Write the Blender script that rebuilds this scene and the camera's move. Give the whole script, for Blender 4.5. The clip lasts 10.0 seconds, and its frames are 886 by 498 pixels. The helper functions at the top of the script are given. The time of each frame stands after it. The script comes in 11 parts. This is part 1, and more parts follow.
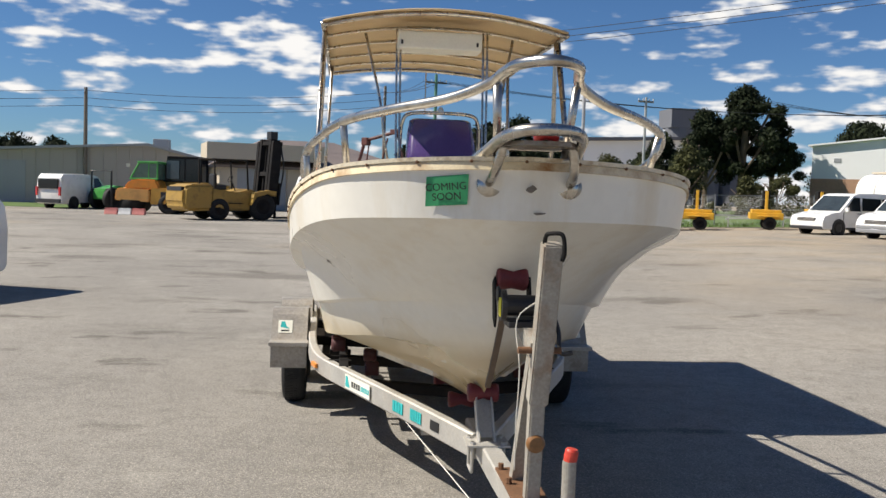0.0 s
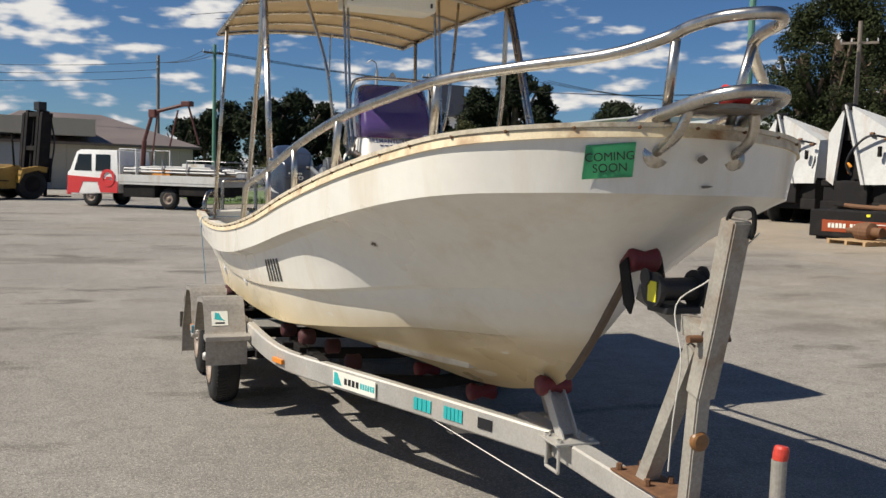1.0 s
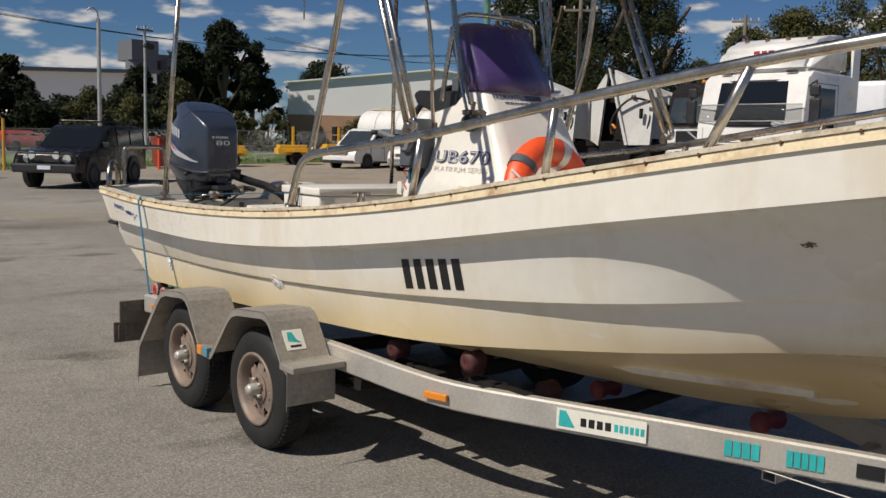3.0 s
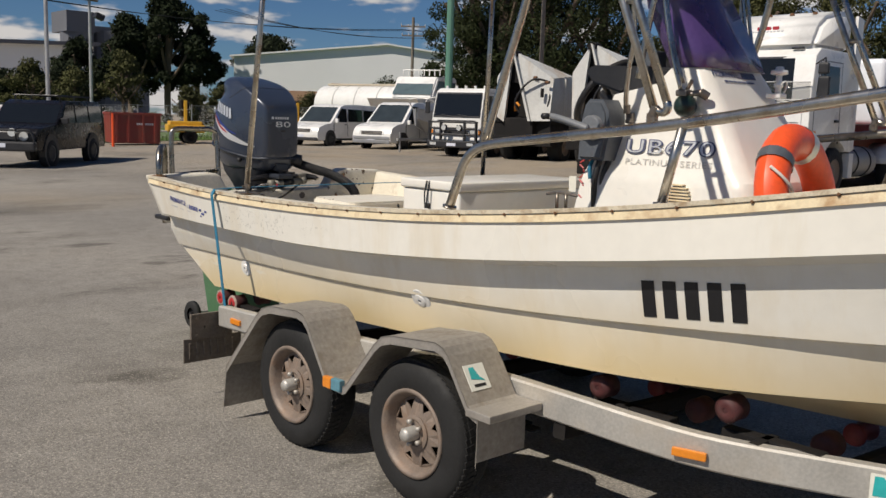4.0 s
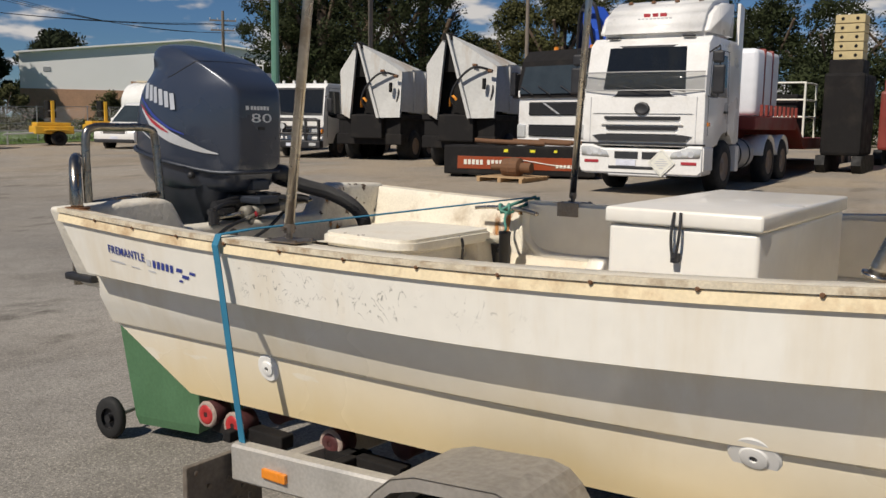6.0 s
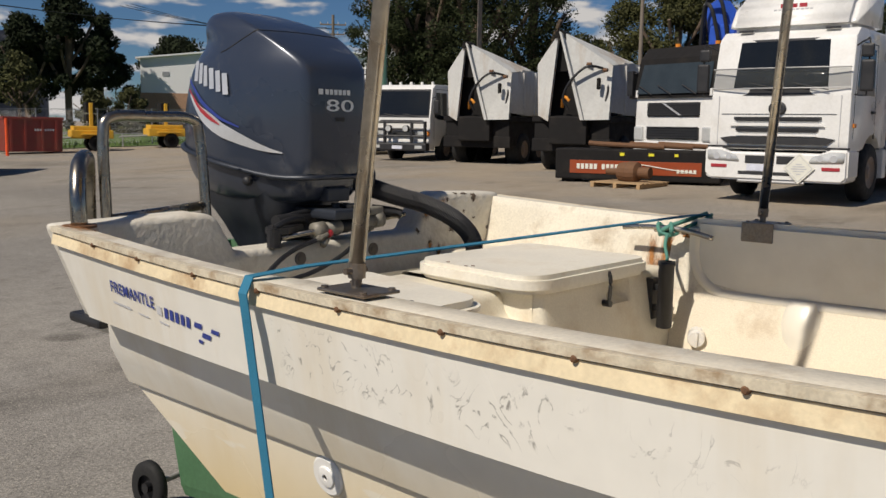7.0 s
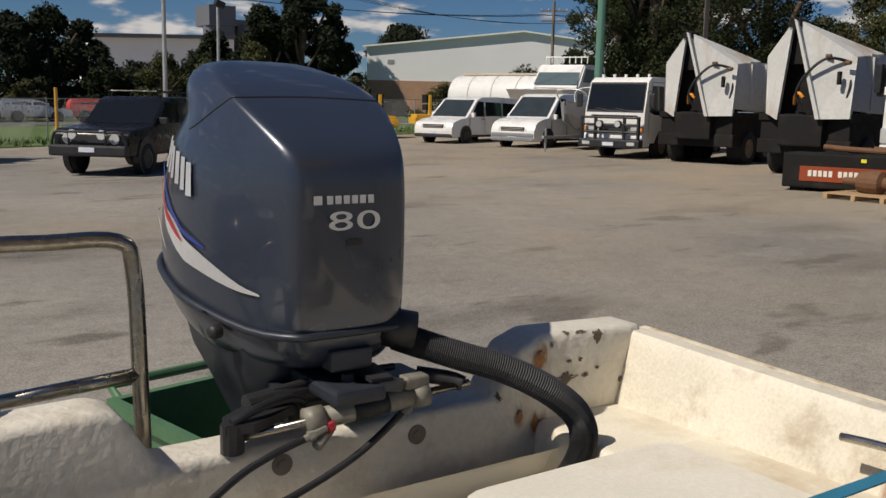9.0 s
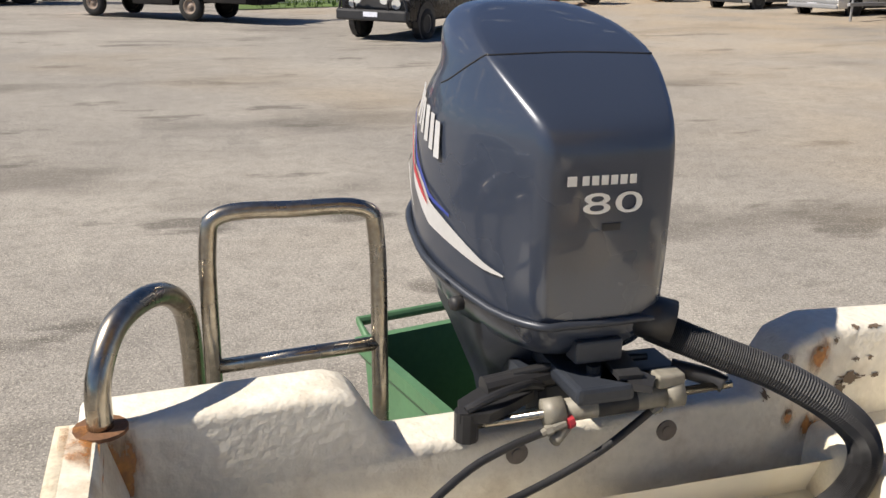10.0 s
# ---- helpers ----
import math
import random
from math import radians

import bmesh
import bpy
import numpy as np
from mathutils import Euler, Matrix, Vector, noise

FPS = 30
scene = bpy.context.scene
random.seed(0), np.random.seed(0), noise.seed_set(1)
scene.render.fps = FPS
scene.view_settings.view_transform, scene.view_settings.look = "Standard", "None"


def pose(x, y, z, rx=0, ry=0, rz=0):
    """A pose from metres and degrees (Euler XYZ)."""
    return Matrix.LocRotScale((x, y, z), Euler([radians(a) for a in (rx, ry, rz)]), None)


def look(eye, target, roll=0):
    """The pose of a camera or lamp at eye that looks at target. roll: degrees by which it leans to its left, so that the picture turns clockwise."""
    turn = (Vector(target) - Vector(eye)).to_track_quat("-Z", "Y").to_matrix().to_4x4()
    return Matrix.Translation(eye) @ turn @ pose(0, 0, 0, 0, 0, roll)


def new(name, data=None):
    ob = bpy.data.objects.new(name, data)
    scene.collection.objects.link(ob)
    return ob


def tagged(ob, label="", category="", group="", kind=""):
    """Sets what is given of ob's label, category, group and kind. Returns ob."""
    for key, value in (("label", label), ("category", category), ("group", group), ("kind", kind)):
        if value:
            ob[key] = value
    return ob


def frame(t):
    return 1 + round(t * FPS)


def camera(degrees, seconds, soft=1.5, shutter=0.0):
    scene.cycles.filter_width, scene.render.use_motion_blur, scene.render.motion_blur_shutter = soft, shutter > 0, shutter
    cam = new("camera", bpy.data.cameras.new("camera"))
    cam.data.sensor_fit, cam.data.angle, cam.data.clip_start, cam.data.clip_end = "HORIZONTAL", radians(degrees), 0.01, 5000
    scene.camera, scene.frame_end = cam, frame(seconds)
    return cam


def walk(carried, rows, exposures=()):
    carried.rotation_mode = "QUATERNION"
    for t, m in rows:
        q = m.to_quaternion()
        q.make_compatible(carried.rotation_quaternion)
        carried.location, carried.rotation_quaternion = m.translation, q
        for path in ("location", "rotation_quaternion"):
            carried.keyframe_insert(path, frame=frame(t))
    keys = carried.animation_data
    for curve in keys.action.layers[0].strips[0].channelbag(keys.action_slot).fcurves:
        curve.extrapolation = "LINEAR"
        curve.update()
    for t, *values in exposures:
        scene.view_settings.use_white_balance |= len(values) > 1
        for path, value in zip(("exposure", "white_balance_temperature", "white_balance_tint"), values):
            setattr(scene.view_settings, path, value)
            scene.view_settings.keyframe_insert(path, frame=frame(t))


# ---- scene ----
cam = camera(51.4, 10.0)
PATH = [
    (0, (-0.666, -1.28, 1.665), (-0.456, 0.705, 1.543), 1.9),
    (0.5, (-1.291, -0.947, 1.629), (-0.769, 0.98, 1.506), 1.8),
    (1, (-1.831, -0.506, 1.611), (-1.136, 1.363, 1.452), 1.7),
    (1.5, (-2.344, 0.01, 1.616), (-1.566, 1.844, 1.437), 1.7),
    (2, (-2.762, 0.554, 1.603), (-1.77, 2.281, 1.422), 1.5),
    (2.2, (-2.867, 0.817, 1.593), (-1.793, 2.495, 1.422), 1.6),
    (3.3, (-3.387, 2.235, 1.579), (-2.112, 3.755, 1.327), 1.4),
    (3.5, (-3.41, 2.528, 1.616), (-2.133, 4.042, 1.343), 1.5),
    (4, (-3.55, 3.218, 1.597), (-2.205, 4.673, 1.323), 1.7),
    (4.5, (-3.539, 3.872, 1.564), (-2.048, 5.176, 1.29), 1.5),
    (5, (-3.418, 4.57, 1.546), (-1.878, 5.817, 1.275), 1.4),
    (5.2, (-3.364, 4.823, 1.552), (-1.801, 6.042, 1.284), 1.3),
    (6.3, (-2.659, 5.987, 1.524), (-1.038, 7.128, 1.254), 0.8),
    (6.5, (-2.51, 6.151, 1.522), (-0.923, 7.339, 1.256), 0.9),
    (7, (-2.064, 6.425, 1.481), (-0.589, 7.749, 1.217), 0.9),
    (7.5, (-1.616, 6.641, 1.453), (-0.233, 8.063, 1.193), 0.8),
    (8, (-1.289, 6.747, 1.49), (0.089, 8.175, 1.237), 0.9),
    (8.5, (-0.966, 6.952, 1.637), (0.348, 8.44, 1.391), 0.9),
    (9, (-0.894, 7.115, 1.779), (0.227, 8.743, 1.475), 1.3),
    (9.5, (-0.814, 7.283, 1.925), (-0.051, 9.061, 1.418), 1.7),
    (10, (-0.767, 7.317, 1.966), (-0.183, 9.132, 1.361), 1.3),
]
walk(cam, [(t, look(e, a, r)) for t, e, a, r in PATH], ((0, .46, 6720, 10), (1.0, .21, 6800, 10), (1.5, .04, 6900, 11), (2.2, -.19, 6850, 12), (3.4, -.28, 6850, 12), (6.2, -.27, 6850, 12), (7.0, -.33, 6880, 12), (8.0, -.36, 6900, 12), (9.0, -.34, 6900, 12), (9.5, .04, 7000, 12), (10, .56, 6950, 12)))

# ---- light ----
SUN_DIR = Vector((-0.672, 0.045, 0.738)).normalized()   # towards the sun
sun = new("sun", bpy.data.lights.new("sun", "SUN"))
sun.data.energy, sun.data.angle, sun.data.color = 5.0, radians(0.53), (1.0, 0.955, 0.87)
sun.matrix_world = look(SUN_DIR * 80, (0, 0, 0))

world = bpy.data.worlds.new("sky")
scene.world = world
world.use_nodes = True
wn, wl = world.node_tree.nodes, world.node_tree.links
wn.clear()
sky = wn.new("ShaderNodeTexSky")
sky.sky_type, sky.sun_disc = "NISHITA", False
sky.sun_elevation, sky.sun_rotation = radians(47.5), radians(-86)
sky.air_density, sky.dust_density, sky.ozone_density = 0.9, 0.15, 2.4
geo = wn.new("ShaderNodeTexCoord")
sep = wn.new("ShaderNodeSeparateXYZ")
wl.new(geo.outputs["Generated"], sep.inputs[0])


def wmath(op, a, b=None, clamp=False):
    n = wn.new("ShaderNodeMath")
    n.operation, n.use_clamp = op, clamp
    for i, v in enumerate((a, b)):
        if v is None:
            continue
        if isinstance(v, (int, float)):
            n.inputs[i].default_value = v
        else:
            wl.new(v, n.inputs[i])
    return n.outputs[0]


# fair-weather cumulus: broad flattened heaps over the whole dome, thinner overhead
comb = wn.new("ShaderNodeCombineXYZ")
wl.new(sep.outputs["X"], comb.inputs[0]), wl.new(sep.outputs["Y"], comb.inputs[1])
wl.new(wmath("MULTIPLY", sep.outputs["Z"], 3.4), comb.inputs[2])
big = wn.new("ShaderNodeTexNoise")
big.inputs["Scale"].default_value, big.inputs["Detail"].default_value, big.inputs["Roughness"].default_value = 15.0, 3.0, 0.5
wl.new(comb.outputs[0], big.inputs["Vector"])
round_ = wn.new("ShaderNodeCombineXYZ")
wl.new(sep.outputs["X"], round_.inputs[0]), wl.new(sep.outputs["Y"], round_.inputs[1])
wl.new(wmath("MULTIPLY", sep.outputs["Z"], 1.7), round_.inputs[2])
billow = wn.new("ShaderNodeTexNoise")
billow.inputs["Scale"].default_value, billow.inputs["Detail"].default_value, billow.inputs["Roughness"].default_value = 34.0, 5.0, 0.58
wl.new(round_.outputs[0], billow.inputs["Vector"])
cover = wn.new("ShaderNodeTexNoise")
cover.inputs["Scale"].default_value, cover.inputs["Detail"].default_value = 3.4, 2.0
wl.new(comb.outputs[0], cover.inputs["Vector"])
dens = wmath("ADD", big.outputs["Fac"], wmath("MULTIPLY", wmath("SUBTRACT", cover.outputs["Fac"], 0.5), 0.30))
dens = wmath("ADD", dens, wmath("MULTIPLY", wmath("SUBTRACT", billow.outputs["Fac"], 0.5), 0.20))
dens = wmath("SUBTRACT", dens, wmath("MULTIPLY", wmath("SUBTRACT", sep.outputs["Z"], 0.12), 0.20))
mask = wn.new("ShaderNodeMapRange")
mask.interpolation_type = "SMOOTHSTEP"
mask.inputs["From Min"].default_value, mask.inputs["From Max"].default_value = 0.515, 0.65
wl.new(dens, mask.inputs["Value"])
core = wn.new("ShaderNodeMapRange")
core.inputs["From Min"].default_value, core.inputs["From Max"].default_value = 0.575, 0.68
wl.new(dens, core.inputs["Value"])
ccol = wn.new("ShaderNodeMix")
ccol.data_type = "RGBA"
ccol.inputs["A"].default_value, ccol.inputs["B"].default_value = (10.0, 10.9, 12.4, 1), (16.0, 16.0, 16.0, 1)
wl.new(core.outputs[0], ccol.inputs["Factor"])
tint = wn.new("ShaderNodeMix")
tint.data_type, tint.blend_type = "RGBA", "MULTIPLY"
tint.inputs["Factor"].default_value = 1.0
tint.inputs["B"].default_value = (0.64, 0.98, 1.40, 1)
wl.new(sky.outputs[0], tint.inputs["A"])
mix = wn.new("ShaderNodeMix")
mix.data_type = "RGBA"
wl.new(mask.outputs[0], mix.inputs["Factor"])
wl.new(tint.outputs["Result"], mix.inputs["A"])
wl.new(ccol.outputs["Result"], mix.inputs["B"])
bg = wn.new("ShaderNodeBackground")
bg.inputs["Strength"].default_value = 0.0435
wl.new(mix.outputs["Result"], bg.inputs["Color"])
wout = wn.new("ShaderNodeOutputWorld")
wl.new(bg.outputs[0], wout.inputs["Surface"])

# ---- materials ----
def mat(name, color, rough=0.5, metal=0.0, var=0.12, scale=6.0, fine=60.0, bump=0.0, coat=0.0, stain=None, stain_amount=0.35, stain_scale=1.5, streak=False, trans=0.0, alpha=1.0, spec=0.5, piece=0.0):
    """A surface with broad and fine variation of colour and gloss, optional stains and relief, in metres of the object's own space."""
    m = bpy.data.materials.new(name)
    m.use_nodes = True
    n, l = m.node_tree.nodes, m.node_tree.links
    b = n["Principled BSDF"]
    b.inputs["Metallic"].default_value = metal
    b.inputs["Coat Weight"].default_value = coat
    b.inputs["Specular IOR Level"].default_value = spec
    b.inputs["Transmission Weight"].default_value = trans
    b.inputs["Alpha"].default_value = alpha
    tc = n.new("ShaderNodeTexCoord")
    big, small = n.new("ShaderNodeTexNoise"), n.new("ShaderNodeTexNoise")
    big.inputs["Scale"].default_value, big.inputs["Detail"].default_value = scale, 4.0
    small.inputs["Scale"].default_value, small.inputs["Detail"].default_value = fine, 3.0
    l.new(tc.outputs["Object"], big.inputs["Vector"])
    l.new(tc.outputs["Object"], small.inputs["Vector"])
    add = n.new("ShaderNodeMath")
    add.operation = "ADD"
    l.new(big.outputs["Fac"], add.inputs[0]), l.new(small.outputs["Fac"], add.inputs[1])
    ramp = n.new("ShaderNodeMapRange")
    ramp.inputs["From Min"].default_value, ramp.inputs["From Max"].default_value = 0.7, 1.3
    ramp.inputs["To Min"].default_value, ramp.inputs["To Max"].default_value = 1 - var, 1 + var
    l.new(add.outputs[0], ramp.inputs["Value"])
    hsv = n.new("ShaderNodeHueSaturation")
    hsv.inputs["Color"].default_value = (*color, 1)
    l.new(ramp.outputs[0], hsv.inputs["Value"])
    out = hsv.outputs[0]
    if piece:
        info = n.new("ShaderNodeObjectInfo")
        pr = n.new("ShaderNodeMapRange")
        pr.inputs["To Min"].default_value, pr.inputs["To Max"].default_value = 1 - piece, 1 + piece
        l.new(info.outputs["Random"], pr.inputs["Value"])
        h2 = n.new("ShaderNodeHueSaturation")
        l.new(out, h2.inputs["Color"]), l.new(pr.outputs[0], h2.inputs["Value"])
        out = h2.outputs[0]
    if stain:
        st = n.new("ShaderNodeTexNoise")
        st.inputs["Scale"].default_value, st.inputs["Detail"].default_value, st.inputs["Roughness"].default_value = stain_scale, 6.0, 0.65
        mp = n.new("ShaderNodeMapping")
        if streak:
            mp.inputs["Scale"].default_value = (1.0, 1.0, 0.16)
        l.new(tc.outputs["Object"], mp.inputs["Vector"]), l.new(mp.outputs[0], st.inputs["Vector"])
        sr = n.new("ShaderNodeMapRange")
        sr.inputs["From Min"].default_value, sr.inputs["From Max"].default_value = 0.5, 0.78
        sr.inputs["To Max"].default_value = stain_amount * 2
        l.new(st.outputs["Fac"], sr.inputs["Value"])
        mx = n.new("ShaderNodeMix")
        mx.data_type, mx.clamp_factor = "RGBA", True
        mx.inputs["B"].default_value = (*stain, 1)
        l.new(sr.outputs[0], mx.inputs["Factor"]), l.new(out, mx.inputs["A"])
        out = mx.outputs["Result"]
    l.new(out, b.inputs["Base Color"])
    rr = n.new("ShaderNodeMapRange")
    rr.inputs["From Min"].default_value, rr.inputs["From Max"].default_value = 0.3, 0.7
    rr.inputs["To Min"].default_value, rr.inputs["To Max"].default_value = max(0.02, rough * 0.8), min(1.0, rough * 1.2)
    l.new(big.outputs["Fac"], rr.inputs["Value"])
    l.new(rr.outputs[0], b.inputs["Roughness"])
    if bump:
        bp = n.new("ShaderNodeBump")
        bp.inputs["Strength"].default_value, bp.inputs["Distance"].default_value = 0.6, bump
        l.new(small.outputs["Fac"], bp.inputs["Height"])
        l.new(bp.outputs[0], b.inputs["Normal"])
    return m


M = {}
M["gelcoat"] = mat("gelcoat", (0.78, 0.74, 0.64), 0.32, var=0.05, scale=1.2, fine=14, stain=(0.55, 0.42, 0.22), stain_amount=0.16, stain_scale=2.2, coat=0.25)
M["deck"] = mat("deck_gelcoat", (0.74, 0.69, 0.57), 0.5, var=0.08, scale=4, fine=160, bump=0.0012, stain=(0.40, 0.27, 0.13), stain_amount=0.36, stain_scale=3.2)
def nonslip_material():
    """Cream gelcoat moulded with a fine diamond grip pattern."""
    m = mat("nonslip_gelcoat", (0.79, 0.75, 0.65), 0.5, var=0.06, scale=4, fine=90, bump=0.001, stain=(0.42, 0.30, 0.16), stain_amount=0.22, stain_scale=4)
    n, l = m.node_tree.nodes, m.node_tree.links
    tc, add = n.new("ShaderNodeTexCoord"), n.new("ShaderNodeMath")
    add.operation = "MULTIPLY"
    for k, axis in enumerate(("X", "Y")):
        wv = n.new("ShaderNodeTexWave")
        wv.bands_direction = axis
        wv.inputs["Scale"].default_value = 44.0
        l.new(tc.outputs["Object"], wv.inputs["Vector"])
        l.new(wv.outputs["Fac"], add.inputs[k])
    bp = n.new("ShaderNodeBump")
    bp.inputs["Strength"].default_value, bp.inputs["Distance"].default_value = 0.3, 0.0010
    geo_, up_, flat = n.new("ShaderNodeNewGeometry"), n.new("ShaderNodeSeparateXYZ"), n.new("ShaderNodeMath")
    flat.operation = "MULTIPLY"
    side_off = n.new("ShaderNodeMapRange")
    side_off.inputs["From Min"].default_value, side_off.inputs["From Max"].default_value = 0.9, 0.98
    l.new(geo_.outputs["True Normal"], up_.inputs[0]), l.new(up_.outputs["Z"], side_off.inputs["Value"])
    l.new(add.outputs[0], flat.inputs[0]), l.new(side_off.outputs[0], flat.inputs[1])
    l.new(flat.outputs[0], bp.inputs["Height"])
    old = n["Principled BSDF"].inputs["Normal"].links[0].from_socket
    l.new(old, bp.inputs["Normal"])
    l.new(bp.outputs[0], n["Principled BSDF"].inputs["Normal"])
    return m


M["nonslip"] = nonslip_material()
M["liner"] = mat("rough_liner", (0.70, 0.66, 0.57), 0.62, var=0.09, scale=5, fine=45, bump=0.007, stain=(0.30, 0.23, 0.15), stain_amount=0.34, stain_scale=5)
M["rub"] = mat("cream_vinyl", (0.74, 0.62, 0.41), 0.5, var=0.10, scale=9, fine=90, bump=0.001, stain=(0.34, 0.17, 0.06), stain_amount=0.55, stain_scale=6)
M["lip"] = mat("worn_gunwale_edge", (0.70, 0.62, 0.47), 0.6, var=0.16, scale=22, fine=140, bump=0.001, stain=(0.30, 0.17, 0.07), stain_amount=0.55, stain_scale=16)
M["steel"] = mat("stainless_steel", (0.52, 0.49, 0.44), 0.28, metal=1.0, var=0.14, scale=8, fine=70, stain=(0.26, 0.18, 0.10), stain_amount=0.45, stain_scale=9)
M["rust"] = mat("rusty_steel", (0.15, 0.072, 0.034), 0.8, var=0.3, scale=30, fine=150, bump=0.001)
M["tarnish"] = mat("tarnished_steel", (0.24, 0.21, 0.18), 0.42, metal=0.8, var=0.2, scale=20, fine=120, stain=(0.16, 0.09, 0.04), stain_amount=0.5, stain_scale=20)
M["sole"] = mat("stained_sole", (0.70, 0.63, 0.50), 0.62, var=0.10, scale=3, fine=200, bump=0.0015, stain=(0.36, 0.22, 0.10), stain_amount=0.6, stain_scale=2.4)
M["galv"] = mat("galvanised_steel", (0.50, 0.48, 0.44), 0.55, metal=0.45, var=0.14, scale=6, fine=90, stain=(0.34, 0.27, 0.19), stain_amount=0.3, stain_scale=3)
M["alu"] = mat("dull_aluminium", (0.43, 0.40, 0.36), 0.5, metal=0.55, var=0.14, scale=5, fine=60, stain=(0.33, 0.29, 0.24), stain_amount=0.4, stain_scale=4, bump=0.0006)
M["tyre"] = mat("rubber_tyre", (0.013, 0.013, 0.013), 0.8, var=0.3, scale=10, fine=120, bump=0.001)
M["rim"] = mat("dusty_rim", (0.24, 0.19, 0.155), 0.6, metal=0.25, var=0.18, scale=14, fine=120, stain=(0.26, 0.16, 0.1), stain_amount=0.4, stain_scale=10)
M["black"] = mat("black_plastic", (0.02, 0.02, 0.022), 0.5, var=0.2)
M["cowl"] = mat("cowl_paint", (0.037, 0.047, 0.071), 0.3, metal=0.2, var=0.07, scale=3, fine=500, coat=0.55)
M["cowl_dark"] = mat("cowl_dark_panel", (0.040, 0.043, 0.048), 0.28, metal=0.1, var=0.1, scale=3, fine=300, coat=0.45)
M["motor_grey"] = mat("motor_leg_grey", (0.036, 0.042, 0.055), 0.42, metal=0.3, var=0.12)
M["silver"] = mat("silver_decal", (0.72, 0.72, 0.72), 0.35, metal=0.5, var=0.05)
M["white"] = mat("white_paint", (0.80, 0.79, 0.76), 0.3, var=0.05, scale=1.5, fine=20, coat=0.3, stain=(0.5, 0.45, 0.36), stain_amount=0.15, stain_scale=2)
M["dirty_white"] = mat("dirty_white_steel", (0.55, 0.55, 0.525), 0.55, var=0.09, scale=1.2, fine=12, stain=(0.36, 0.25, 0.14), stain_amount=0.5, stain_scale=1.5, streak=True)
M["blue_decal"] = mat("blue_decal", (0.03, 0.05, 0.25), 0.45, var=0.15, fine=90)
M["grey_decal"] = mat("grey_decal", (0.55, 0.55, 0.56), 0.5, var=0.1)
M["ink"] = mat("black_decal", (0.012, 0.012, 0.014), 0.5, var=0.2)
M["navy_decal"] = mat("navy_letter_edge", (0.09, 0.10, 0.17), 0.4, var=0.1)
M["red_decal"] = mat("red_decal", (0.38, 0.03, 0.04), 0.45)
M["green_card"] = mat("green_card", (0.04, 0.33, 0.13), 0.6, var=0.08, scale=10)
M["teal"] = mat("teal_decal", (0.02, 0.40, 0.40), 0.5, var=0.15, fine=40)
M["cream_card"] = mat("cream_sticker", (0.76, 0.75, 0.66), 0.5, var=0.05)
M["yellow_card"] = mat("yellow_label", (0.80, 0.72, 0.04), 0.5, var=0.05)
M["amber"] = mat("amber_lens", (0.75, 0.24, 0.02), 0.3, var=0.1, coat=0.4)
M["canvas"] = mat("tan_canvas", (0.60, 0.45, 0.26), 0.85, var=0.1, scale=3, fine=220, bump=0.0008, stain=(0.35, 0.25, 0.14), stain_amount=0.25, stain_scale=2)
M["purple"] = mat("purple_tinted_screen", (0.085, 0.05, 0.17), 0.16, var=0.1, scale=3, spec=0.6, coat=0.4, alpha=0.86)
M["amber_dull"] = mat("old_amber_lens", (0.22, 0.10, 0.03), 0.4, var=0.2, scale=30, coat=0.3)
M["orange"] = mat("orange_lifebuoy", (0.86, 0.10, 0.025), 0.42, var=0.1, scale=6, fine=60)
M["tape"] = mat("silver_tape", (0.60, 0.60, 0.58), 0.35, metal=0.4)
# dusty red rubber, its colour darkened for the shade under the hull
M["roller"] = mat("red_roller", (0.060, 0.014, 0.015), 0.7, var=0.25, stain=(0.04, 0.03, 0.026), stain_amount=0.5, stain_scale=14)
M["roller_red"] = mat("bright_red_roller", (0.44, 0.03, 0.03), 0.45, var=0.15)
M["roller_bow"] = mat("bow_roller_red", (0.15, 0.018, 0.022), 0.55, var=0.2)
# dusty face colour with the hull's shade worked in
M["roller_dusty_shaded"] = mat("dusty_red_roller", (0.075, 0.018, 0.018), 0.7, var=0.25, stain=(0.05, 0.03, 0.026), stain_amount=0.5, stain_scale=16)
M["strap"] = mat("blue_webbing", (0.02, 0.17, 0.28), 0.8, var=0.15, fine=300, bump=0.0006)
M["rope"] = mat("green_rope", (0.08, 0.25, 0.20), 0.85, var=0.2, fine=300, bump=0.001)
M["cord"] = mat("pale_cord", (0.62, 0.60, 0.54), 0.8)
M["bin_green"] = mat("bin_green", (0.075, 0.17, 0.085), 0.55, var=0.12, scale=5, stain=(0.12, 0.16, 0.09), stain_amount=0.3)
M["ram"] = mat("dull_ram", (0.22, 0.205, 0.17), 0.6, metal=0.1, var=0.2, scale=20)
M["control_pale"] = mat("control_pale_grey", (0.17, 0.18, 0.195), 0.4, var=0.12)
M["lamp_green"] = mat("lamp_dark_green", (0.012, 0.028, 0.024), 0.35, var=0.2)
M["console_white"] = mat("console_gelcoat", (0.79, 0.765, 0.70), 0.32, var=0.05, scale=1.6, fine=24, coat=0.2, stain=(0.55, 0.47, 0.34), stain_amount=0.16, stain_scale=3)
M["crane_red"] = mat("worn_crane_red", (0.10, 0.028, 0.022), 0.6, var=0.3, stain=(0.03, 0.025, 0.022), stain_amount=0.6, stain_scale=3)
M["bumper_grey"] = mat("grey_bumper", (0.22, 0.225, 0.235), 0.5, var=0.15)
M["van_glass"] = mat("van_windscreen", (0.035, 0.045, 0.05), 0.06, var=0.2, scale=2, spec=0.6)
M["faded_decal"] = mat("faded_decal", (0.60, 0.585, 0.55), 0.5, var=0.1)
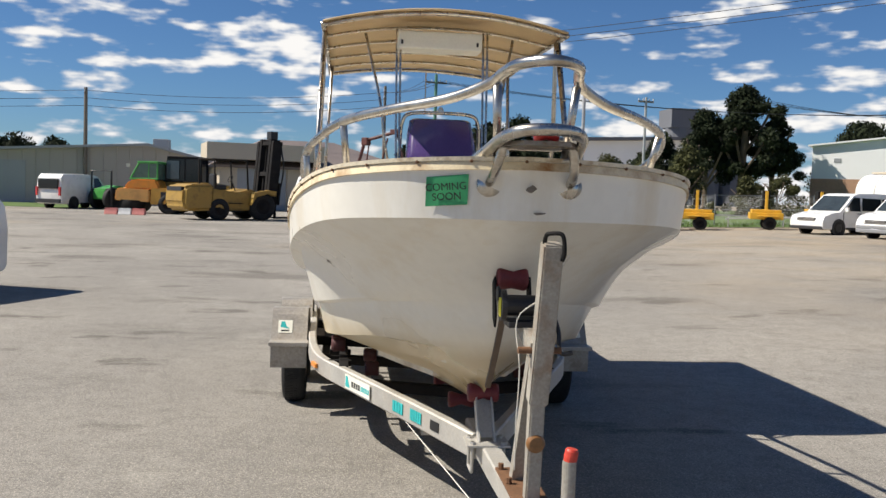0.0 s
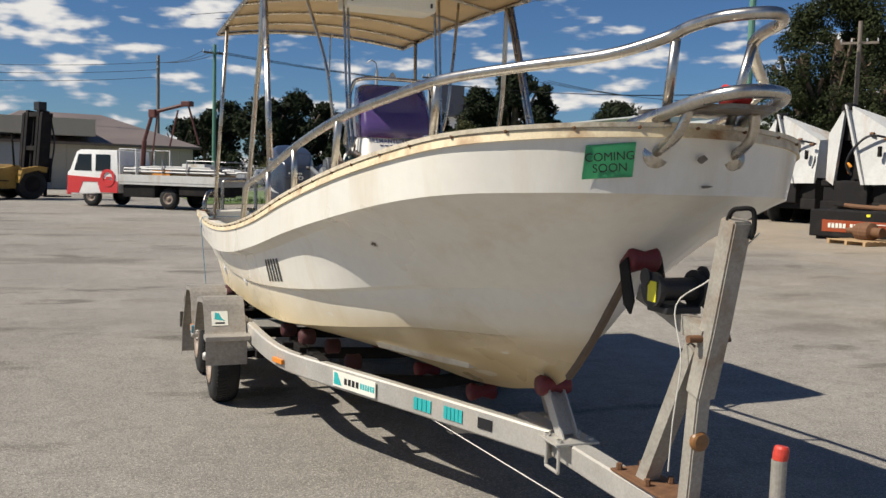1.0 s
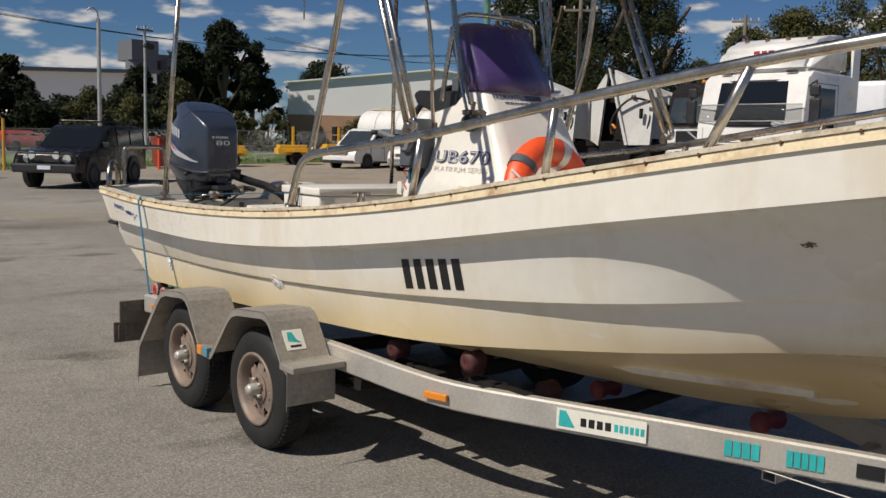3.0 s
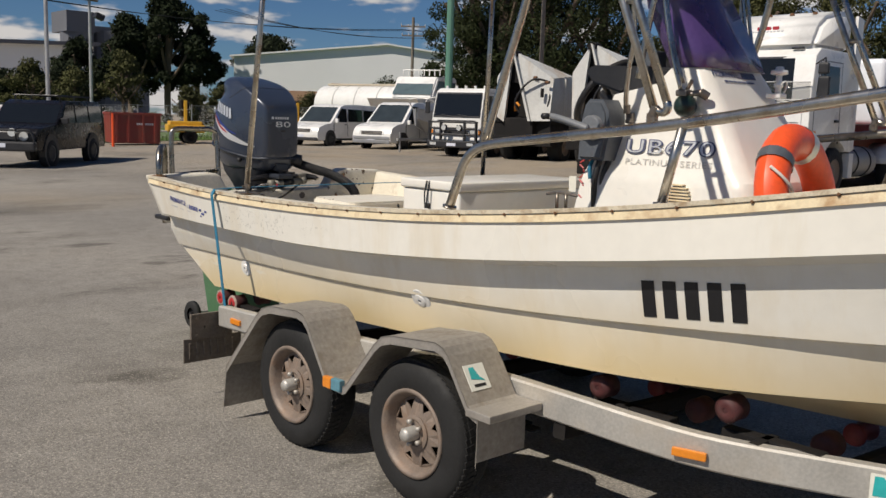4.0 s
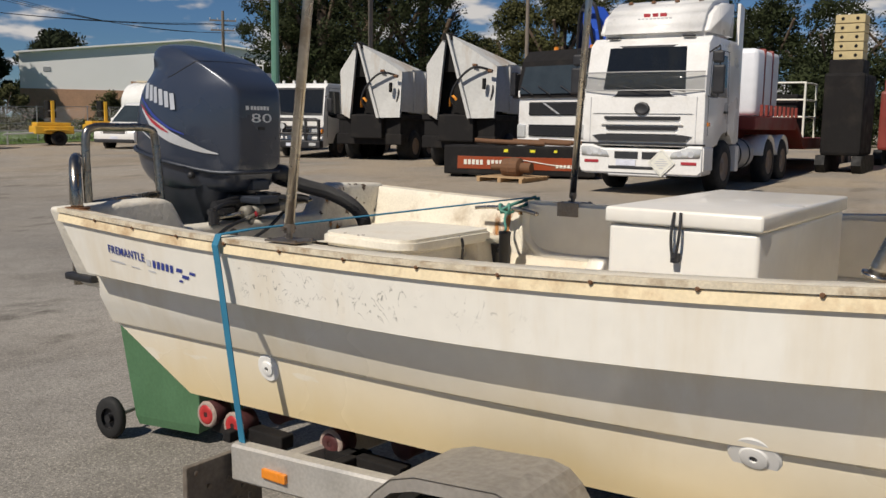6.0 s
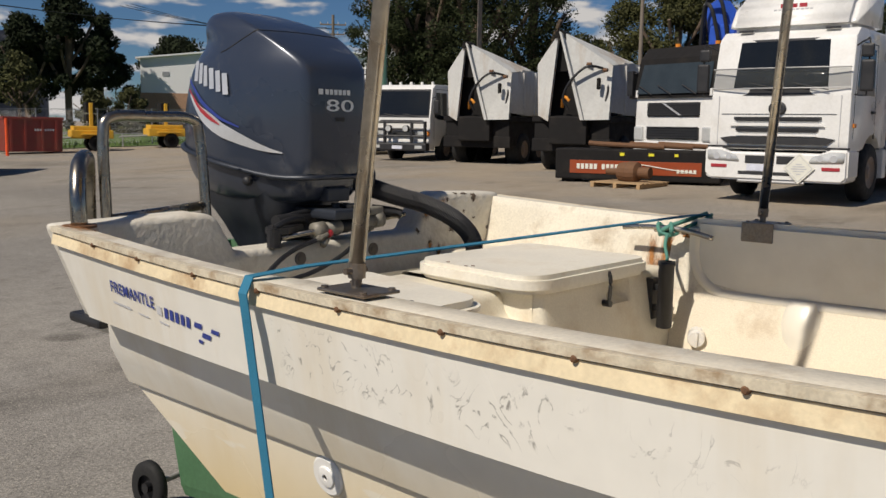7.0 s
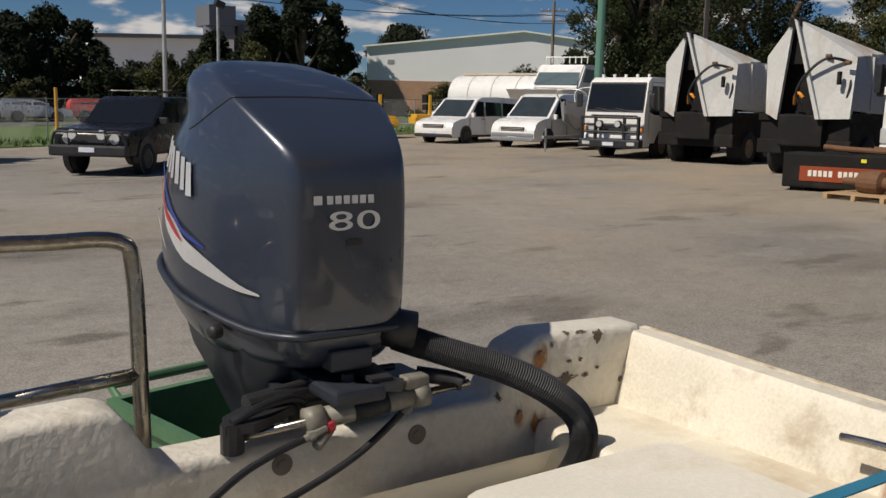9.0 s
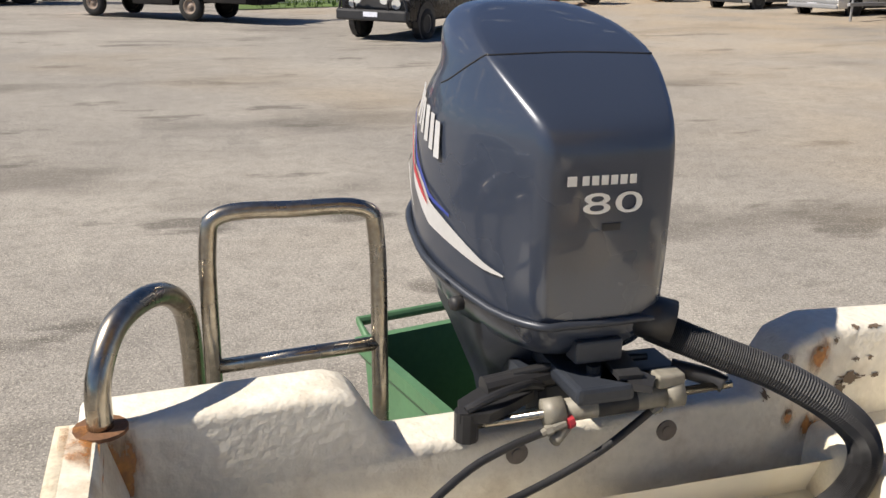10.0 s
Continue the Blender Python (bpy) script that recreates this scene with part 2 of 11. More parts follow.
M["control"] = mat("control_grey", (0.085, 0.095, 0.11), 0.45, var=0.12)
M["hose"] = mat("ribbed_black_hose", (0.035, 0.035, 0.038), 0.55, var=0.2)
M["glass_dark"] = mat("dark_window", (0.010, 0.012, 0.014), 0.07, var=0.1, spec=0.45)
M["tinted_guard"] = mat("smoky_guard", (0.10, 0.11, 0.11), 0.12, var=0.1, alpha=0.22, spec=0.5)
M["glass_blue"] = mat("pale_window", (0.10, 0.14, 0.15), 0.1, var=0.1, spec=0.7)
# dark running gear; also blackened to stand in for deep shade under vehicles
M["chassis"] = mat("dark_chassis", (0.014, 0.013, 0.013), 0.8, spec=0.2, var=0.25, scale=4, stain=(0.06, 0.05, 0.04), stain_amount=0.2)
M["grille"] = mat("grille_black", (0.03, 0.03, 0.032), 0.5)
M["lamp_glass"] = mat("headlamp_glass", (0.62, 0.63, 0.62), 0.15, metal=0.2, coat=0.5)
M["plate"] = mat("pale_plate", (0.66, 0.68, 0.76), 0.4)
M["yellow"] = mat("machine_yellow", (0.62, 0.33, 0.05), 0.5, var=0.15, scale=2, stain=(0.2, 0.12, 0.05), stain_amount=0.3, stain_scale=2)
M["orange_paint"] = mat("orange_paint", (0.75, 0.28, 0.03), 0.45, var=0.1, scale=2, stain=(0.3, 0.15, 0.06), stain_amount=0.25)
M["red_paint"] = mat("red_paint", (0.58, 0.04, 0.04), 0.35, var=0.08, coat=0.2)
M["dark_red"] = mat("dark_red_paint", (0.22, 0.035, 0.025), 0.5, var=0.15, scale=2, stain=(0.14, 0.08, 0.05), stain_amount=0.3)
M["green_machine"] = mat("green_machine", (0.06, 0.30, 0.06), 0.45, var=0.12)
M["blue_paint"] = mat("blue_paint", (0.03, 0.10, 0.52), 0.4, var=0.1)
M["van_blue"] = mat("pale_blue_van", (0.22, 0.30, 0.34), 0.35, var=0.06, coat=0.2)
M["car_dark"] = mat("dark_wagon_paint", (0.010, 0.009, 0.010), 0.28, var=0.15, coat=0.15, spec=0.3)
M["car_silver"] = mat("silver_car", (0.50, 0.51, 0.52), 0.3, metal=0.6, coat=0.4)
M["timber"] = mat("pallet_timber", (0.42, 0.28, 0.15), 0.8, var=0.2, scale=8, fine=60, bump=0.002)
M["tank"] = mat("white_poly_tank", (0.74, 0.76, 0.80), 0.4, var=0.05)
M["crate"] = mat("tan_crate", (0.52, 0.42, 0.22), 0.7, var=0.15)
M["tray_steel"] = mat("grey_tray", (0.34, 0.34, 0.34), 0.5, metal=0.4, var=0.15)
M["pole_wood"] = mat("weathered_pole", (0.19, 0.16, 0.13), 0.85, var=0.2, scale=3, fine=40)
M["pole_green"] = mat("green_steel_pole", (0.10, 0.23, 0.17), 0.5, var=0.08)
M["pole_steel"] = mat("grey_steel_pole", (0.42, 0.42, 0.42), 0.5, metal=0.4)
M["wire"] = mat("power_wire", (0.03, 0.03, 0.035), 0.6)
M["shed_wall"] = mat("grey_sheeting", (0.40, 0.37, 0.33), 0.6, var=0.06, scale=0.4)
M["shed_roof"] = mat("grey_roof_sheeting", (0.34, 0.35, 0.36), 0.5, metal=0.2, var=0.1, scale=0.4)
M["tile_roof"] = mat("brown_roof", (0.16, 0.13, 0.12), 0.7, var=0.12, scale=0.5)
M["beige_wall"] = mat("beige_sheeting", (0.52, 0.45, 0.35), 0.6, var=0.06, scale=0.5)
M["ware_white"] = mat("white_cladding", (0.84, 0.84, 0.83), 0.5, var=0.04, scale=0.2)
M["brick"] = mat("tan_brickwork", (0.42, 0.25, 0.16), 0.85, var=0.15, scale=0.6, fine=6)
M["silo"] = mat("grey_concrete_tower", (0.13, 0.135, 0.15), 0.7, var=0.1, scale=0.1)
M["grass"] = mat("verge_grass", (0.085, 0.135, 0.03), 0.9, var=0.3, scale=0.3, fine=4, bump=0.05)
M["road"] = mat("road_asphalt", (0.10, 0.10, 0.10), 0.85, var=0.1, scale=0.3, fine=10)
M["bark"] = mat("tree_bark", (0.14, 0.10, 0.07), 0.9, var=0.2, scale=2, fine=20)
M["leaf_dark"] = mat("dark_foliage", (0.020, 0.027, 0.013), 0.9, var=0.4, spec=0.15, scale=0.5, fine=3)
M["leaf_mid"] = mat("mid_foliage", (0.029, 0.037, 0.015), 0.9, var=0.4, spec=0.15, scale=0.5, fine=3)
M["leaf_pale"] = mat("olive_foliage", (0.068, 0.070, 0.028), 0.9, var=0.4, spec=0.15, scale=0.5, fine=3)
M["fence"] = mat("fence_wire", (0.35, 0.35, 0.35), 0.5, metal=0.6)


def ground_material():
    m = bpy.data.materials.new("worn_yard_asphalt")
    m.use_nodes = True
    n, l = m.node_tree.nodes, m.node_tree.links
    b = n["Principled BSDF"]
    tc = n.new("ShaderNodeTexCoord")

    def tex(scale, detail, rough=0.6, kind="ShaderNodeTexNoise", sx=1.0):
        t = n.new(kind)
        t.inputs["Scale"].default_value = scale
        if kind == "ShaderNodeTexNoise":
            t.inputs["Detail"].default_value, t.inputs["Roughness"].default_value = detail, rough
        mp = n.new("ShaderNodeMapping")
        mp.inputs["Scale"].default_value = (sx, 1, 1)
        l.new(tc.outputs["Object"], mp.inputs["Vector"]), l.new(mp.outputs[0], t.inputs["Vector"])
        return t

    def rng(src, a, c, lo, hi):
        r = n.new("ShaderNodeMapRange")
        for k, v in zip(("From Min", "From Max", "To Min", "To Max"), (a, c, lo, hi)):
            r.inputs[k].default_value = v
        l.new(src, r.inputs["Value"])
        return r.outputs[0]

    def mixc(fac, a, c):
        x = n.new("ShaderNodeMix")
        x.data_type = "RGBA"
        l.new(fac, x.inputs["Factor"])
        for k, v in (("A", a), ("B", c)):
            if isinstance(v, tuple):
                x.inputs[k].default_value = (*v, 1)
            else:
                l.new(v, x.inputs[k])
        return x.outputs["Result"]

    broad = tex(0.12, 5)
    patch = tex(0.55, 6, 0.7)
    col = mixc(rng(broad.outputs["Fac"], 0.35, 0.65, 0, 1), (0.235, 0.22, 0.20), (0.40, 0.37, 0.325))
    col = mixc(rng(patch.outputs["Fac"], 0.55, 0.75, 0, 0.5), col, (0.22, 0.205, 0.185))
    oil = tex(0.42, 5, 0.55, sx=0.55)
    col = mixc(rng(oil.outputs["Fac"], 0.55, 0.66, 0, 0.62), col, (0.10, 0.088, 0.075))
    spot = tex(1.1, 4, 0.6, sx=0.5)
    col = mixc(rng(spot.outputs["Fac"], 0.60, 0.66, 0, 0.7), col, (0.075, 0.066, 0.056))
    pale = tex(0.9, 5, 0.6)
    col = mixc(rng(pale.outputs["Fac"], 0.55, 0.72, 0, 0.45), col, (0.46, 0.43, 0.375))
    sand = tex(0.07, 4)
    col = mixc(rng(sand.outputs["Fac"], 0.53, 0.68, 0, 0.6), col, (0.42, 0.33, 0.22))
    mott = tex(5.5, 6, 0.75)
    col = mixc(rng(mott.outputs["Fac"], 0.45, 0.66, 0, 0.42), col, (0.15, 0.138, 0.122))
    # sandy soil trodden in on the side towards the road
    sx = n.new("ShaderNodeSeparateXYZ")
    l.new(tc.outputs["Object"], sx.inputs[0])
    east = n.new("ShaderNodeMath")
    east.operation = "MULTIPLY"
    l.new(rng(sx.outputs["X"], 3.0, 16.0, 0.0, 1.0), east.inputs[0])
    l.new(rng(tex(0.25, 6, 0.65).outputs["Fac"], 0.36, 0.62, 0.1, 0.75), east.inputs[1])
    col = mixc(east.outputs[0], col, (0.43, 0.335, 0.225))
    grit = tex(46, 3, 0.8)
    stone = tex(62, 0, kind="ShaderNodeTexVoronoi")
    fine = tex(150, 2, 0.8)
    col = mixc(rng(grit.outputs["Fac"], 0.46, 0.66, 0, 0.62), col, (0.095, 0.086, 0.074))
    col = mixc(rng(stone.outputs["Distance"], 0.14, 0.40, 0.52, 0.0), col, (0.58, 0.535, 0.45))
    col = mixc(rng(fine.outputs["Fac"], 0.5, 0.68, 0, 0.5), col, (0.07, 0.065, 0.058))
    crack = n.new("ShaderNodeTexVoronoi")
    crack.feature = "DISTANCE_TO_EDGE"
    crack.inputs["Scale"].default_value = 0.33
    warp = tex(1.5, 4)
    mixv = n.new("ShaderNodeMix")
    mixv.data_type = "VECTOR"
    mixv.inputs["Factor"].default_value = 0.12
    l.new(tc.outputs["Object"], mixv.inputs["A"]), l.new(warp.outputs["Color"], mixv.inputs["B"])
    l.new(mixv.outputs["Result"], crack.inputs["Vector"])
    col = mixc(rng(crack.outputs["Distance"], 0.0, 0.0035, 0.16, 0.0), col, (0.12, 0.11, 0.10))
    l.new(col, b.inputs["Base Color"])
    b.inputs["Roughness"].default_value = 0.9
    b.inputs["Specular IOR Level"].default_value = 0.25
    bp = n.new("ShaderNodeBump")
    bp.inputs["Strength"].default_value, bp.inputs["Distance"].default_value = 0.8, 0.010
    l.new(grit.outputs["Fac"], bp.inputs["Height"]), l.new(bp.outputs[0], b.inputs["Normal"])
    return m


def hull_material():
    """Off-white gelcoat, yellowed and stained low down where it sat in the water, scuffed above."""
    m = mat("hull_gelcoat", (0.80, 0.772, 0.695), 0.3, var=0.035, scale=1.0, fine=18, stain=(0.56, 0.42, 0.21), stain_amount=0.24, stain_scale=3.2, streak=True, coat=0.2)
    n, l = m.node_tree.nodes, m.node_tree.links
    b = n["Principled BSDF"]
    old = b.inputs["Base Color"].links[0].from_socket
    tc = n.new("ShaderNodeTexCoord")
    sp = n.new("ShaderNodeSeparateXYZ")
    l.new(tc.outputs["Object"], sp.inputs[0])
    nz = n.new("ShaderNodeTexNoise")
    nz.inputs["Scale"].default_value, nz.inputs["Detail"].default_value = 2.2, 6
    mp = n.new("ShaderNodeMapping")
    mp.inputs["Scale"].default_value = (1, 1, 0.35)
    l.new(tc.outputs["Object"], mp.inputs["Vector"]), l.new(mp.outputs[0], nz.inputs["Vector"])
    # the stain follows the old waterline: lower at the stern than at the stem
    wl_ = n.new("ShaderNodeMath")
    wl_.operation = "MULTIPLY_ADD"
    l.new(sp.outputs["Y"], wl_.inputs[0])
    wl_.inputs[1].default_value, wl_.inputs[2].default_value = 0.045, -0.15
    z2 = n.new("ShaderNodeMath")
    z2.operation = "ADD"
    l.new(sp.outputs["Z"], z2.inputs[0]), l.new(wl_.outputs[0], z2.inputs[1])
    z3 = n.new("ShaderNodeMath")
    z3.operation = "MULTIPLY_ADD"
    l.new(nz.outputs["Fac"], z3.inputs[0])
    z3.inputs[1].default_value = 0.16
    l.new(z2.outputs[0], z3.inputs[2])
    r = n.new("ShaderNodeMapRange")
    r.inputs["From Min"].default_value, r.inputs["From Max"].default_value = 1.17, 0.86
    r.inputs["To Min"].default_value, r.inputs["To Max"].default_value = 0.0, 0.84
    l.new(z3.outputs[0], r.inputs["Value"])
    mx = n.new("ShaderNodeMix")
    mx.data_type = "RGBA"
    mx.inputs["B"].default_value = (0.70, 0.54, 0.27, 1)
    l.new(r.outputs[0], mx.inputs["Factor"]), l.new(old, mx.inputs["A"])
    # stain at the bow, browned further to deepen the shade below the flare
    bowy, bowz, both = n.new("ShaderNodeMapRange"), n.new("ShaderNodeMapRange"), n.new("ShaderNodeMath")
    bowy.inputs["From Min"].default_value, bowy.inputs["From Max"].default_value = 4.2, 3.4
    bowz.inputs["From Min"].default_value, bowz.inputs["From Max"].default_value = 1.07, 0.98
    bowz.inputs["To Max"].default_value = 0.55
    both.operation = "MULTIPLY"
    l.new(sp.outputs["Y"], bowy.inputs["Value"]), l.new(z3.outputs[0], bowz.inputs["Value"])
    l.new(bowy.outputs[0], both.inputs[0]), l.new(bowz.outputs[0], both.inputs[1])
    brown = n.new("ShaderNodeMix")
    brown.data_type = "RGBA"
    brown.inputs["B"].default_value = (0.40, 0.27, 0.11, 1)
    l.new(both.outputs[0], brown.inputs["Factor"]), l.new(mx.outputs["Result"], brown.inputs["A"])
    # pale scrapes from the rollers through the stain
    scr = n.new("ShaderNodeTexNoise")
    scr.inputs["Scale"].default_value, scr.inputs["Detail"].default_value = 5.0, 3
    smap = n.new("ShaderNodeMapping")
    smap.inputs["Scale"].default_value = (1, .45, 2.2)
    l.new(tc.outputs["Object"], smap.inputs["Vector"]), l.new(smap.outputs[0], scr.inputs["Vector"])
    sc2 = n.new("ShaderNodeMapRange")
    sc2.inputs["From Min"].default_value, sc2.inputs["From Max"].default_value, sc2.inputs["To Max"].default_value = 0.672, 0.690, 0.6
    l.new(scr.outputs["Fac"], sc2.inputs["Value"])
    mx = n.new("ShaderNodeMix")
    mx.data_type = "RGBA"
    mx.inputs["B"].default_value = (0.78, 0.74, 0.64, 1)
    l.new(sc2.outputs[0], mx.inputs["Factor"]), l.new(brown.outputs["Result"], mx.inputs["A"])
    # fine crazing and scuffs
    where = n.new("ShaderNodeTexNoise")
    where.inputs["Scale"].default_value, where.inputs["Detail"].default_value = 2.6, 3
    l.new(tc.outputs["Object"], where.inputs["Vector"])
    w2 = n.new("ShaderNodeMapRange")
    w2.inputs["From Min"].default_value, w2.inputs["From Max"].default_value = 0.47, 0.54
    l.new(where.outputs["Fac"], w2.inputs["Value"])
    sq = n.new("ShaderNodeTexNoise")
    sq.inputs["Scale"].default_value, sq.inputs["Detail"].default_value, sq.inputs["Distortion"].default_value = 11, 5, 2.0
    l.new(tc.outputs["Object"], sq.inputs["Vector"])
    sa = n.new("ShaderNodeMath")
    sa.operation = "SUBTRACT"
    l.new(sq.outputs["Fac"], sa.inputs[0])
    sa.inputs[1].default_value = 0.5
    sb = n.new("ShaderNodeMath")
    sb.operation = "ABSOLUTE"
    l.new(sa.outputs[0], sb.inputs[0])
    c2 = n.new("ShaderNodeMapRange")
    c2.inputs["From Min"].default_value, c2.inputs["From Max"].default_value = 0.0, 0.02
    c2.inputs["To Min"].default_value, c2.inputs["To Max"].default_value = 0.85, 0.0
    l.new(sb.outputs[0], c2.inputs["Value"])
    mu = n.new("ShaderNodeMath")
    mu.operation = "MULTIPLY"
    bk = n.new("ShaderNodeTexNoise")
    bk.inputs["Scale"].default_value, bk.inputs["Detail"].default_value = 34, 4
    l.new(tc.outputs["Object"], bk.inputs["Vector"])
    b2 = n.new("ShaderNodeMapRange")
    b2.inputs["From Min"].default_value, b2.inputs["From Max"].default_value = 0.47, 0.56
    l.new(bk.outputs["Fac"], b2.inputs["Value"])
    bw = n.new("ShaderNodeMath")
    bw.operation = "MULTIPLY"
    # they lie on the quarter that rubs against the jetty, above the knuckle
    zone = w2.outputs[0]
    for axis, a0, a1 in (("Y", 6.75, 7.0), ("Y", 8.0, 7.85), ("Z", 0.985, 1.01), ("Z", 1.105, 1.085)):
        zr, zm = n.new("ShaderNodeMapRange"), n.new("ShaderNodeMath")
        zr.inputs["From Min"].default_value, zr.inputs["From Max"].default_value = a0, a1
        zm.operation = "MULTIPLY"
        l.new(sp.outputs[axis], zr.inputs["Value"])
        l.new(zr.outputs[0], zm.inputs[0]), l.new(zone, zm.inputs[1])
        zone = zm.outputs[0]
    l.new(zone, bw.inputs[0]), l.new(b2.outputs[0], bw.inputs[1])
    l.new(bw.outputs[0], mu.inputs[0]), l.new(c2.outputs[0], mu.inputs[1])
    mx2 = n.new("ShaderNodeMix")
    mx2.data_type = "RGBA"
    mx2.inputs["B"].default_value = (0.20, 0.185, 0.165, 1)
    l.new(mu.outputs[0], mx2.inputs["Factor"]), l.new(mx.outputs["Result"], mx2.inputs["A"])
    l.new(mx2.outputs["Result"], b.inputs["Base Color"])
    return m


M["hull"] = hull_material()
M["ground"] = ground_material()


def rust_material():
    """Rust that has bled into the gelcoat: thick in the middle of its patch, ragged and thin towards the rim."""
    m = mat("rust_bleed", (0.40, 0.17, 0.045), 0.8, var=0.35, scale=30, fine=120)
    n, l = m.node_tree.nodes, m.node_tree.links
    tc, sub, ln = n.new("ShaderNodeTexCoord"), n.new("ShaderNodeVectorMath"), n.new("ShaderNodeVectorMath")
    sub.operation, ln.operation = "SUBTRACT", "LENGTH"
    uv = n.new("ShaderNodeUVMap")
    sub.inputs[1].default_value = (0.5, 0.5, 0)
    l.new(uv.outputs[0], sub.inputs[0]), l.new(sub.outputs[0], ln.inputs[0])
    ns = n.new("ShaderNodeTexNoise")
    ns.inputs["Scale"].default_value, ns.inputs["Detail"].default_value, ns.inputs["Roughness"].default_value = 26, 6, .7
    mp = n.new("ShaderNodeMapping")
    mp.inputs["Scale"].default_value = (1, 1, .3)
    l.new(tc.outputs["Object"], mp.inputs["Vector"]), l.new(mp.outputs[0], ns.inputs["Vector"])
    su = n.new("ShaderNodeMath")
    su.operation = "SUBTRACT"
    l.new(ns.outputs["Fac"], su.inputs[0]), l.new(ln.outputs["Value"], su.inputs[1])
    mr = n.new("ShaderNodeMapRange")
    mr.interpolation_type = "SMOOTHSTEP"
    mr.inputs["From Min"].default_value, mr.inputs["From Max"].default_value, mr.inputs["To Max"].default_value = 0.03, 0.46, 0.85
    l.new(su.outputs[0], mr.inputs["Value"])
    l.new(mr.outputs[0], n["Principled BSDF"].inputs["Alpha"])
    return m


M["rust_bleed"] = rust_material()
M["steel_worn"] = mat("tarnished_tube", (0.38, 0.345, 0.29), 0.27, metal=1.0, var=0.25, scale=9, fine=70, stain=(0.16, 0.10, 0.05), stain_amount=0.35, stain_scale=9)
M["ochre"] = mat("worn_ochre_paint", (0.36, 0.215, 0.04), 0.55, var=0.2, scale=2, stain=(0.07, 0.05, 0.03), stain_amount=0.45, stain_scale=2)
M["orange_pale"] = mat("faded_orange_paint", (0.72, 0.38, 0.11), 0.55, var=0.12, scale=2, stain=(0.25, 0.14, 0.06), stain_amount=0.25)
M["sign_yellow"] = mat("sign_trailer_yellow", (0.70, 0.39, 0.03), 0.5, var=0.12, scale=2, stain=(0.2, 0.12, 0.05), stain_amount=0.25)
M["barrier_pink"] = mat("faded_red_plastic", (0.62, 0.22, 0.19), 0.6, var=0.15, scale=3)
M["glass_green"] = mat("greenish_window", (0.10, 0.16, 0.11), 0.12, var=0.15, spec=0.7)
M["gunwale_worn"] = mat("worn_gunwale_gelcoat", (0.70, 0.65, 0.54), 0.5, var=0.12, scale=5, fine=120, bump=0.0015, stain=(0.30, 0.20, 0.10), stain_amount=0.42, stain_scale=6.5)
M["rig_orange"] = mat("faded_orange_panel", (0.310, 0.053, 0.011), 0.5, var=0.12, scale=3, stain=(0.12, 0.06, 0.03), stain_amount=0.35, stain_scale=3)
M["alu_dirty"] = mat("dirty_aluminium", (0.38, 0.35, 0.31), 0.55, metal=0.5, var=0.2, scale=5, fine=50, stain=(0.20, 0.16, 0.11), stain_amount=0.5, stain_scale=5, bump=0.0008)
M["post_worn"] = mat("weathered_galvanised_post", (0.36, 0.335, 0.29), 0.62, metal=0.3, var=0.2, scale=7, fine=80, stain=(0.24, 0.13, 0.06), stain_amount=0.45, stain_scale=6)
M["teal_dull"] = mat("faded_blue_plastic", (0.10, 0.24, 0.30), 0.5, var=0.15, scale=20)
M["dust"] = mat("dusty_rubber_rim", (0.34, 0.26, 0.22), 0.8, var=0.2, scale=30)
M["cap_red"] = mat("red_plastic_cap", (0.55, 0.05, 0.03), 0.5, var=0.15, scale=20)
M["board_dirty"] = mat("dirty_lamp_board", (0.15, 0.125, 0.10), 0.7, var=0.25, scale=8, fine=60, stain=(0.05, 0.04, 0.03), stain_amount=0.4, stain_scale=7)

# ---- mesh tools ----
def thing(name, label, category, at=None, group="", kind=""):
    ob = new(name)
    ob.empty_display_size = 0.2
    if at is not None:
        ob.matrix_world = at
    return tagged(ob, label, category, group, kind)


def part(name, bm, material, parent=None, label="", smooth=False):
    me = bpy.data.meshes.new(name)
    bm.normal_update()
    bm.to_mesh(me)
    bm.free()
    for f in me.polygons:
        f.use_smooth = smooth
    me.materials.append(M[material] if isinstance(material, str) else material)
    ob = new(name, me)
    if parent is not None:
        ob.parent = parent
    if label:
        ob["label"] = label
    return ob


def pieces(name, bm, material, parent, label="", smooth=False):
    """Every separate piece of the mesh as a part of its own."""
    todo, first = set(bm.verts), None
    while todo:
        stack, isle = [todo.pop()], set()
        while stack:
            v = stack.pop()
            if v in isle:
                continue
            isle.add(v)
            stack += [e.other_vert(v) for e in v.link_edges]
        todo -= isle
        b2 = bmesh.new()
        copy = {v: b2.verts.new(v.co) for v in isle}
        for f in {f for v in isle for f in v.link_faces}:
            b2.faces.new([copy[v] for v in f.verts])
        ob = part(name, b2, material, parent, label, smooth)
        first = first or ob
    bm.free()
    return first


def again(ob, m, parent=None):
    """Another object on the same mesh."""
    o = bpy.data.objects.new(ob.name.split(".")[0], ob.data)
    scene.collection.objects.link(o)
    o.parent = parent if parent is not None else ob.parent
    o.matrix_local = m
    return o


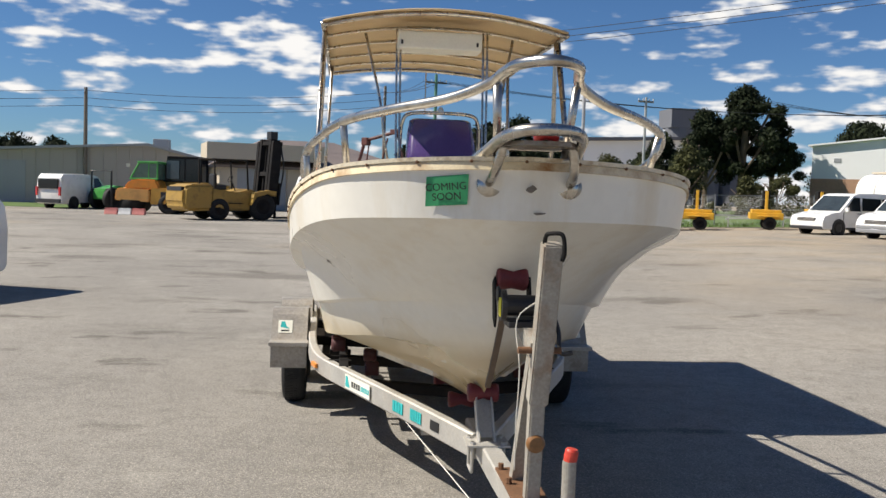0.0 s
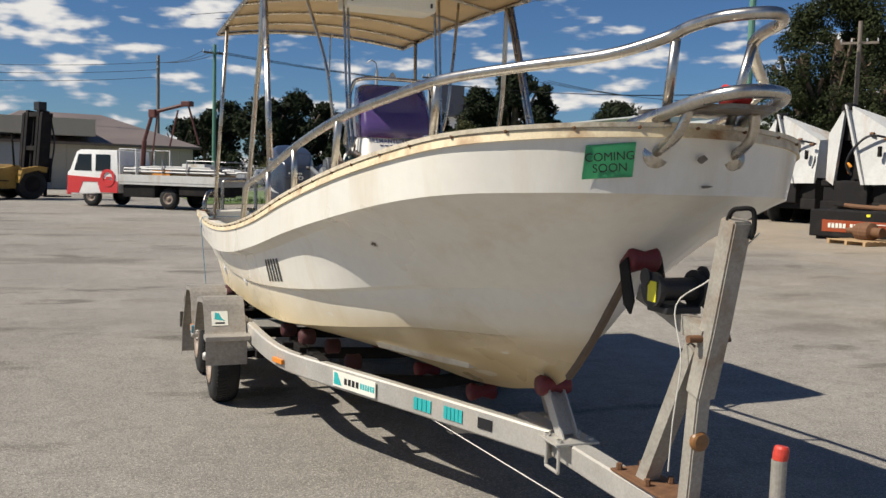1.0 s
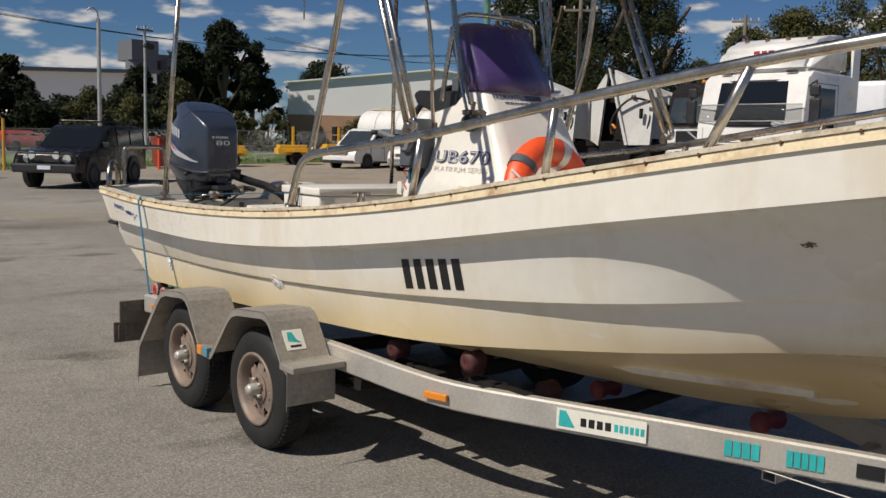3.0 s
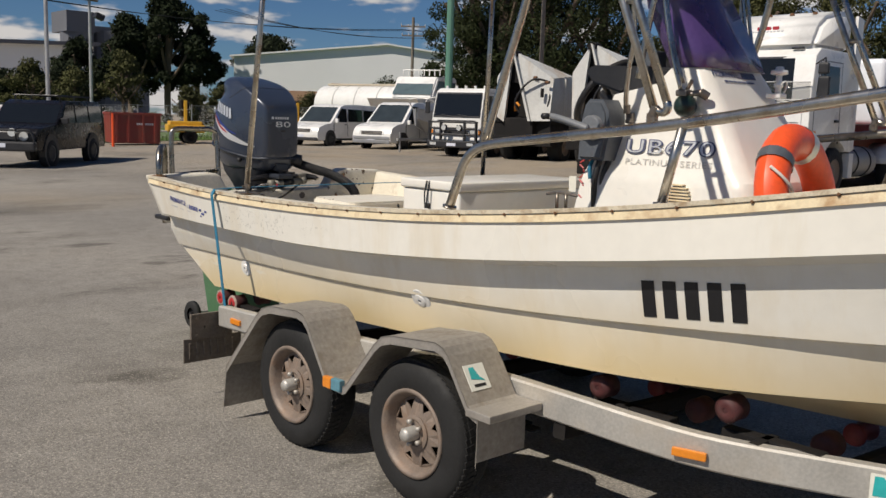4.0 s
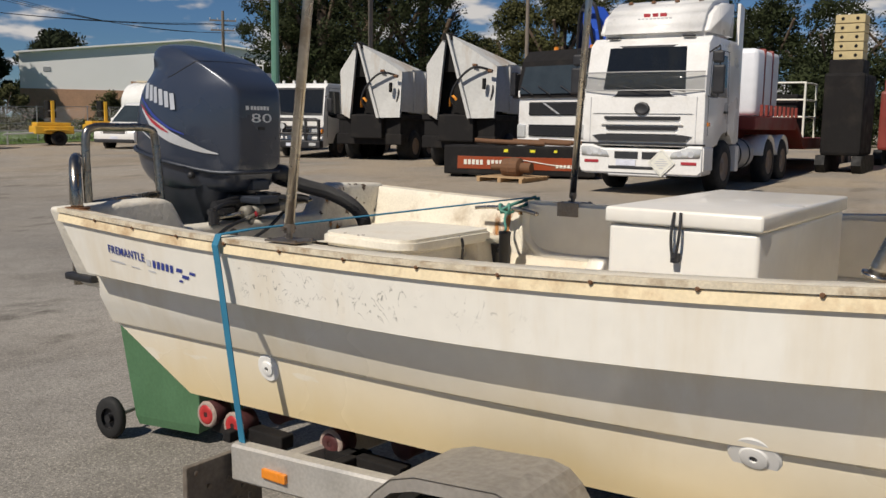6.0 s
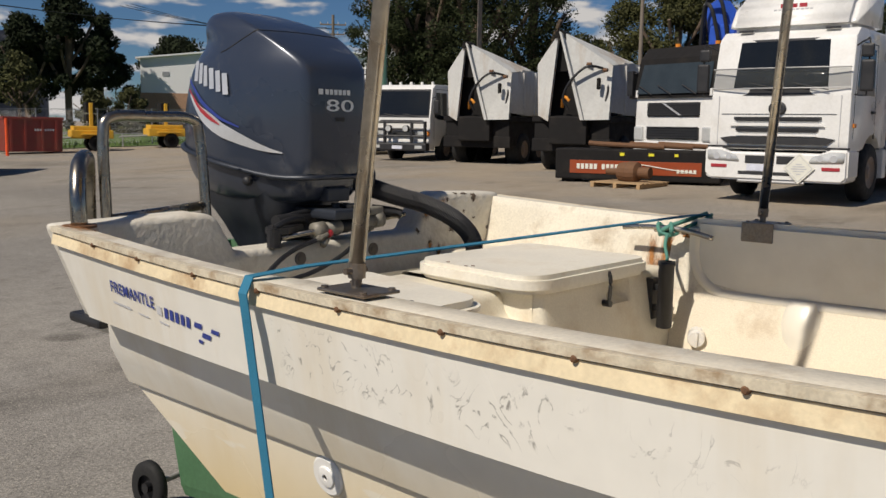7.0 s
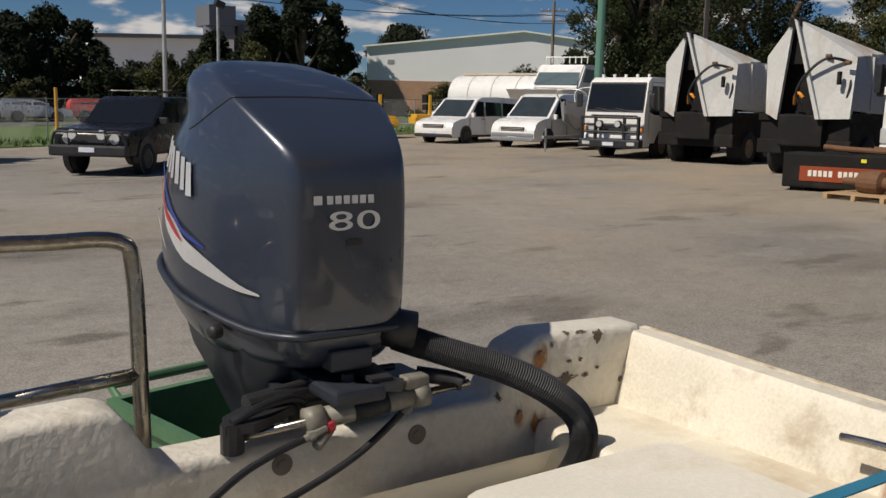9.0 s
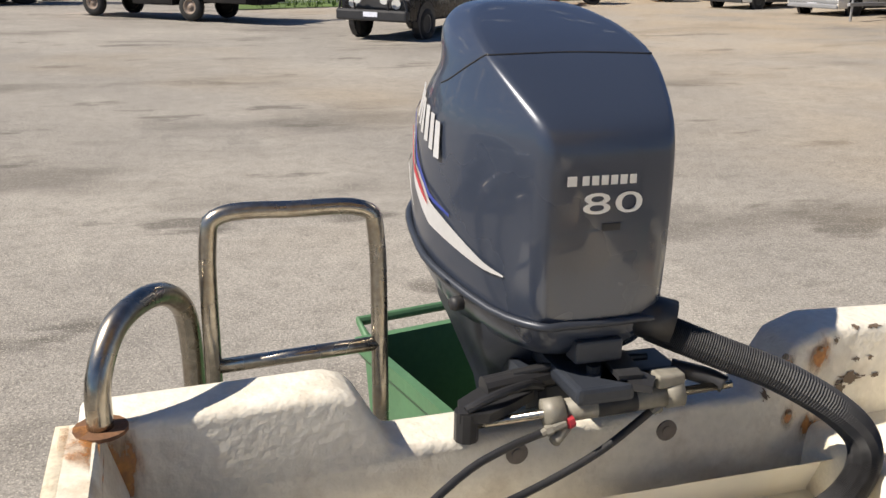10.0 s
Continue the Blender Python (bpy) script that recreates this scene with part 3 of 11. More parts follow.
def box(bm, lo, hi, bevel=0.0, m=None):
    lo, hi = Vector(lo), Vector(hi)
    got = bmesh.ops.create_cube(bm, size=1)
    vs = got["verts"]
    for v in vs:
        v.co = Vector(((lo[i] + hi[i]) / 2 + v.co[i] * (hi[i] - lo[i]) for i in range(3)))
    if bevel:
        es = list({e for v in vs for e in v.link_edges})
        r = bmesh.ops.bevel(bm, geom=es, offset=bevel, segments=2, affect="EDGES", profile=0.6)
        vs = list({v for f in r["faces"] for v in f.verts} | {v for v in vs if v.is_valid})
    if m is not None:
        for v in vs:
            v.co = m @ v.co
    return vs


def boxes(*items, bevel=0.0):
    bm = bmesh.new()
    for lo, hi in items:
        box(bm, lo, hi, bevel)
    return bm


def smooth_path(pts, steps=6, closed=False):
    pts = [Vector(p) for p in pts]
    n = len(pts)
    out = []
    for i in range(n if closed else n - 1):
        if closed:
            p0, p1, p2, p3 = (pts[(i + k) % n] for k in (-1, 0, 1, 2))
        else:
            p0, p1, p2, p3 = pts[max(i - 1, 0)], pts[i], pts[i + 1], pts[min(i + 2, n - 1)]
        for s in range(steps):
            t = s / steps
            out.append(0.5 * ((2 * p1) + (p2 - p0) * t + (2 * p0 - 5 * p1 + 4 * p2 - p3) * t * t + (3 * p1 - p0 - 3 * p2 + p3) * t ** 3))
    if not closed:
        out.append(pts[-1])
    return out


def sweep(bm, path, prof, closed=False, up=Vector((0, 0, 1)), caps=True):
    """Sweeps a closed profile (list of (side, up) in metres) along a path."""
    path = [Vector(p) for p in path]
    rings, n = [], len(path)
    ref = Vector(up)
    for i, p in enumerate(path):
        a = path[i - 1] if (i or closed) else p
        b = path[(i + 1) % n] if (i < n - 1 or closed) else p
        d = (b - a).normalized()
        side = d.cross(ref)
        if side.length < 1e-4:
            side = d.cross(Vector((1, 0, 0)))
        side.normalize()
        upv = side.cross(d).normalized()
        rings.append([bm.verts.new(p + side * s + upv * u) for s, u in prof])
    k = len(prof)
    for i in range(n if closed else n - 1):
        a, b = rings[i], rings[(i + 1) % n]
        for j in range(k):
            bm.faces.new((a[j], a[(j + 1) % k], b[(j + 1) % k], b[j]))
    if caps and not closed:
        bm.faces.new(rings[0][::-1])
        bm.faces.new(rings[-1])
    return rings


def circle(r, n=12):
    return [(r * math.cos(2 * math.pi * i / n), r * math.sin(2 * math.pi * i / n)) for i in range(n)]


def tube(bm, pts, r, n=10, steps=5, closed=False, curve=True):
    path = smooth_path(pts, steps, closed) if curve and len(pts) > 2 else [Vector(p) for p in pts]
    # a path may run straight up: carry the frame along it
    rings, ref = [], None
    for i, p in enumerate(path):
        a = path[i - 1] if (i or closed) else p
        b = path[(i + 1) % len(path)] if (i < len(path) - 1 or closed) else p
        d = (b - a).normalized()
        if ref is None:
            ref = Vector((0, 0, 1)) if abs(d.z) < 0.9 else Vector((1, 0, 0))
        side = d.cross(ref).normalized()
        ref = side.cross(d).normalized()
        rings.append([bm.verts.new(p + side * (r * math.cos(2 * math.pi * j / n)) + ref * (r * math.sin(2 * math.pi * j / n))) for j in range(n)])
    for i in range(len(rings) if closed else len(rings) - 1):
        a, b = rings[i], rings[(i + 1) % len(rings)]
        for j in range(n):
            bm.faces.new((a[j], a[(j + 1) % n], b[(j + 1) % n], b[j]))
    if not closed:
        bm.faces.new(rings[0][::-1])
        bm.faces.new(rings[-1])


def tubes(*runs, r=0.016, n=10, **k):
    bm = bmesh.new()
    for run in runs:
        tube(bm, run, r, n, **k)
    return bm


def lathe(bm, prof, n=24, m=None, axis="x"):
    """Turns (radius, along) round an axis; a closed profile makes a ring."""
    rings = []
    for j in range(n):
        a = 2 * math.pi * j / n
        ring = []
        for r, s in prof:
            c = Vector((s, r * math.cos(a), r * math.sin(a))) if axis == "x" else Vector((r * math.cos(a), r * math.sin(a), s))
            ring.append(bm.verts.new(m @ c if m is not None else c))
        rings.append(ring)
    for j in range(n):
        a, b = rings[j], rings[(j + 1) % n]
        for i in range(len(prof) - 1):
            bm.faces.new((a[i], a[i + 1], b[i + 1], b[i]))
    return rings


def cyl(bm, p, q, r, n=14, r2=None):
    p, q = Vector(p), Vector(q)
    d = (q - p).normalized()
    ref = Vector((0, 0, 1)) if abs(d.z) < 0.9 else Vector((1, 0, 0))
    s = d.cross(ref).normalized()
    u = s.cross(d)
    ra = [bm.verts.new(p + (s * math.cos(2 * math.pi * i / n) + u * math.sin(2 * math.pi * i / n)) * r) for i in range(n)]
    r2 = r if r2 is None else r2
    rb = [bm.verts.new(q + (s * math.cos(2 * math.pi * i / n) + u * math.sin(2 * math.pi * i / n)) * r2) for i in range(n)]
    for i in range(n):
        bm.faces.new((ra[i], ra[(i + 1) % n], rb[(i + 1) % n], rb[i]))
    bm.faces.new(ra[::-1])
    bm.faces.new(rb)


def slab(bm, outline, h0, h1, plane="xz"):
    """A flat outline given thickness. plane xz: outline in (y, z), thick in x; xy: outline in (x, y), thick in z; yz: outline in (x, z), thick in y."""
    def at(a, b, h):
        return {"xz": (h, a, b), "xy": (a, b, h), "yz": (a, h, b)}[plane]
    lo = [bm.verts.new(at(a, b, h0)) for a, b in outline]
    hi = [bm.verts.new(at(a, b, h1)) for a, b in outline]
    k = len(outline)
    for i in range(k):
        bm.faces.new((lo[i], lo[(i + 1) % k], hi[(i + 1) % k], hi[i]))
    bm.faces.new(lo[::-1])
    bm.faces.new(hi)
    bmesh.ops.recalc_face_normals(bm, faces=bm.faces[:])


def grid(bm, rows, flip=False):
    """Skins a grid of rows of points."""
    vs = [[bm.verts.new(p) for p in r] for r in rows]
    for a, b in zip(vs, vs[1:]):
        for i in range(len(a) - 1):
            q = (a[i], a[i + 1], b[i + 1], b[i])
            bm.faces.new(q[::-1] if flip else q)
    return vs


def letters(text, height, material, parent, m, name="lettering", depth=0.002, spread=1.0, label="", stretch=1.0, fat=0.0):
    """Raised lettering in the built-in font; m puts its middle, x along the line and z out of the surface."""
    cu = bpy.data.curves.new(name, "FONT")
    cu.body, cu.size, cu.extrude, cu.space_character = text, height * 1.4, depth / 2, spread
    cu.offset = fat
    cu.align_x, cu.align_y = "CENTER", "CENTER"
    tmp = new("lettering_curve", cu)
    me = bpy.data.meshes.new_from_object(tmp.evaluated_get(bpy.context.evaluated_depsgraph_get()))
    bpy.data.objects.remove(tmp)
    bpy.data.curves.remove(cu)
    me.name = name
    for v in me.vertices:
        v.co.x *= stretch
        v.co = m @ v.co
    me.materials.clear()
    me.materials.append(M[material])
    ob = new(name, me)
    ob.parent = parent
    if label:
        ob["label"] = label
    return ob


def bars(parent, m, specs, material, name="printed_bar", thick=0.002):
    """Plain bars in place of small print: (x, y, width, height) on the plane of m."""
    bm = bmesh.new()
    for x, y, w, h in specs:
        box(bm, (x - w / 2, y - h / 2, 0), (x + w / 2, y + h / 2, thick), m=m)
    return pieces(name, bm, material, parent)


def facing(at, right, up):
    r = Vector(right).normalized()
    n = r.cross(Vector(up)).normalized()
    u = n.cross(r)
    return Matrix(((r.x, u.x, n.x, at[0]), (r.y, u.y, n.y, at[1]), (r.z, u.z, n.z, at[2]), (0, 0, 0, 1)))
from mathutils import bvhtree


# ---- boat ----
# Lines of the hull, bow to stern, as (half breadth, along, height); the port side mirrors the starboard side.
LINE = {
    "sheer": [(0, 2.03, 1.766), (.25, 2.075, 1.761), (.50, 2.20, 1.748), (.72, 2.42, 1.72), (.845, 2.75, 1.667), (.93, 3.25, 1.588),
              (.985, 4, 1.466), (1.0, 5, 1.307), (1.005, 6, 1.198), (.998, 7, 1.143), (.972, 8, 1.135), (.945, 8.82, 1.165)],
    "knuckle": [(0, 2.055, 1.57), (.25, 2.10, 1.57), (.49, 2.225, 1.564), (.705, 2.45, 1.547), (.83, 2.76, 1.507), (.92, 3.25, 1.43),
                (.98, 4, 1.313), (1.0, 5, 1.157), (1.0, 6, 1.037), (.985, 7, .972), (.945, 8, .962), (.912, 8.71, .968)],
    "under": [(0, 2.085, 1.555), (.24, 2.13, 1.555), (.47, 2.255, 1.547), (.672, 2.475, 1.527), (.785, 2.78, 1.485), (.865, 3.27, 1.405),
              (.912, 4, 1.283), (.917, 5, 1.128), (.912, 6, 1.012), (.905, 7, .949), (.873, 8, .938), (.845, 8.74, .944)],
    "flare": [(0, 2.27, 1.42), (.14, 2.31, 1.42), (.29, 2.40, 1.41), (.44, 2.57, 1.385), (.58, 2.80, 1.355), (.735, 3.26, 1.30),
              (.868, 4, 1.18), (.895, 5, 1.03), (.892, 6, .935), (.885, 7, .878), (.850, 8, .862), (.824, 8.77, .865)],
    "crease": [(0, 2.47, 1.235), (.05, 2.50, 1.23), (.13, 2.56, 1.22), (.25, 2.68, 1.205), (.40, 2.88, 1.18), (.60, 3.28, 1.13),
               (.815, 4, 1.026), (.866, 5, .917), (.864, 6, .837), (.848, 7, .791), (.806, 8, .770), (.778, 8.76, .757)],
    "crease_in": [(0, 2.48, 1.22), (.045, 2.51, 1.215), (.115, 2.57, 1.205), (.225, 2.69, 1.19), (.365, 2.89, 1.165), (.555, 3.29, 1.115),
                  (.775, 4, 1.012), (.840, 5, .904), (.843, 6, .825), (.828, 7, .780), (.788, 8, .759), (.762, 8.74, .747)],
    "chine": [(0, 2.66, 1.0), (.03, 2.69, .99), (.08, 2.75, .98), (.16, 2.86, .965), (.28, 3.05, .945), (.50, 3.42, .92),
              (.69, 4, .833), (.79, 5, .70), (.80, 6, .635), (.78, 7, .585), (.75, 8, .549), (.738, 8.36, .535)],
    "chine_in": [(0, 2.67, .985), (.028, 2.70, .975), (.07, 2.76, .965), (.14, 2.87, .95), (.245, 3.06, .93), (.45, 3.43, .905),
                 (.63, 4, .82), (.735, 5, .688), (.75, 6, .622), (.735, 7, .574), (.71, 8, .540), (.70, 8.35, .526)],
    "keel": [(0, 2.86, .79), (0, 2.90, .765), (0, 2.97, .73), (0, 3.08, .695), (0, 3.25, .65), (0, 3.55, .59),
             (0, 4.1, .525), (0, 5, .475), (0, 6, .45), (0, 7, .44), (0, 8, .43), (0, 8.33, .43)],
}


def hull_line(key, steps=6):
    return smooth_path([Vector(p) for p in LINE[key]], steps)


def side(p, s):
    return Vector((p[0] * s, p[1], p[2]))


def at_y(key, y):
    pts = hull_line(key, 12)
    for a, b in zip(pts, pts[1:]):
        if a.y <= y <= b.y:
            return a.lerp(b, (y - a.y) / (b.y - a.y))
    return pts[-1]


ORDER = ["sheer", "knuckle", "under", "flare", "crease", "crease_in", "chine", "chine_in", "keel"]


def breadth(y, z):
    """Half breadth of the hull at one station and height."""
    sec = [at_y(k, y) for k in ORDER]
    for a, b in zip(sec, sec[1:]):
        if b.z <= z <= a.z:
            return a.x + (b.x - a.x) * (a.z - z) / max(1e-6, a.z - b.z)
    return sec[0].x if z > sec[0].z else 0.0


def inside(bm, gap=.028):
    """Draws in whatever would stand out through the hull's side."""
    for v in bm.verts:
        b = breadth(min(v.co.y, 8.3 if v.co.z < .7 else 8.7), v.co.z) - gap
        if v.co.z < 1.1 and abs(v.co.x) > b > .3:
            v.co.x = math.copysign(b, v.co.x)


boat = thing("boat", "weathered white fibreglass centre-console boat resting on a tandem trailer", "boat")


def build_hull():
    bm = bmesh.new()
    order = ["sheer", "knuckle", "under", "flare", "crease", "crease_in", "chine", "chine_in", "keel"]
    lines = [hull_line(k) for k in order]
    sub = {0: 2, 2: 2, 3: 3, 5: 3, 7: 4}           # extra rows between lines
    rows = []
    for i, l in enumerate(lines):
        rows.append(l)
        if i in sub:
            for k in range(1, sub[i]):
                t = k / sub[i]
                rows.append([a.lerp(b, t) for a, b in zip(l, lines[i + 1])])
    for s in (-1, 1):
        grid(bm, [[side(p, s) for p in r] for r in rows], flip=s > 0)
    # transom below the cut-out
    last = [r[-1] for r in rows]
    grid(bm, [[Vector((p.x * t, p.y, p.z)) for t in (-1, -.5, 0, .5, 1)] for p in last[2:]], flip=True)
    bmesh.ops.remove_doubles(bm, verts=bm.verts[:], dist=0.0015)
    bmesh.ops.recalc_face_normals(bm, faces=bm.faces[:])
    ob = part("hull", bm, "hull", boat, smooth=True)
    ob.data.set_sharp_from_angle(angle=radians(24))
    return ob


def build_deck():
    # gunwale cap, inner sides, sole
    outer = hull_line("sheer")
    cap, inner, foot = [], [], []
    for p in outer:
        wide = 0.17 if p.y < 3.6 else max(0.105, 0.17 - (p.y - 3.6) * 0.05) if p.y < 7.9 else 0.062
        d = Vector((-p.x, max(0.0, 2.9 - p.y) * 1.1, 0))
        d = d.normalized() if d.length > 0.05 else Vector((0, 1, 0))
        cap.append(p + Vector((0, 0, .032)))
        q = p + d * wide + Vector((0, 0, .03))
        inner.append(q)
        f = p + d * (wide + 0.05)
        f.z = .90 + max(0, 4.6 - p.y) * .22 if p.y > 3.3 else p.z - 0.3
        f.x = min(f.x, max(.0, breadth(f.y, f.z) - .03))
        foot.append(f)
    for s, nm in ((-1, "starboard"), (1, "port")):
        bm = bmesh.new()
        rows = [outer, cap, [a.lerp(b, .1) + Vector((0, 0, .006)) for a, b in zip(cap, inner)], [a.lerp(b, .9) + Vector((0, 0, .006)) for a, b in zip(cap, inner)],
                inner, [a.lerp(b, .1) for a, b in zip(inner, foot)], foot]
        grid(bm, [[side(p, s) for p in r] for r in rows], flip=s < 0)
        bmesh.ops.recalc_face_normals(bm, faces=bm.faces[:])
        o = part("gunwale", bm, "gunwale_worn", boat, "cream non-slip gunwale with brown stains", smooth=True)
        o.data.set_sharp_from_angle(angle=radians(40))
    # foredeck
    bm = bmesh.new()
    rows = [[side(p, s) for s in (-1, 0, 1)] for p in foot if p.y < 3.6]
    grid(bm, rows, flip=True)
    part("foredeck", bm, "deck", boat)
    bm = bmesh.new()
    edge = [(max(.05, breadth(y, .66 if y > 4.2 else .74) - .035), y) for y in (3.5, 3.8, 4.1, 4.5, 5, 5.5, 6, 6.5, 7, 7.5, 8.0)]
    slab(bm, edge + [(-x, y) for x, y in reversed(edge)], .70, .735, "xy")
    # lower liner from the sole up to the sides
    for s in (-1, 1):
        lo = [Vector(((x - .004) * s, y, .72)) for x, y in edge]
        hi = [Vector((min(breadth(y, .93), .86) * s - .035 * s, y, .93 + max(0, 4.6 - y) * .22)) for x, y in edge]
        grid(bm, [lo, hi], flip=s > 0)
    part("cockpit_sole", bm, "sole", boat, "cream textured cockpit floor, stained")


def build_stern():
    # raised transom with the motor cut-out
    bm = bmesh.new()
    slab(bm, [(-.80, .88), (.80, .88), (.93, 1.215), (.58, 1.228), (.50, 1.20), (.432, 1.088), (-.378, 1.082), (-.445, 1.195), (-.49, 1.212), (-.93, 1.20)], 8.80, 8.93, "yz")
    bmesh.ops.bevel(bm, geom=[e for e in bm.edges if e.is_manifold], offset=.02, segments=3, affect="EDGES", profile=.5, clamp_overlap=True)
    bmesh.ops.subdivide_edges(bm, edges=[e for e in bm.edges if e.calc_length() > .25], cuts=3)
    part("transom", bm, "liner", boat, "rough cream transom with outboard cut-out", smooth=True).data.set_sharp_from_angle(angle=radians(50))
    # aft bench: two lockers with a step between them, one moulding
    def face(z):
        return 7.905 + (z - .735) * .18

    def front(bm, x0, x1, z1, pockets=(), turn0=0.0, turn1=0.0, low=.915):
        nx, zs = max(4, int((x1 - x0) / .012)), [.735, .76, .80, .84, .87, .89] + [.90 + .01 * k for k in range(int((z1 - .905) / .01))] + [z1 - .012, z1 - .003, z1]
        rows = []
        for k, z in enumerate(zs):
            row = []
            for i in range(nx + 1):
                x = x0 + (x1 - x0) * i / nx
                y = face(z) + (.004 if k == len(zs) - 2 else .016 if k == len(zs) - 1 else 0)
                for cx_, cz_, hw, hh, deep in pockets:
                    a = min(1, max(0, (hw - abs(x - cx_)) / .022)) * min(1, max(0, (hh - abs(z - cz_)) / .022))
                    y += deep * a * a * (3 - 2 * a)
                if turn0 and z > low and x - x0 < turn0:
                    y += turn0 * (1 - math.sqrt(max(0, 1 - (1 - (x - x0) / turn0) ** 2)))
                if turn1 and z > low and x1 - x < turn1:
                    y += turn1 * (1 - math.sqrt(max(0, 1 - (1 - (x1 - x) / turn1) ** 2)))
                row.append(Vector((x, y, z)))
            rows.append(row)
        grid(bm, rows)

    bm = bmesh.new()
    front(bm, -.872, -.232, .985, ((-.53, .958, .062, .036, .036),), turn1=.03)
    front(bm, -.232, .05, .922)
    front(bm, .05, .80, 1.012, ((.472, .975, .070, .046, .055),), turn0=.035)
    front(bm, .80, .872, .90)
    rows = [[Vector((x, y, z)) for x in (-.232, -.08, .05)] for y, z in ((face(.922) + .016, .922), (8.035, .921), (8.055, .926), (8.072, .945), (8.082, .98), (8.092, .994), (8.11, 1.0), (8.50, 1.002), (8.52, .985), (8.53, .735))]
    grid(bm, rows, flip=True)
    for x, z1 in ((-.232, .985), (.05, 1.012)):
        grid(bm, [[Vector((x, y, z)) for z in (.92, z1)] for y in (face(.95) + .03, 8.10)])
    grid(bm, [[Vector((x, y, z)) for x in (-.872, -.232)] for y, z in ((face(.985) + .016, .985), (8.52, .985), (8.53, .735))], flip=True)
    grid(bm, [[Vector((x, y, z)) for x in (.05, .80)] for y, z in ((face(1.012) + .016, 1.012), (8.48, 1.014), (8.495, 1.010))], flip=True)
    grid(bm, [[Vector((x, y, z)) for x in (.80, .872)] for y, z in ((face(.90) + .016, .90), (8.02, .905), (8.05, .99), (8.07, 1.012), (8.495, 1.010))], flip=True)
    grid(bm, [[Vector((x, y, z)) for x in (.05, .56)] for y, z in ((8.495, 1.010), (8.505, 1.0), (8.51, .735))], flip=True)
    grid(bm, [[Vector((x, y, z)) for x, z in ((.872, 1.010), (.585, 1.010), (.567, 1.004), (.56, .99), (.555, .735))] for y in (8.495, 8.80)], flip=True)
    inside(bm)
    bmesh.ops.recalc_face_normals(bm, faces=bm.faces[:])
    part("aft_bench", bm, "deck", boat, "moulded cream aft bench with a step between two lockers", smooth=True).data.set_sharp_from_angle(angle=radians(50))

    def lid(corners, z0, z1, label, lip):
        rim = []
        for cx_, cy_, r_, a0 in corners:
            rim += [(cx_ + r_ * math.cos(radians(a0 + k * 15)), cy_ + r_ * math.sin(radians(a0 + k * 15))) for k in range(7)]
        bm = bmesh.new()
        slab(bm, rim, z0, z1, "xy")
        bmesh.ops.bevel(bm, geom=[e for e in bm.edges if abs(e.verts[0].co.z - e.verts[1].co.z) < .001], offset=lip, segments=4, affect="EDGES", clamp_overlap=True)
        part("locker_lid", bm, "nonslip", boat, label, smooth=True).data.set_sharp_from_angle(angle=radians(60))

    lid(((-.155, 8.47, .06, 0), (-.83, 8.50, .03, 90), (-.83, 7.985, .045, 180), (-.262, 8.045, .105, 270)), .978, 1.030, "flat cream non-slip locker lid", .020)
    lid(((.575, 8.375, .075, 0), (.125, 8.34, .11, 90), (.085, 8.02, .095, 180), (.585, 7.995, .07, 270)), 1.008, 1.064, "raised cream locker lid with rounded corners", .014)
    # dark screw heads along the lids, chipped corner
    bm = bmesh.new()
    cyl(bm, (0, 0, 0), (0, 0, .003), .006, 8)
    hd = part("lid_screw", bm, "rust", boat)
    hd.location = (.03, 8.21, 1.0625)
    for x, y, z in ((.045, 8.195, 1.0625), (.05, 8.30, 1.0625)):
        again(hd, Matrix.Translation((x, y, z)))
    bm = bmesh.new()
    box(bm, (-.735, 8.46, .80), (.56, 8.80, .86))
    part("motor_well", bm, "liner", boat)
    # black rubber latches
    bm = bmesh.new()
    x, z, y = .381, 1.0, 7.933
    sweep(bm, smooth_path([(x, y - .004, z + .046), (x, y - .014, z + .02), (x, y - .013, z - .03), (x, y - .010, z - .060)], 4), [(-.0065, -.003), (.0065, -.003), (.0065, .003), (-.0065, .003)])
    bmesh.ops.recalc_face_normals(bm, faces=bm.faces[:])
    cyl(bm, (x, y - .018, z - .058), (x, y + .016, z - .058), .0105, 14)
    box(bm, (x - .009, y - .006, z + .026), (x + .009, y + .016, z + .050), .004)
    part("latch", bm, "black", boat, "black rubber latch")
    bm = tubes([(-.448, 7.938, 1.012), (-.470, 7.928, 1.036), (-.500, 7.926, 1.062), (-.506, 7.930, 1.052), (-.490, 7.926, 1.030), (-.462, 7.930, 1.008)], r=.006, n=8)
    box(bm, (-.465, 7.928, .995), (-.435, 7.96, 1.012), .006)
    part("latch", bm, "black", boat, "black looped rubber latch")
    bm = bmesh.new()
    cyl(bm, (-.45, 7.96, .930), (-.45, 7.915, .930), .0155, 14)
    cyl(bm, (-.45, 7.925, .930), (-.45, 7.905, .930), .011, 14)
    part("latch_knob", bm, "black", boat, "black knob below the locker lid", smooth=True)
    bm = bmesh.new()
    for z in (.945, .955, .985):
        cyl(bm, (-.447, face(z) + .002, z), (-.447, face(z) - .002, z), .0035, 6)
    pieces("screw_hole", bm, "rust", boat)
    bm = bmesh.new()
    box(bm, (-.715, 7.918, .925), (-.635, 7.952, 1.0), .012)
    part("bulkhead_socket", bm, "black", boat, "black plastic socket under the locker lid", smooth=True)
    # through bolts and screw holes of the transom
    bm = bmesh.new()
    cyl(bm, (0, 0, 0), (0, -.004, 0), .023, 16)
    cyl(bm, (0, -.003, 0), (0, -.007, 0), .012, 10)
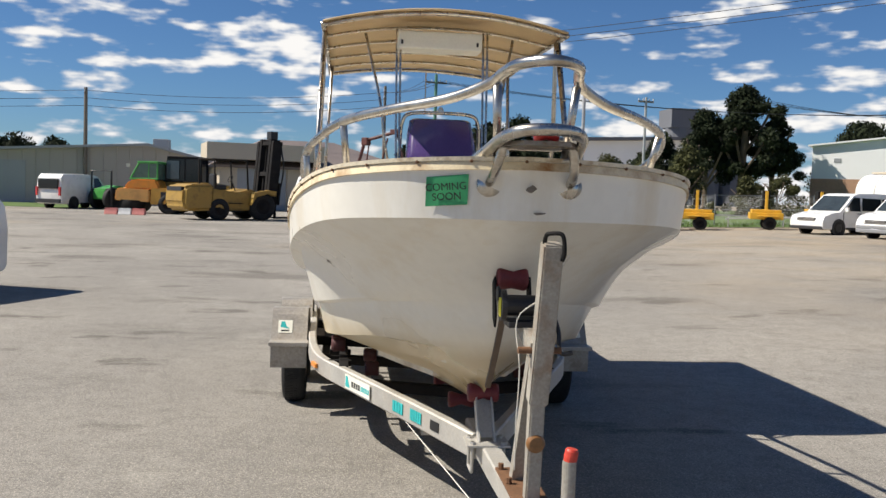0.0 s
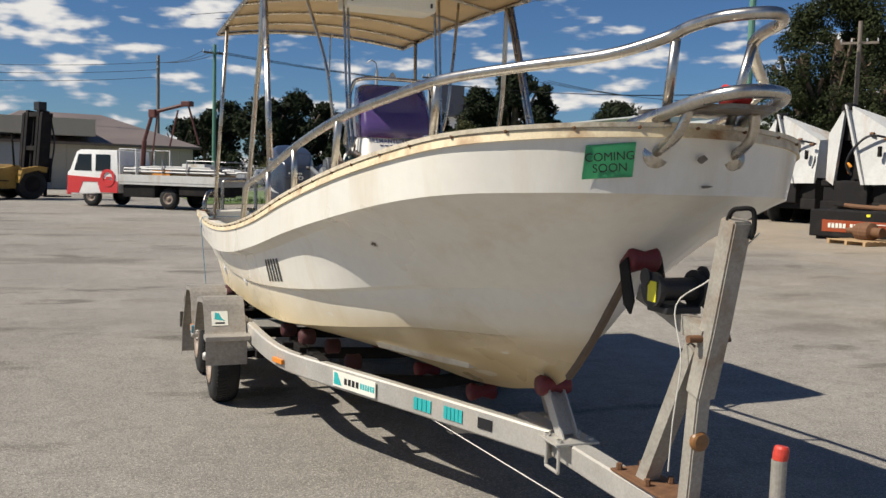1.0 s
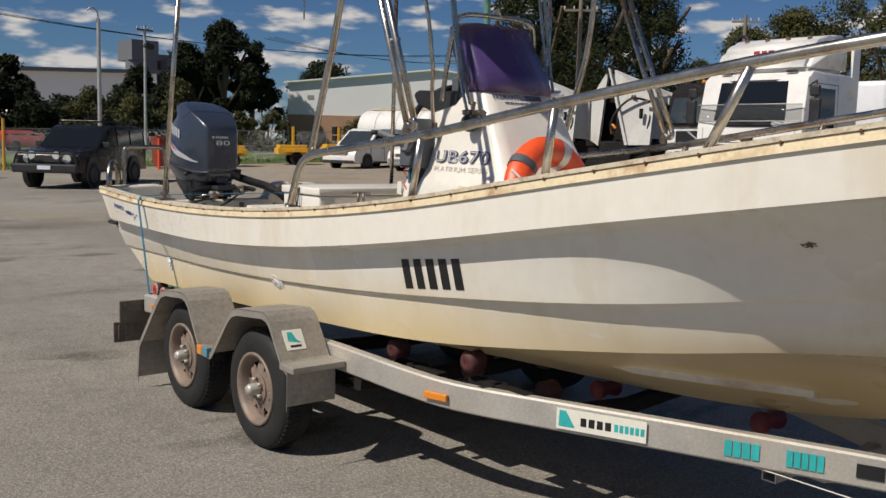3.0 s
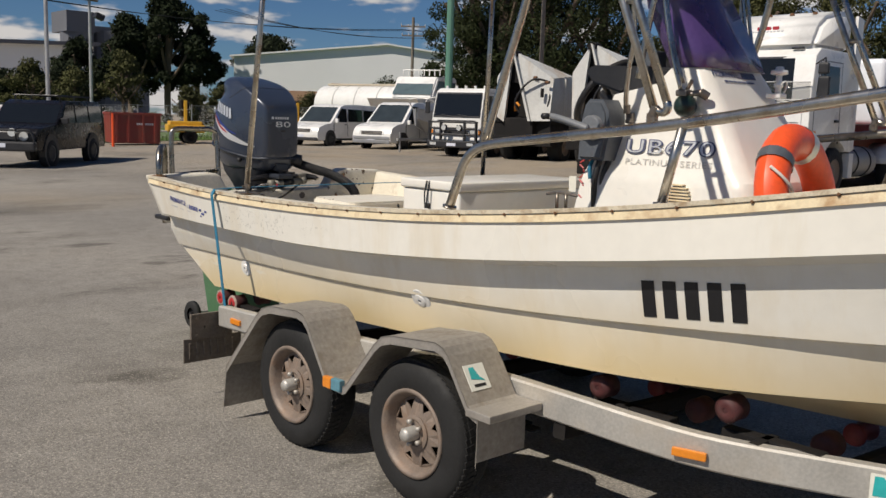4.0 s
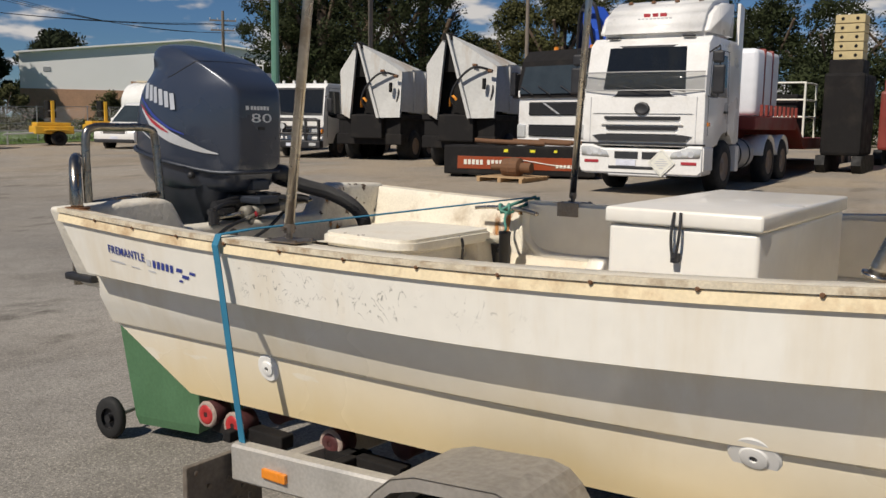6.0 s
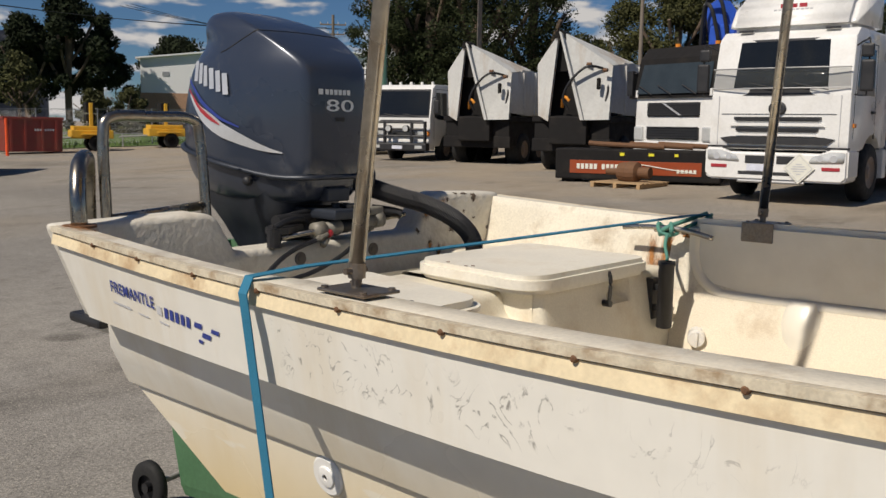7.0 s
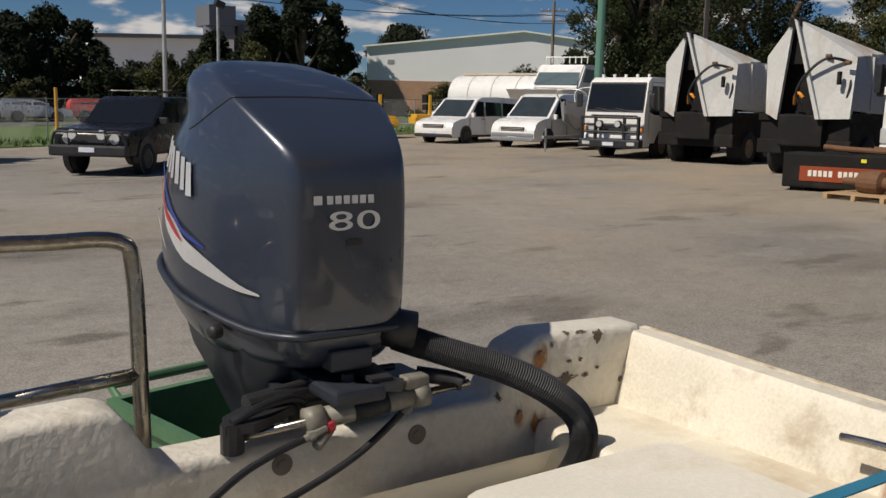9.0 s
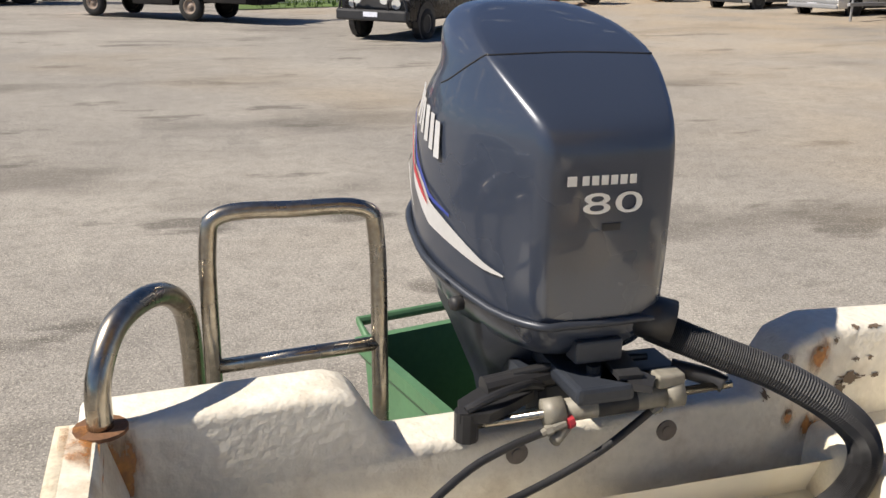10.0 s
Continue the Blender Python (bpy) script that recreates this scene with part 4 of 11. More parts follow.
    bolt = part("bolt", bm, "pole_wood", boat, "dull brown through bolt")
    bolt.location = (.205, 8.80, 1.041)
    for x, z in ((-.128, 1.038), (.476, 1.175), (.565, 1.182), (.849, 1.075), (.505, 1.04)):
        b = again(bolt, Matrix.Translation((x, 8.80, z)))
        if x > .4:
            b.scale = (.36, .6, .36)
    # stern grab hoop and boarding ladder
    bm = tubes([(-.885, 8.80, 1.20), (-.882, 8.81, 1.285), (-.85, 8.86, 1.36), (-.79, 8.94, 1.378), (-.745, 9.02, 1.335), (-.725, 9.06, 1.25), (-.72, 9.07, 1.05), (-.72, 9.06, .86)], r=.022, n=14)
    part("grab_hoop", bm, "steel_worn", boat, "stainless grab hoop, rust at its foot", smooth=True)
    bm = bmesh.new()
    cyl(bm, (-.885, 8.80, 1.196), (-.885, 8.80, 1.203), .045, 18)
    part("hoop_flange", bm, "rust", boat)
    bm = tubes([(-.685, 9.02, .86), (-.685, 9.03, 1.2), (-.683, 9.04, 1.43), (-.655, 9.04, 1.492), (-.52, 9.035, 1.497), (-.385, 9.03, 1.492), (-.357, 9.025, 1.43), (-.356, 9.0, 1.2), (-.356, 8.98, .86)], r=.017, n=12)
    tube(bm, [(-.684, 9.03, 1.185), (-.356, 9.0, 1.215)], .015)
    tube(bm, [(-.684, 9.03, .90), (-.356, 8.99, .90)], .015)
    part("boarding_ladder", bm, "steel_worn", boat, "folded stainless boarding ladder", smooth=True)
    # side scupper / rubber fender on the transom corner
    bm = bmesh.new()
    box(bm, (-.84, 8.80, .905), (-.74, 8.98, .935), .012)
    part("boarding_step", bm, "black", boat)


def build_rub_rail():
    pts = hull_line("sheer", 8)
    ring = [side(p, -1) for p in reversed(pts)] + [side(p, 1) for p in pts[1:]]
    ring = [p + Vector((0, 0, .012)) for p in ring]
    bm = bmesh.new()
    roll = [(-.010, -.021), (.010, -.022), (.020, -.017), (.0262, -.007), (.0245, .002), (.016, .0075), (-.004, .008)]
    lip = [(-.010, .0115), (.010, .0115), (.0155, .015), (.0155, .022), (.009, .0265), (-.012, .0265)]
    for name, prof, mt, label in (("rubbing_strake", roll, "rub", "cream half-round rubbing strake, rust-spotted"), ("gunwale_lip", lip, "lip", "worn speckled gunwale lip")):
        bm = bmesh.new()
        sweep(bm, ring, [(-a, b) for a, b in prof])
        bmesh.ops.recalc_face_normals(bm, faces=bm.faces[:])
        part(name, bm, mt, boat, label, smooth=True).data.set_sharp_from_angle(angle=radians(50))
    bm = bmesh.new()
    lathe(bm, [(.0, .004), (.004, .0035), (.0062, 0), (.0062, -.008)], 8)
    screw = part("screw", bm, "rust", boat, "rusty screw head")
    step, gap, first = 0.0, 0.19, True
    for a, b in zip(ring, ring[1:]):
        step += (b - a).length
        if step > gap:
            step = 0.0
            d = (b - a).normalized()
            out = Vector((0, 0, 1)).cross(d) * -1
            out = out.normalized()
            if out.dot(Vector((b.x, b.y - 6, 0))) < 0:
                out = -out
            m = Matrix.Translation(b + out * .010 + Vector((0, 0, .0098))) @ out.to_track_quat("X", "Z").to_matrix().to_4x4()
            if first:
                screw.matrix_local, first = m, False
            else:
                again(screw, m)


def build_bow_rail():
    st = [(-.90, 6.05, 1.245), (-.90, 6.01, 1.345), (-.90, 5.97, 1.43), (-.90, 5.93, 1.472), (-.90, 5.87, 1.502), (-.90, 5.77, 1.521), (-.905, 5.5, 1.55), (-.915, 4.92, 1.615), (-.918, 4.144, 1.732), (-.875, 3.40, 1.842),
          (-.79, 2.95, 1.905), (-.68, 2.64, 1.955), (-.50, 2.36, 1.985), (-.30, 2.15, 2.015), (-.17, 2.02, 2.062), (-.135, 1.93, 2.09), (-.10, 1.80, 2.105), (0, 1.715, 2.11)]
    run = st + [(-p[0], p[1], p[2]) for p in reversed(st[:-1])]
    rail = part("bow_rail", tubes(run, r=.0195, n=14, steps=5), "steel", boat, "polished stainless bow rail with tarnish", smooth=True)
    feet = [((-.905, 5.0, 1.345), (-.915, 4.93, 1.60)), ((-.905, 4.20, 1.465), (-.918, 4.15, 1.72)), ((-.86, 3.55, 1.572), (-.875, 3.40, 1.83)), ((-.665, 2.79, 1.70), (-.69, 2.67, 1.94)), ((-.125, 2.06, 1.80), (-.145, 1.99, 2.06))]
    for foot, top in feet:
        for s in (1, -1):
            bm = tubes([(foot[0] * s, foot[1], foot[2]), (top[0] * s, top[1], top[2])], r=.016, n=12)
            cyl(bm, (foot[0] * s, foot[1], foot[2] - .012), (foot[0] * s, foot[1], foot[2] + .004), .028, 16)
            part("stanchion", bm, "steel", rail, smooth=True)
    for s in (1, -1):
        bm = bmesh.new()
        cyl(bm, (-.90 * s, 6.052, 1.238), (-.90 * s, 6.05, 1.246), .030, 16)
        part("rail_foot", bm, "steel", rail, smooth=True)


def build_bow_platform():
    pf = part("bow_platform", tubes([(-.19, 2.16, 1.795), (-.165, 2.02, 1.825), (-.14, 1.86, 1.86), (-.09, 1.76, 1.88), (0, 1.725, 1.885), (.09, 1.76, 1.88), (.14, 1.86, 1.86), (.165, 2.02, 1.825), (.19, 2.16, 1.795)], r=.021, n=14), "steel", boat, "stainless bow roller platform", smooth=True)
    bm = bmesh.new()
    slab(bm, [(-.14, 2.2), (-.13, 1.9), (-.08, 1.78), (.08, 1.78), (.13, 1.9), (.14, 2.2)], 1.835, 1.85, "xy")
    part("platform_plate", bm, "tarnish", pf, "dark weathered platform plate")
    bm = bmesh.new()
    lathe(bm, [(.0, -.04), (.034, -.04), (.024, 0), (.034, .04), (.0, .04)], 16, Matrix.Translation((.02, 1.90, 1.885)))
    part("anchor_roller", bm, "roller_red", pf, smooth=True)
    for s in (-1, 1):
        bm = tubes([(.15 * s, 2.085, 1.70), (.15 * s, 2.03, 1.72), (.14 * s, 1.96, 1.765), (.125 * s, 1.93, 1.84)], r=.017, n=12)
        cyl(bm, (.15 * s, 2.10, 1.695), (.15 * s, 2.062, 1.703), .047, 18)
        part("platform_brace", bm, "steel", pf, "tarnished stainless brace with round flange", smooth=True)


def build_fittings():
    # skin fittings along the crease
    for (y, dz, r) in ((6.285, -.026, .062), (7.90, -.055, .048)):
        p = at_y("crease", y)
        bm = bmesh.new()
        lathe(bm, [(r * .16, -.02), (r * .16, .011), (r * .34, .011), (r * .50, .009), (r * .56, .005), (r * .9, .005), (r, .001), (r, -.006)], 28)
        o = part("skin_fitting", bm, "white", boat, "white plastic skin fitting", smooth=True)
        o.data.set_sharp_from_angle(angle=radians(30))
        z = p.z + dz
        b0, b1 = breadth(y, z - .03), breadth(y, z + .03)
        o.matrix_local = Matrix.Translation((-breadth(y, z) - .002, y, z)) @ Matrix.Rotation(radians(180), 4, "Z") @ Matrix.Rotation(math.atan2(b1 - b0, .06), 4, "Y")
        bm = bmesh.new()
        cyl(bm, (-.02, 0, 0), (.006, 0, 0), r * .17, 12)
        part("fitting_bore", bm, "black", o)
    # chipped gelcoat on the flare and stem
    for at, nrm, w, h in (((-.716, 3.265, 1.315), (-.75, -.45, -.45), .024, .010), ((.0, 2.028, 1.69), (0, -1, -.15), .022, .016), ((.035, 2.052, 1.60), (0, -1, -.15), .03, .006)):
        bm = bmesh.new()
        n = 9
        ring = [bm.verts.new((w * math.cos(6.283 * i / n) * random.uniform(.5, 1.1), h * math.sin(6.283 * i / n) * random.uniform(.5, 1.1), 0)) for i in range(n)]
        bm.faces.new(ring)
        o = part("gelcoat_chip", bm, "pole_wood", boat, "brown chip in the gelcoat")
        o.matrix_local = Matrix.Translation(Vector(at) + Vector(nrm).normalized() * .006) @ Vector(nrm).to_track_quat("Z", "Y").to_matrix().to_4x4()
    # stem band
    pts = [Vector((0, p.y - .004, p.z)) for p in (Vector((0, 2.47, 1.235)), Vector((0, 2.60, 1.07)), Vector((0, 2.70, .955)), Vector((0, 2.80, .85)), Vector((0, 2.87, .785)))]
    bm = bmesh.new()
    sweep(bm, pts, [(-.012, -.01), (.012, -.01), (.012, .012), (-.012, .012)], up=Vector((0, -1, -.6)))
    part("stem_band", bm, "bark", boat, "dark stem band")
    # mooring cleats
    for x, y, z in ((-.83, 5.50, 1.30), (.83, 5.50, 1.30)):
        bm = tubes([(x, y - .075, z + .034), (x, y - .03, z + .039), (x, y + .03, z + .038), (x, y + .075, z + .031)], r=.0055)
        cyl(bm, (x, y - .022, z - .02), (x, y - .022, z + .038), .007)
        cyl(bm, (x, y + .022, z - .02), (x, y + .022, z + .038), .007)
        part("cleat", bm, "tarnish", boat, smooth=True)
    bm = tubes([(.80, 7.79, 1.125), (.795, 7.90, 1.145), (.795, 8.03, 1.145), (.80, 8.13, 1.135)], r=.009)
    for y in (7.92, 8.0):
        cyl(bm, (.80, y, 1.14), (.88, y, 1.13), .012)
    part("side_cleat", bm, "steel", boat, smooth=True)
    # rod holder on the port side, drain cap
    bm = bmesh.new()
    lathe(bm, [(.022, -.112), (.026, -.108), (.026, .095), (.0285, .10), (.0285, .112), (.021, .112), (.021, -.10), (.022, -.112)], 20, axis="z")
    o = part("rod_holder", bm, "black", boat, "black tubular rod holder", smooth=True)
    o.location = (.676, 7.888, .938)
    bm = boxes(((.655, 7.925, .85), (.697, 7.957, .99)), ((.666, 7.90, .88), (.686, 7.94, .90)), ((.666, 7.90, .95), (.686, 7.94, .97)), bevel=.003)
    part("holder_bracket", bm, "black", o).location = (-.676, -7.888, -.938)
    bm = bmesh.new()
    lathe(bm, [(.0, -.010), (.026, -.010), (.029, -.005), (.029, .04)], 24, Matrix.Translation((.738, 7.800, .793)) @ Matrix.Rotation(radians(25), 4, "Z") @ Matrix.Rotation(radians(-8), 4, "Y"))
    box(bm, (-.016, -.005, -.027), (-.008, .005, .027), .002, Matrix.Translation((.738, 7.800, .793)) @ Matrix.Rotation(radians(25), 4, "Z") @ Matrix.Rotation(radians(-8), 4, "Y"))
    part("drain_cap", bm, "white", boat, "white screw-in drain cap", smooth=True).data.set_sharp_from_angle(angle=radians(30))
    bm = bmesh.new()
    lathe(bm, [(.0, .002), (.022, .002), (.030, .010), (.036, .008), (.040, .0)], 20, Matrix.Translation((.755, 7.865, .737)), "z")
    part("bilge_bung", bm, "black", boat, "black bung on the cockpit floor", smooth=True)
    # liner panels along both cockpit sides: rounded lower aft corner, and a moulded rib
    for s in (-1, 1):
        rim = [(7.875, 1.155 if s < 0 else 1.185)] + [(7.735 + .14 * math.cos(radians(a)), 1.07 + .14 * math.sin(radians(a))) for a in range(0, -91, -15)] + ([(5.3, .98), (5.3, 1.25), (6.0, 1.18), (7.0, 1.14)] if s < 0 else [(5.3, .98), (5.3, 1.30), (6.0, 1.23), (7.0, 1.185)])
        bm = bmesh.new()
        slab(bm, rim, s * .836, s * .857, "xz")
        bmesh.ops.bevel(bm, geom=[e for e in bm.edges if abs(e.verts[0].co.x - e.verts[1].co.x) < .001 and abs(e.verts[0].co.x) < .84], offset=.018, segments=4, affect="EDGES", clamp_overlap=True)
        inside(bm, .012)
        part("side_moulding", bm, "gelcoat", boat, "moulded cream side liner with rounded edge", smooth=True).data.set_sharp_from_angle(angle=radians(40))
        bm = bmesh.new()
        tube(bm, [(s * .842, y, z) for y, z in [(7.872, 1.15), (7.872, 1.09)] + [(7.735 + .137 * math.cos(radians(a)), 1.07 + .137 * math.sin(radians(a))) for a in range(0, -91, -15)] + [(7.5, .933), (6.8, .945), (6.0, .965), (5.4, .98)]], .020, 14, 3)
        inside(bm, .004)
        part("liner_bead", bm, "gelcoat", boat, "rounded cream bead along the liner", smooth=True)
        rows = []
        for k, z in enumerate((.735, .78, .83, .88, .915, .938, .95)):
            hw = .070 - .028 * max(0, (z - .87) / .08) ** 2
            deep = .065 - .045 * max(0, (z - .85) / .10) ** 2
            row = []
            for a in range(0, 181, 15):
                row.append(Vector((s * (.842 - max(.004, deep) * math.sin(radians(a)) ** .7), 7.487 - hw * math.cos(radians(a)), z)))
            rows.append(row)
        rows.append([Vector((s * .838, 7.487, .952))] * 13)
        bm = bmesh.new()
        grid(bm, rows)
        bmesh.ops.remove_doubles(bm, verts=bm.verts[:], dist=1e-4)
        bmesh.ops.recalc_face_normals(bm, faces=bm.faces[:])
        inside(bm)
        part("side_rib", bm, "gelcoat", boat, smooth=True)
    # loose sole panel, with a recessed drain ring
    bm = bmesh.new()
    box(bm, (-.70, 6.98, .7355), (.715, 7.868, .748), .003)
    part("sole_panel", bm, "sole", boat, "stained cream floor panel")
    bm = bmesh.new()
    lathe(bm, [(.0, .001), (.020, .001), (.025, .005), (.030, .003), (.032, .0)], 22, Matrix.Translation((.655, 7.63, .748)), "z")
    part("drain_ring", bm, "tarnish", boat, "tarnished drain ring in the floor", smooth=True)
    # chips from the dealer and the yard
    def bow_side(x, k):
        a = [at for at in hull_line("sheer", 12) if at.x <= x][-1]
        b = [at for at in hull_line("knuckle", 12) if at.x <= x][-1]
        q = a.lerp(b, k)
        return Vector((-x, q.y, q.z))

    bm = bmesh.new()
    rows = [[bow_side(.225 + .15 * i / 8, .16 + .58 * k / 4 + .05 * (i / 8 - .5)) for i in range(9)] for k in range(5)]
    mid = rows[2][4]
    ax = (rows[2][2] - rows[2][6]).normalized()
    up = (rows[0][4] - rows[4][4]).normalized()
    out = ax.cross(up).normalized()
    if out.y > 0:
        out = -out
    grid(bm, [[p + out * .004 for p in r] for r in rows], flip=True)
    card = part("for_sale_card", bm, "green_card", boat, "green COMING SOON card taped to the bow", smooth=True)
    m = facing(mid + out * .014, ax, up)
    letters("COMING", .028, "ink", card, m @ Matrix.Translation((0, .014, 0)))
    letters("SOON", .028, "ink", card, m @ Matrix.Translation((0, -.022, 0)))
    # marks that lie on the starboard topside
    me = hull.data
    skin = bvhtree.BVHTree.FromPolygons([v.co for v in me.vertices], [list(f.vertices) for f in me.polygons])

    def decal(name, specs, material, lean=0.0, slope=0.0, y0=0.0, lift=.0022, label=""):
        """Flat marks given as (y, z, width, height) and laid on the hull's side; slope tips the line they stand on."""
        first = None
        for y, z, w, h in specs:
            bm = bmesh.new()
            rows = []
            for j in range(4):
                v = j / 3 - .5
                row = []
                for i in range(4):
                    u = i / 3 - .5
                    yy = y - u * w - lean * v * h
                    zz = z + v * h + slope * (y0 - yy)
                    hit, nr, _, _ = skin.ray_cast(Vector((-1.4, yy, zz)), Vector((1, 0, 0)), 1.2)
                    row.append((hit if hit is not None else Vector((-breadth(yy, zz), yy, zz))) + Vector((-lift, 0, 0)))
                rows.append(row)
            grid(bm, rows)
            o = part(name, bm, material, boat, label, smooth=True)
            first = first or o
        return first

    decal("registration_bar", [(5.035 - i * .0845, 1.010, .052, .132) for i in range(5)], "ink", slope=.115, y0=5.035, label="black registration characters on the topside")
    decal("dealer_mark", [(8.272 - i * .0235, 1.064, .0155, .026) for i in range(5)], "blue_decal", lean=.15, slope=-.065, y0=8.522)
    name_ = letters("FREMANTLE", .029, "blue_decal", boat, facing((-1, 8.428, 1.070), (0, -1, -.065), (0, 0, 1)), "dealer_lettering", .001, 1.14, "blue dealer lettering", .88, .0004)
    for v in name_.data.vertices:
        hit = skin.ray_cast(Vector((-1.4, v.co.y, v.co.z)), Vector((1, 0, 0)), 1.2)[0]
        if hit is not None:
            v.co.x += 1 + hit.x - .003
    decal("dealer_mark", [(8.303, 1.064, .022, .022)], "grey_decal", slope=-.065, y0=8.522)
    decal("dealer_mark", [(8.49, 1.036, .09, .006), (8.385, 1.034, .05, .004), (8.29, 1.036, .04, .005)], "grey_decal", slope=-.065, y0=8.522)
    decal("dealer_flag", [(8.137, 1.066, .030, .013), (8.108, 1.048, .034, .012), (8.070, 1.066, .030, .010), (8.135, 1.030, .018, .008)], "blue_decal", lean=.5, slope=-.065, y0=8.522)


hull = build_hull()
build_deck()
build_stern()
build_rub_rail()
build_bow_rail()
build_bow_platform()
build_fittings()


def build_canopy():
    top = thing("sun_canopy", "tan canvas T-top on stainless tube legs over the cockpit", "boat canopy")
    W, Y0, Y1 = .865, 5.22, 8.0

    def zz(x, y):
        return 2.828 + (.11 - .03 * (y - Y0) / (Y1 - Y0)) * (1 - (x / W) ** 2) + .02 * math.sin((y - Y0) / (Y1 - Y0) * math.pi)

    bm = bmesh.new()
    xs = [W * (i / 10 - 1) for i in range(21)]
    ys = [Y0 - .02 + (Y1 - Y0) * i / 14 for i in range(15)]
    up = [[Vector((x, y + .05 * (1 - (x / W) ** 2) * (-1 if y < 6 else 1) * (1 if j in (0, 14) else 0), zz(x, y))) for x in xs] for j, y in enumerate(ys)]
    lo = [[p - Vector((0, 0, .012)) for p in r] for r in up]
    a = grid(bm, up)
    b = grid(bm, lo, flip=True)
    edge_a = a[0] + [r[-1] for r in a[1:]] + a[-1][-2::-1] + [r[0] for r in a[-2:0:-1]]
    edge_b = b[0] + [r[-1] for r in b[1:]] + b[-1][-2::-1] + [r[0] for r in b[-2:0:-1]]
    for i in range(len(edge_a)):
        bm.faces.new((edge_a[i], edge_b[i], edge_b[(i + 1) % len(edge_b)], edge_a[(i + 1) % len(edge_a)]))
    bmesh.ops.recalc_face_normals(bm, faces=bm.faces[:])
    part("canvas", bm, "canvas", top, smooth=True)
    # bows under the canvas and the edge tube
    for i, y in enumerate((Y0 + .02, 5.8, 6.45, 7.05, 7.55, Y1 - .02)):
        r = .016 if i in (0, 5) else .011
        bm = tubes([(x, y + (-.05 if i == 0 else .05 if i == 5 else 0) * (1 - (x / W) ** 2), zz(x, y) - .03) for x in [W * (k / 4 - 1) for k in range(9)]], r=r)
        part("canopy_bow", bm, "steel", top, smooth=True)
    for s in (-1, 1):
        part("side_tube", tubes([(W * s, Y0, 2.805), (W * s, 6.5, 2.825), (W * s, Y1, 2.805)], r=.015), "steel", top, smooth=True)
        bm = tubes([(.89 * s, 5.058, 1.652), (.878 * s, 5.245, 2.08), (.86 * s, 5.55, 2.80)], [(.89 * s, 5.012, 1.682), (.878 * s, 5.19, 2.08), (.86 * s, 5.495, 2.80)], r=.0145, n=12, curve=False)
        tube(bm, [(.89 * s, 5.012, 1.682), (.89 * s, 5.008, 1.664), (.89 * s, 5.02, 1.65), (.89 * s, 5.04, 1.652), (.89 * s, 5.055, 1.662)], .0145)
        for y, z in ((5.198, 2.03), (5.335, 2.36)):
            cyl(bm, (.876 * s, y - .045, z), (.876 * s, y + .01, z), .011)
        part("ladder_leg", bm, "steel", top, smooth=True)
        bm = bmesh.new()
        cyl(bm, (.89 * s, 5.064, 1.640), (.89 * s, 5.052, 1.668), .0185, 14)
        box(bm, (.89 * s - .012, 5.050, 1.612), (.89 * s + .012, 5.085, 1.648), .005)
        part("leg_clamp", bm, "tarnish", top, "brown tarnished tube clamp")
        part("aft_leg", tubes([(-.892 * -s, 5.86, 1.525), (-.885 * -s, 5.77, 1.8), (-.88 * -s, 5.66, 2.12), (-.865 * -s, 5.60, 2.45), (-.86 * -s, 5.575, 2.81)], r=.017, n=12), "steel", top, smooth=True)
        bm = tubes([(-.914 * -s, 7.672, 1.225), (-.838 * -s, 7.546, 2.81)], r=.0155, n=14)
        bm2 = bmesh.new()
        box(bm2, (-.922 * -s - .046, 7.595, 1.176), (-.922 * -s + .046, 7.722, 1.182), .002)
        if s > 0:
            box(bm2, (.832, 7.602, 1.122), (.838, 7.708, 1.186), .002)
        for dx, dy in ((-.036, .052), (.036, .052), (-.036, -.052), (.036, -.052)):
            cyl(bm2, (-.922 * -s + dx, 7.659 + dy, 1.182), (-.922 * -s + dx, 7.659 + dy, 1.186), .007, 8)
        cyl(bm2, (-.914 * -s, 7.672, 1.18), (-.913 * -s, 7.670, 1.25), .010)
        cyl(bm2, (-.914 * -s - .030, 7.671, 1.214), (-.914 * -s + .022, 7.671, 1.214), .006)
        cyl(bm2, (-.914 * -s, 7.672, 1.20), (-.914 * -s, 7.671, 1.228), .017, 10)
        pole = part("rear_pole", bm, "steel", top, smooth=True)
        part("pole_base", bm2, "tarnish", pole, "tarnished stainless base plate")
        bm = tubes([(.318 * s, 5.335, 1.745), (.328 * s, 5.42, 2.05), (.335 * s, 5.55, 2.85)], [(.29 * s, 5.345, 1.78), (.302 * s, 5.43, 2.06), (.305 * s, 5.56, 2.85)], r=.0085, n=10)
        part("inner_pole", bm, "steel", top, smooth=True)
        part("screen_stay", tubes([(.305 * s, 5.603, 1.655), (.325 * s, 5.598, 1.72), (.365 * s, 5.56, 1.85), (.40 * s, 5.52, 2.0), (.45 * s, 5.55, 2.35), (.56 * s, 5.75, 2.84)], r=.0105), "steel", top, smooth=True)
        bm = bmesh.new()
        cyl(bm, (.306 * s, 5.603, 1.655), (.312 * s, 5.60, 1.69), .015, 12)
        box(bm, (.292 * s - .012, 5.578, 1.612), (.292 * s + .012, 5.612, 1.660), .006)
        cyl(bm, (.282 * s, 5.585, 1.625), (.318 * s, 5.585, 1.625), .009, 8)
        part("stay_foot", bm, "tarnish", top, "brown tarnished hinge foot")
    bm = bmesh.new()
    box(bm, (-.335, 5.45, 2.70), (.285, 5.70, 2.83), .015)
    part("radio_box", bm, "cream_card", top, "off-white overhead radio box")
    bm = bmesh.new()
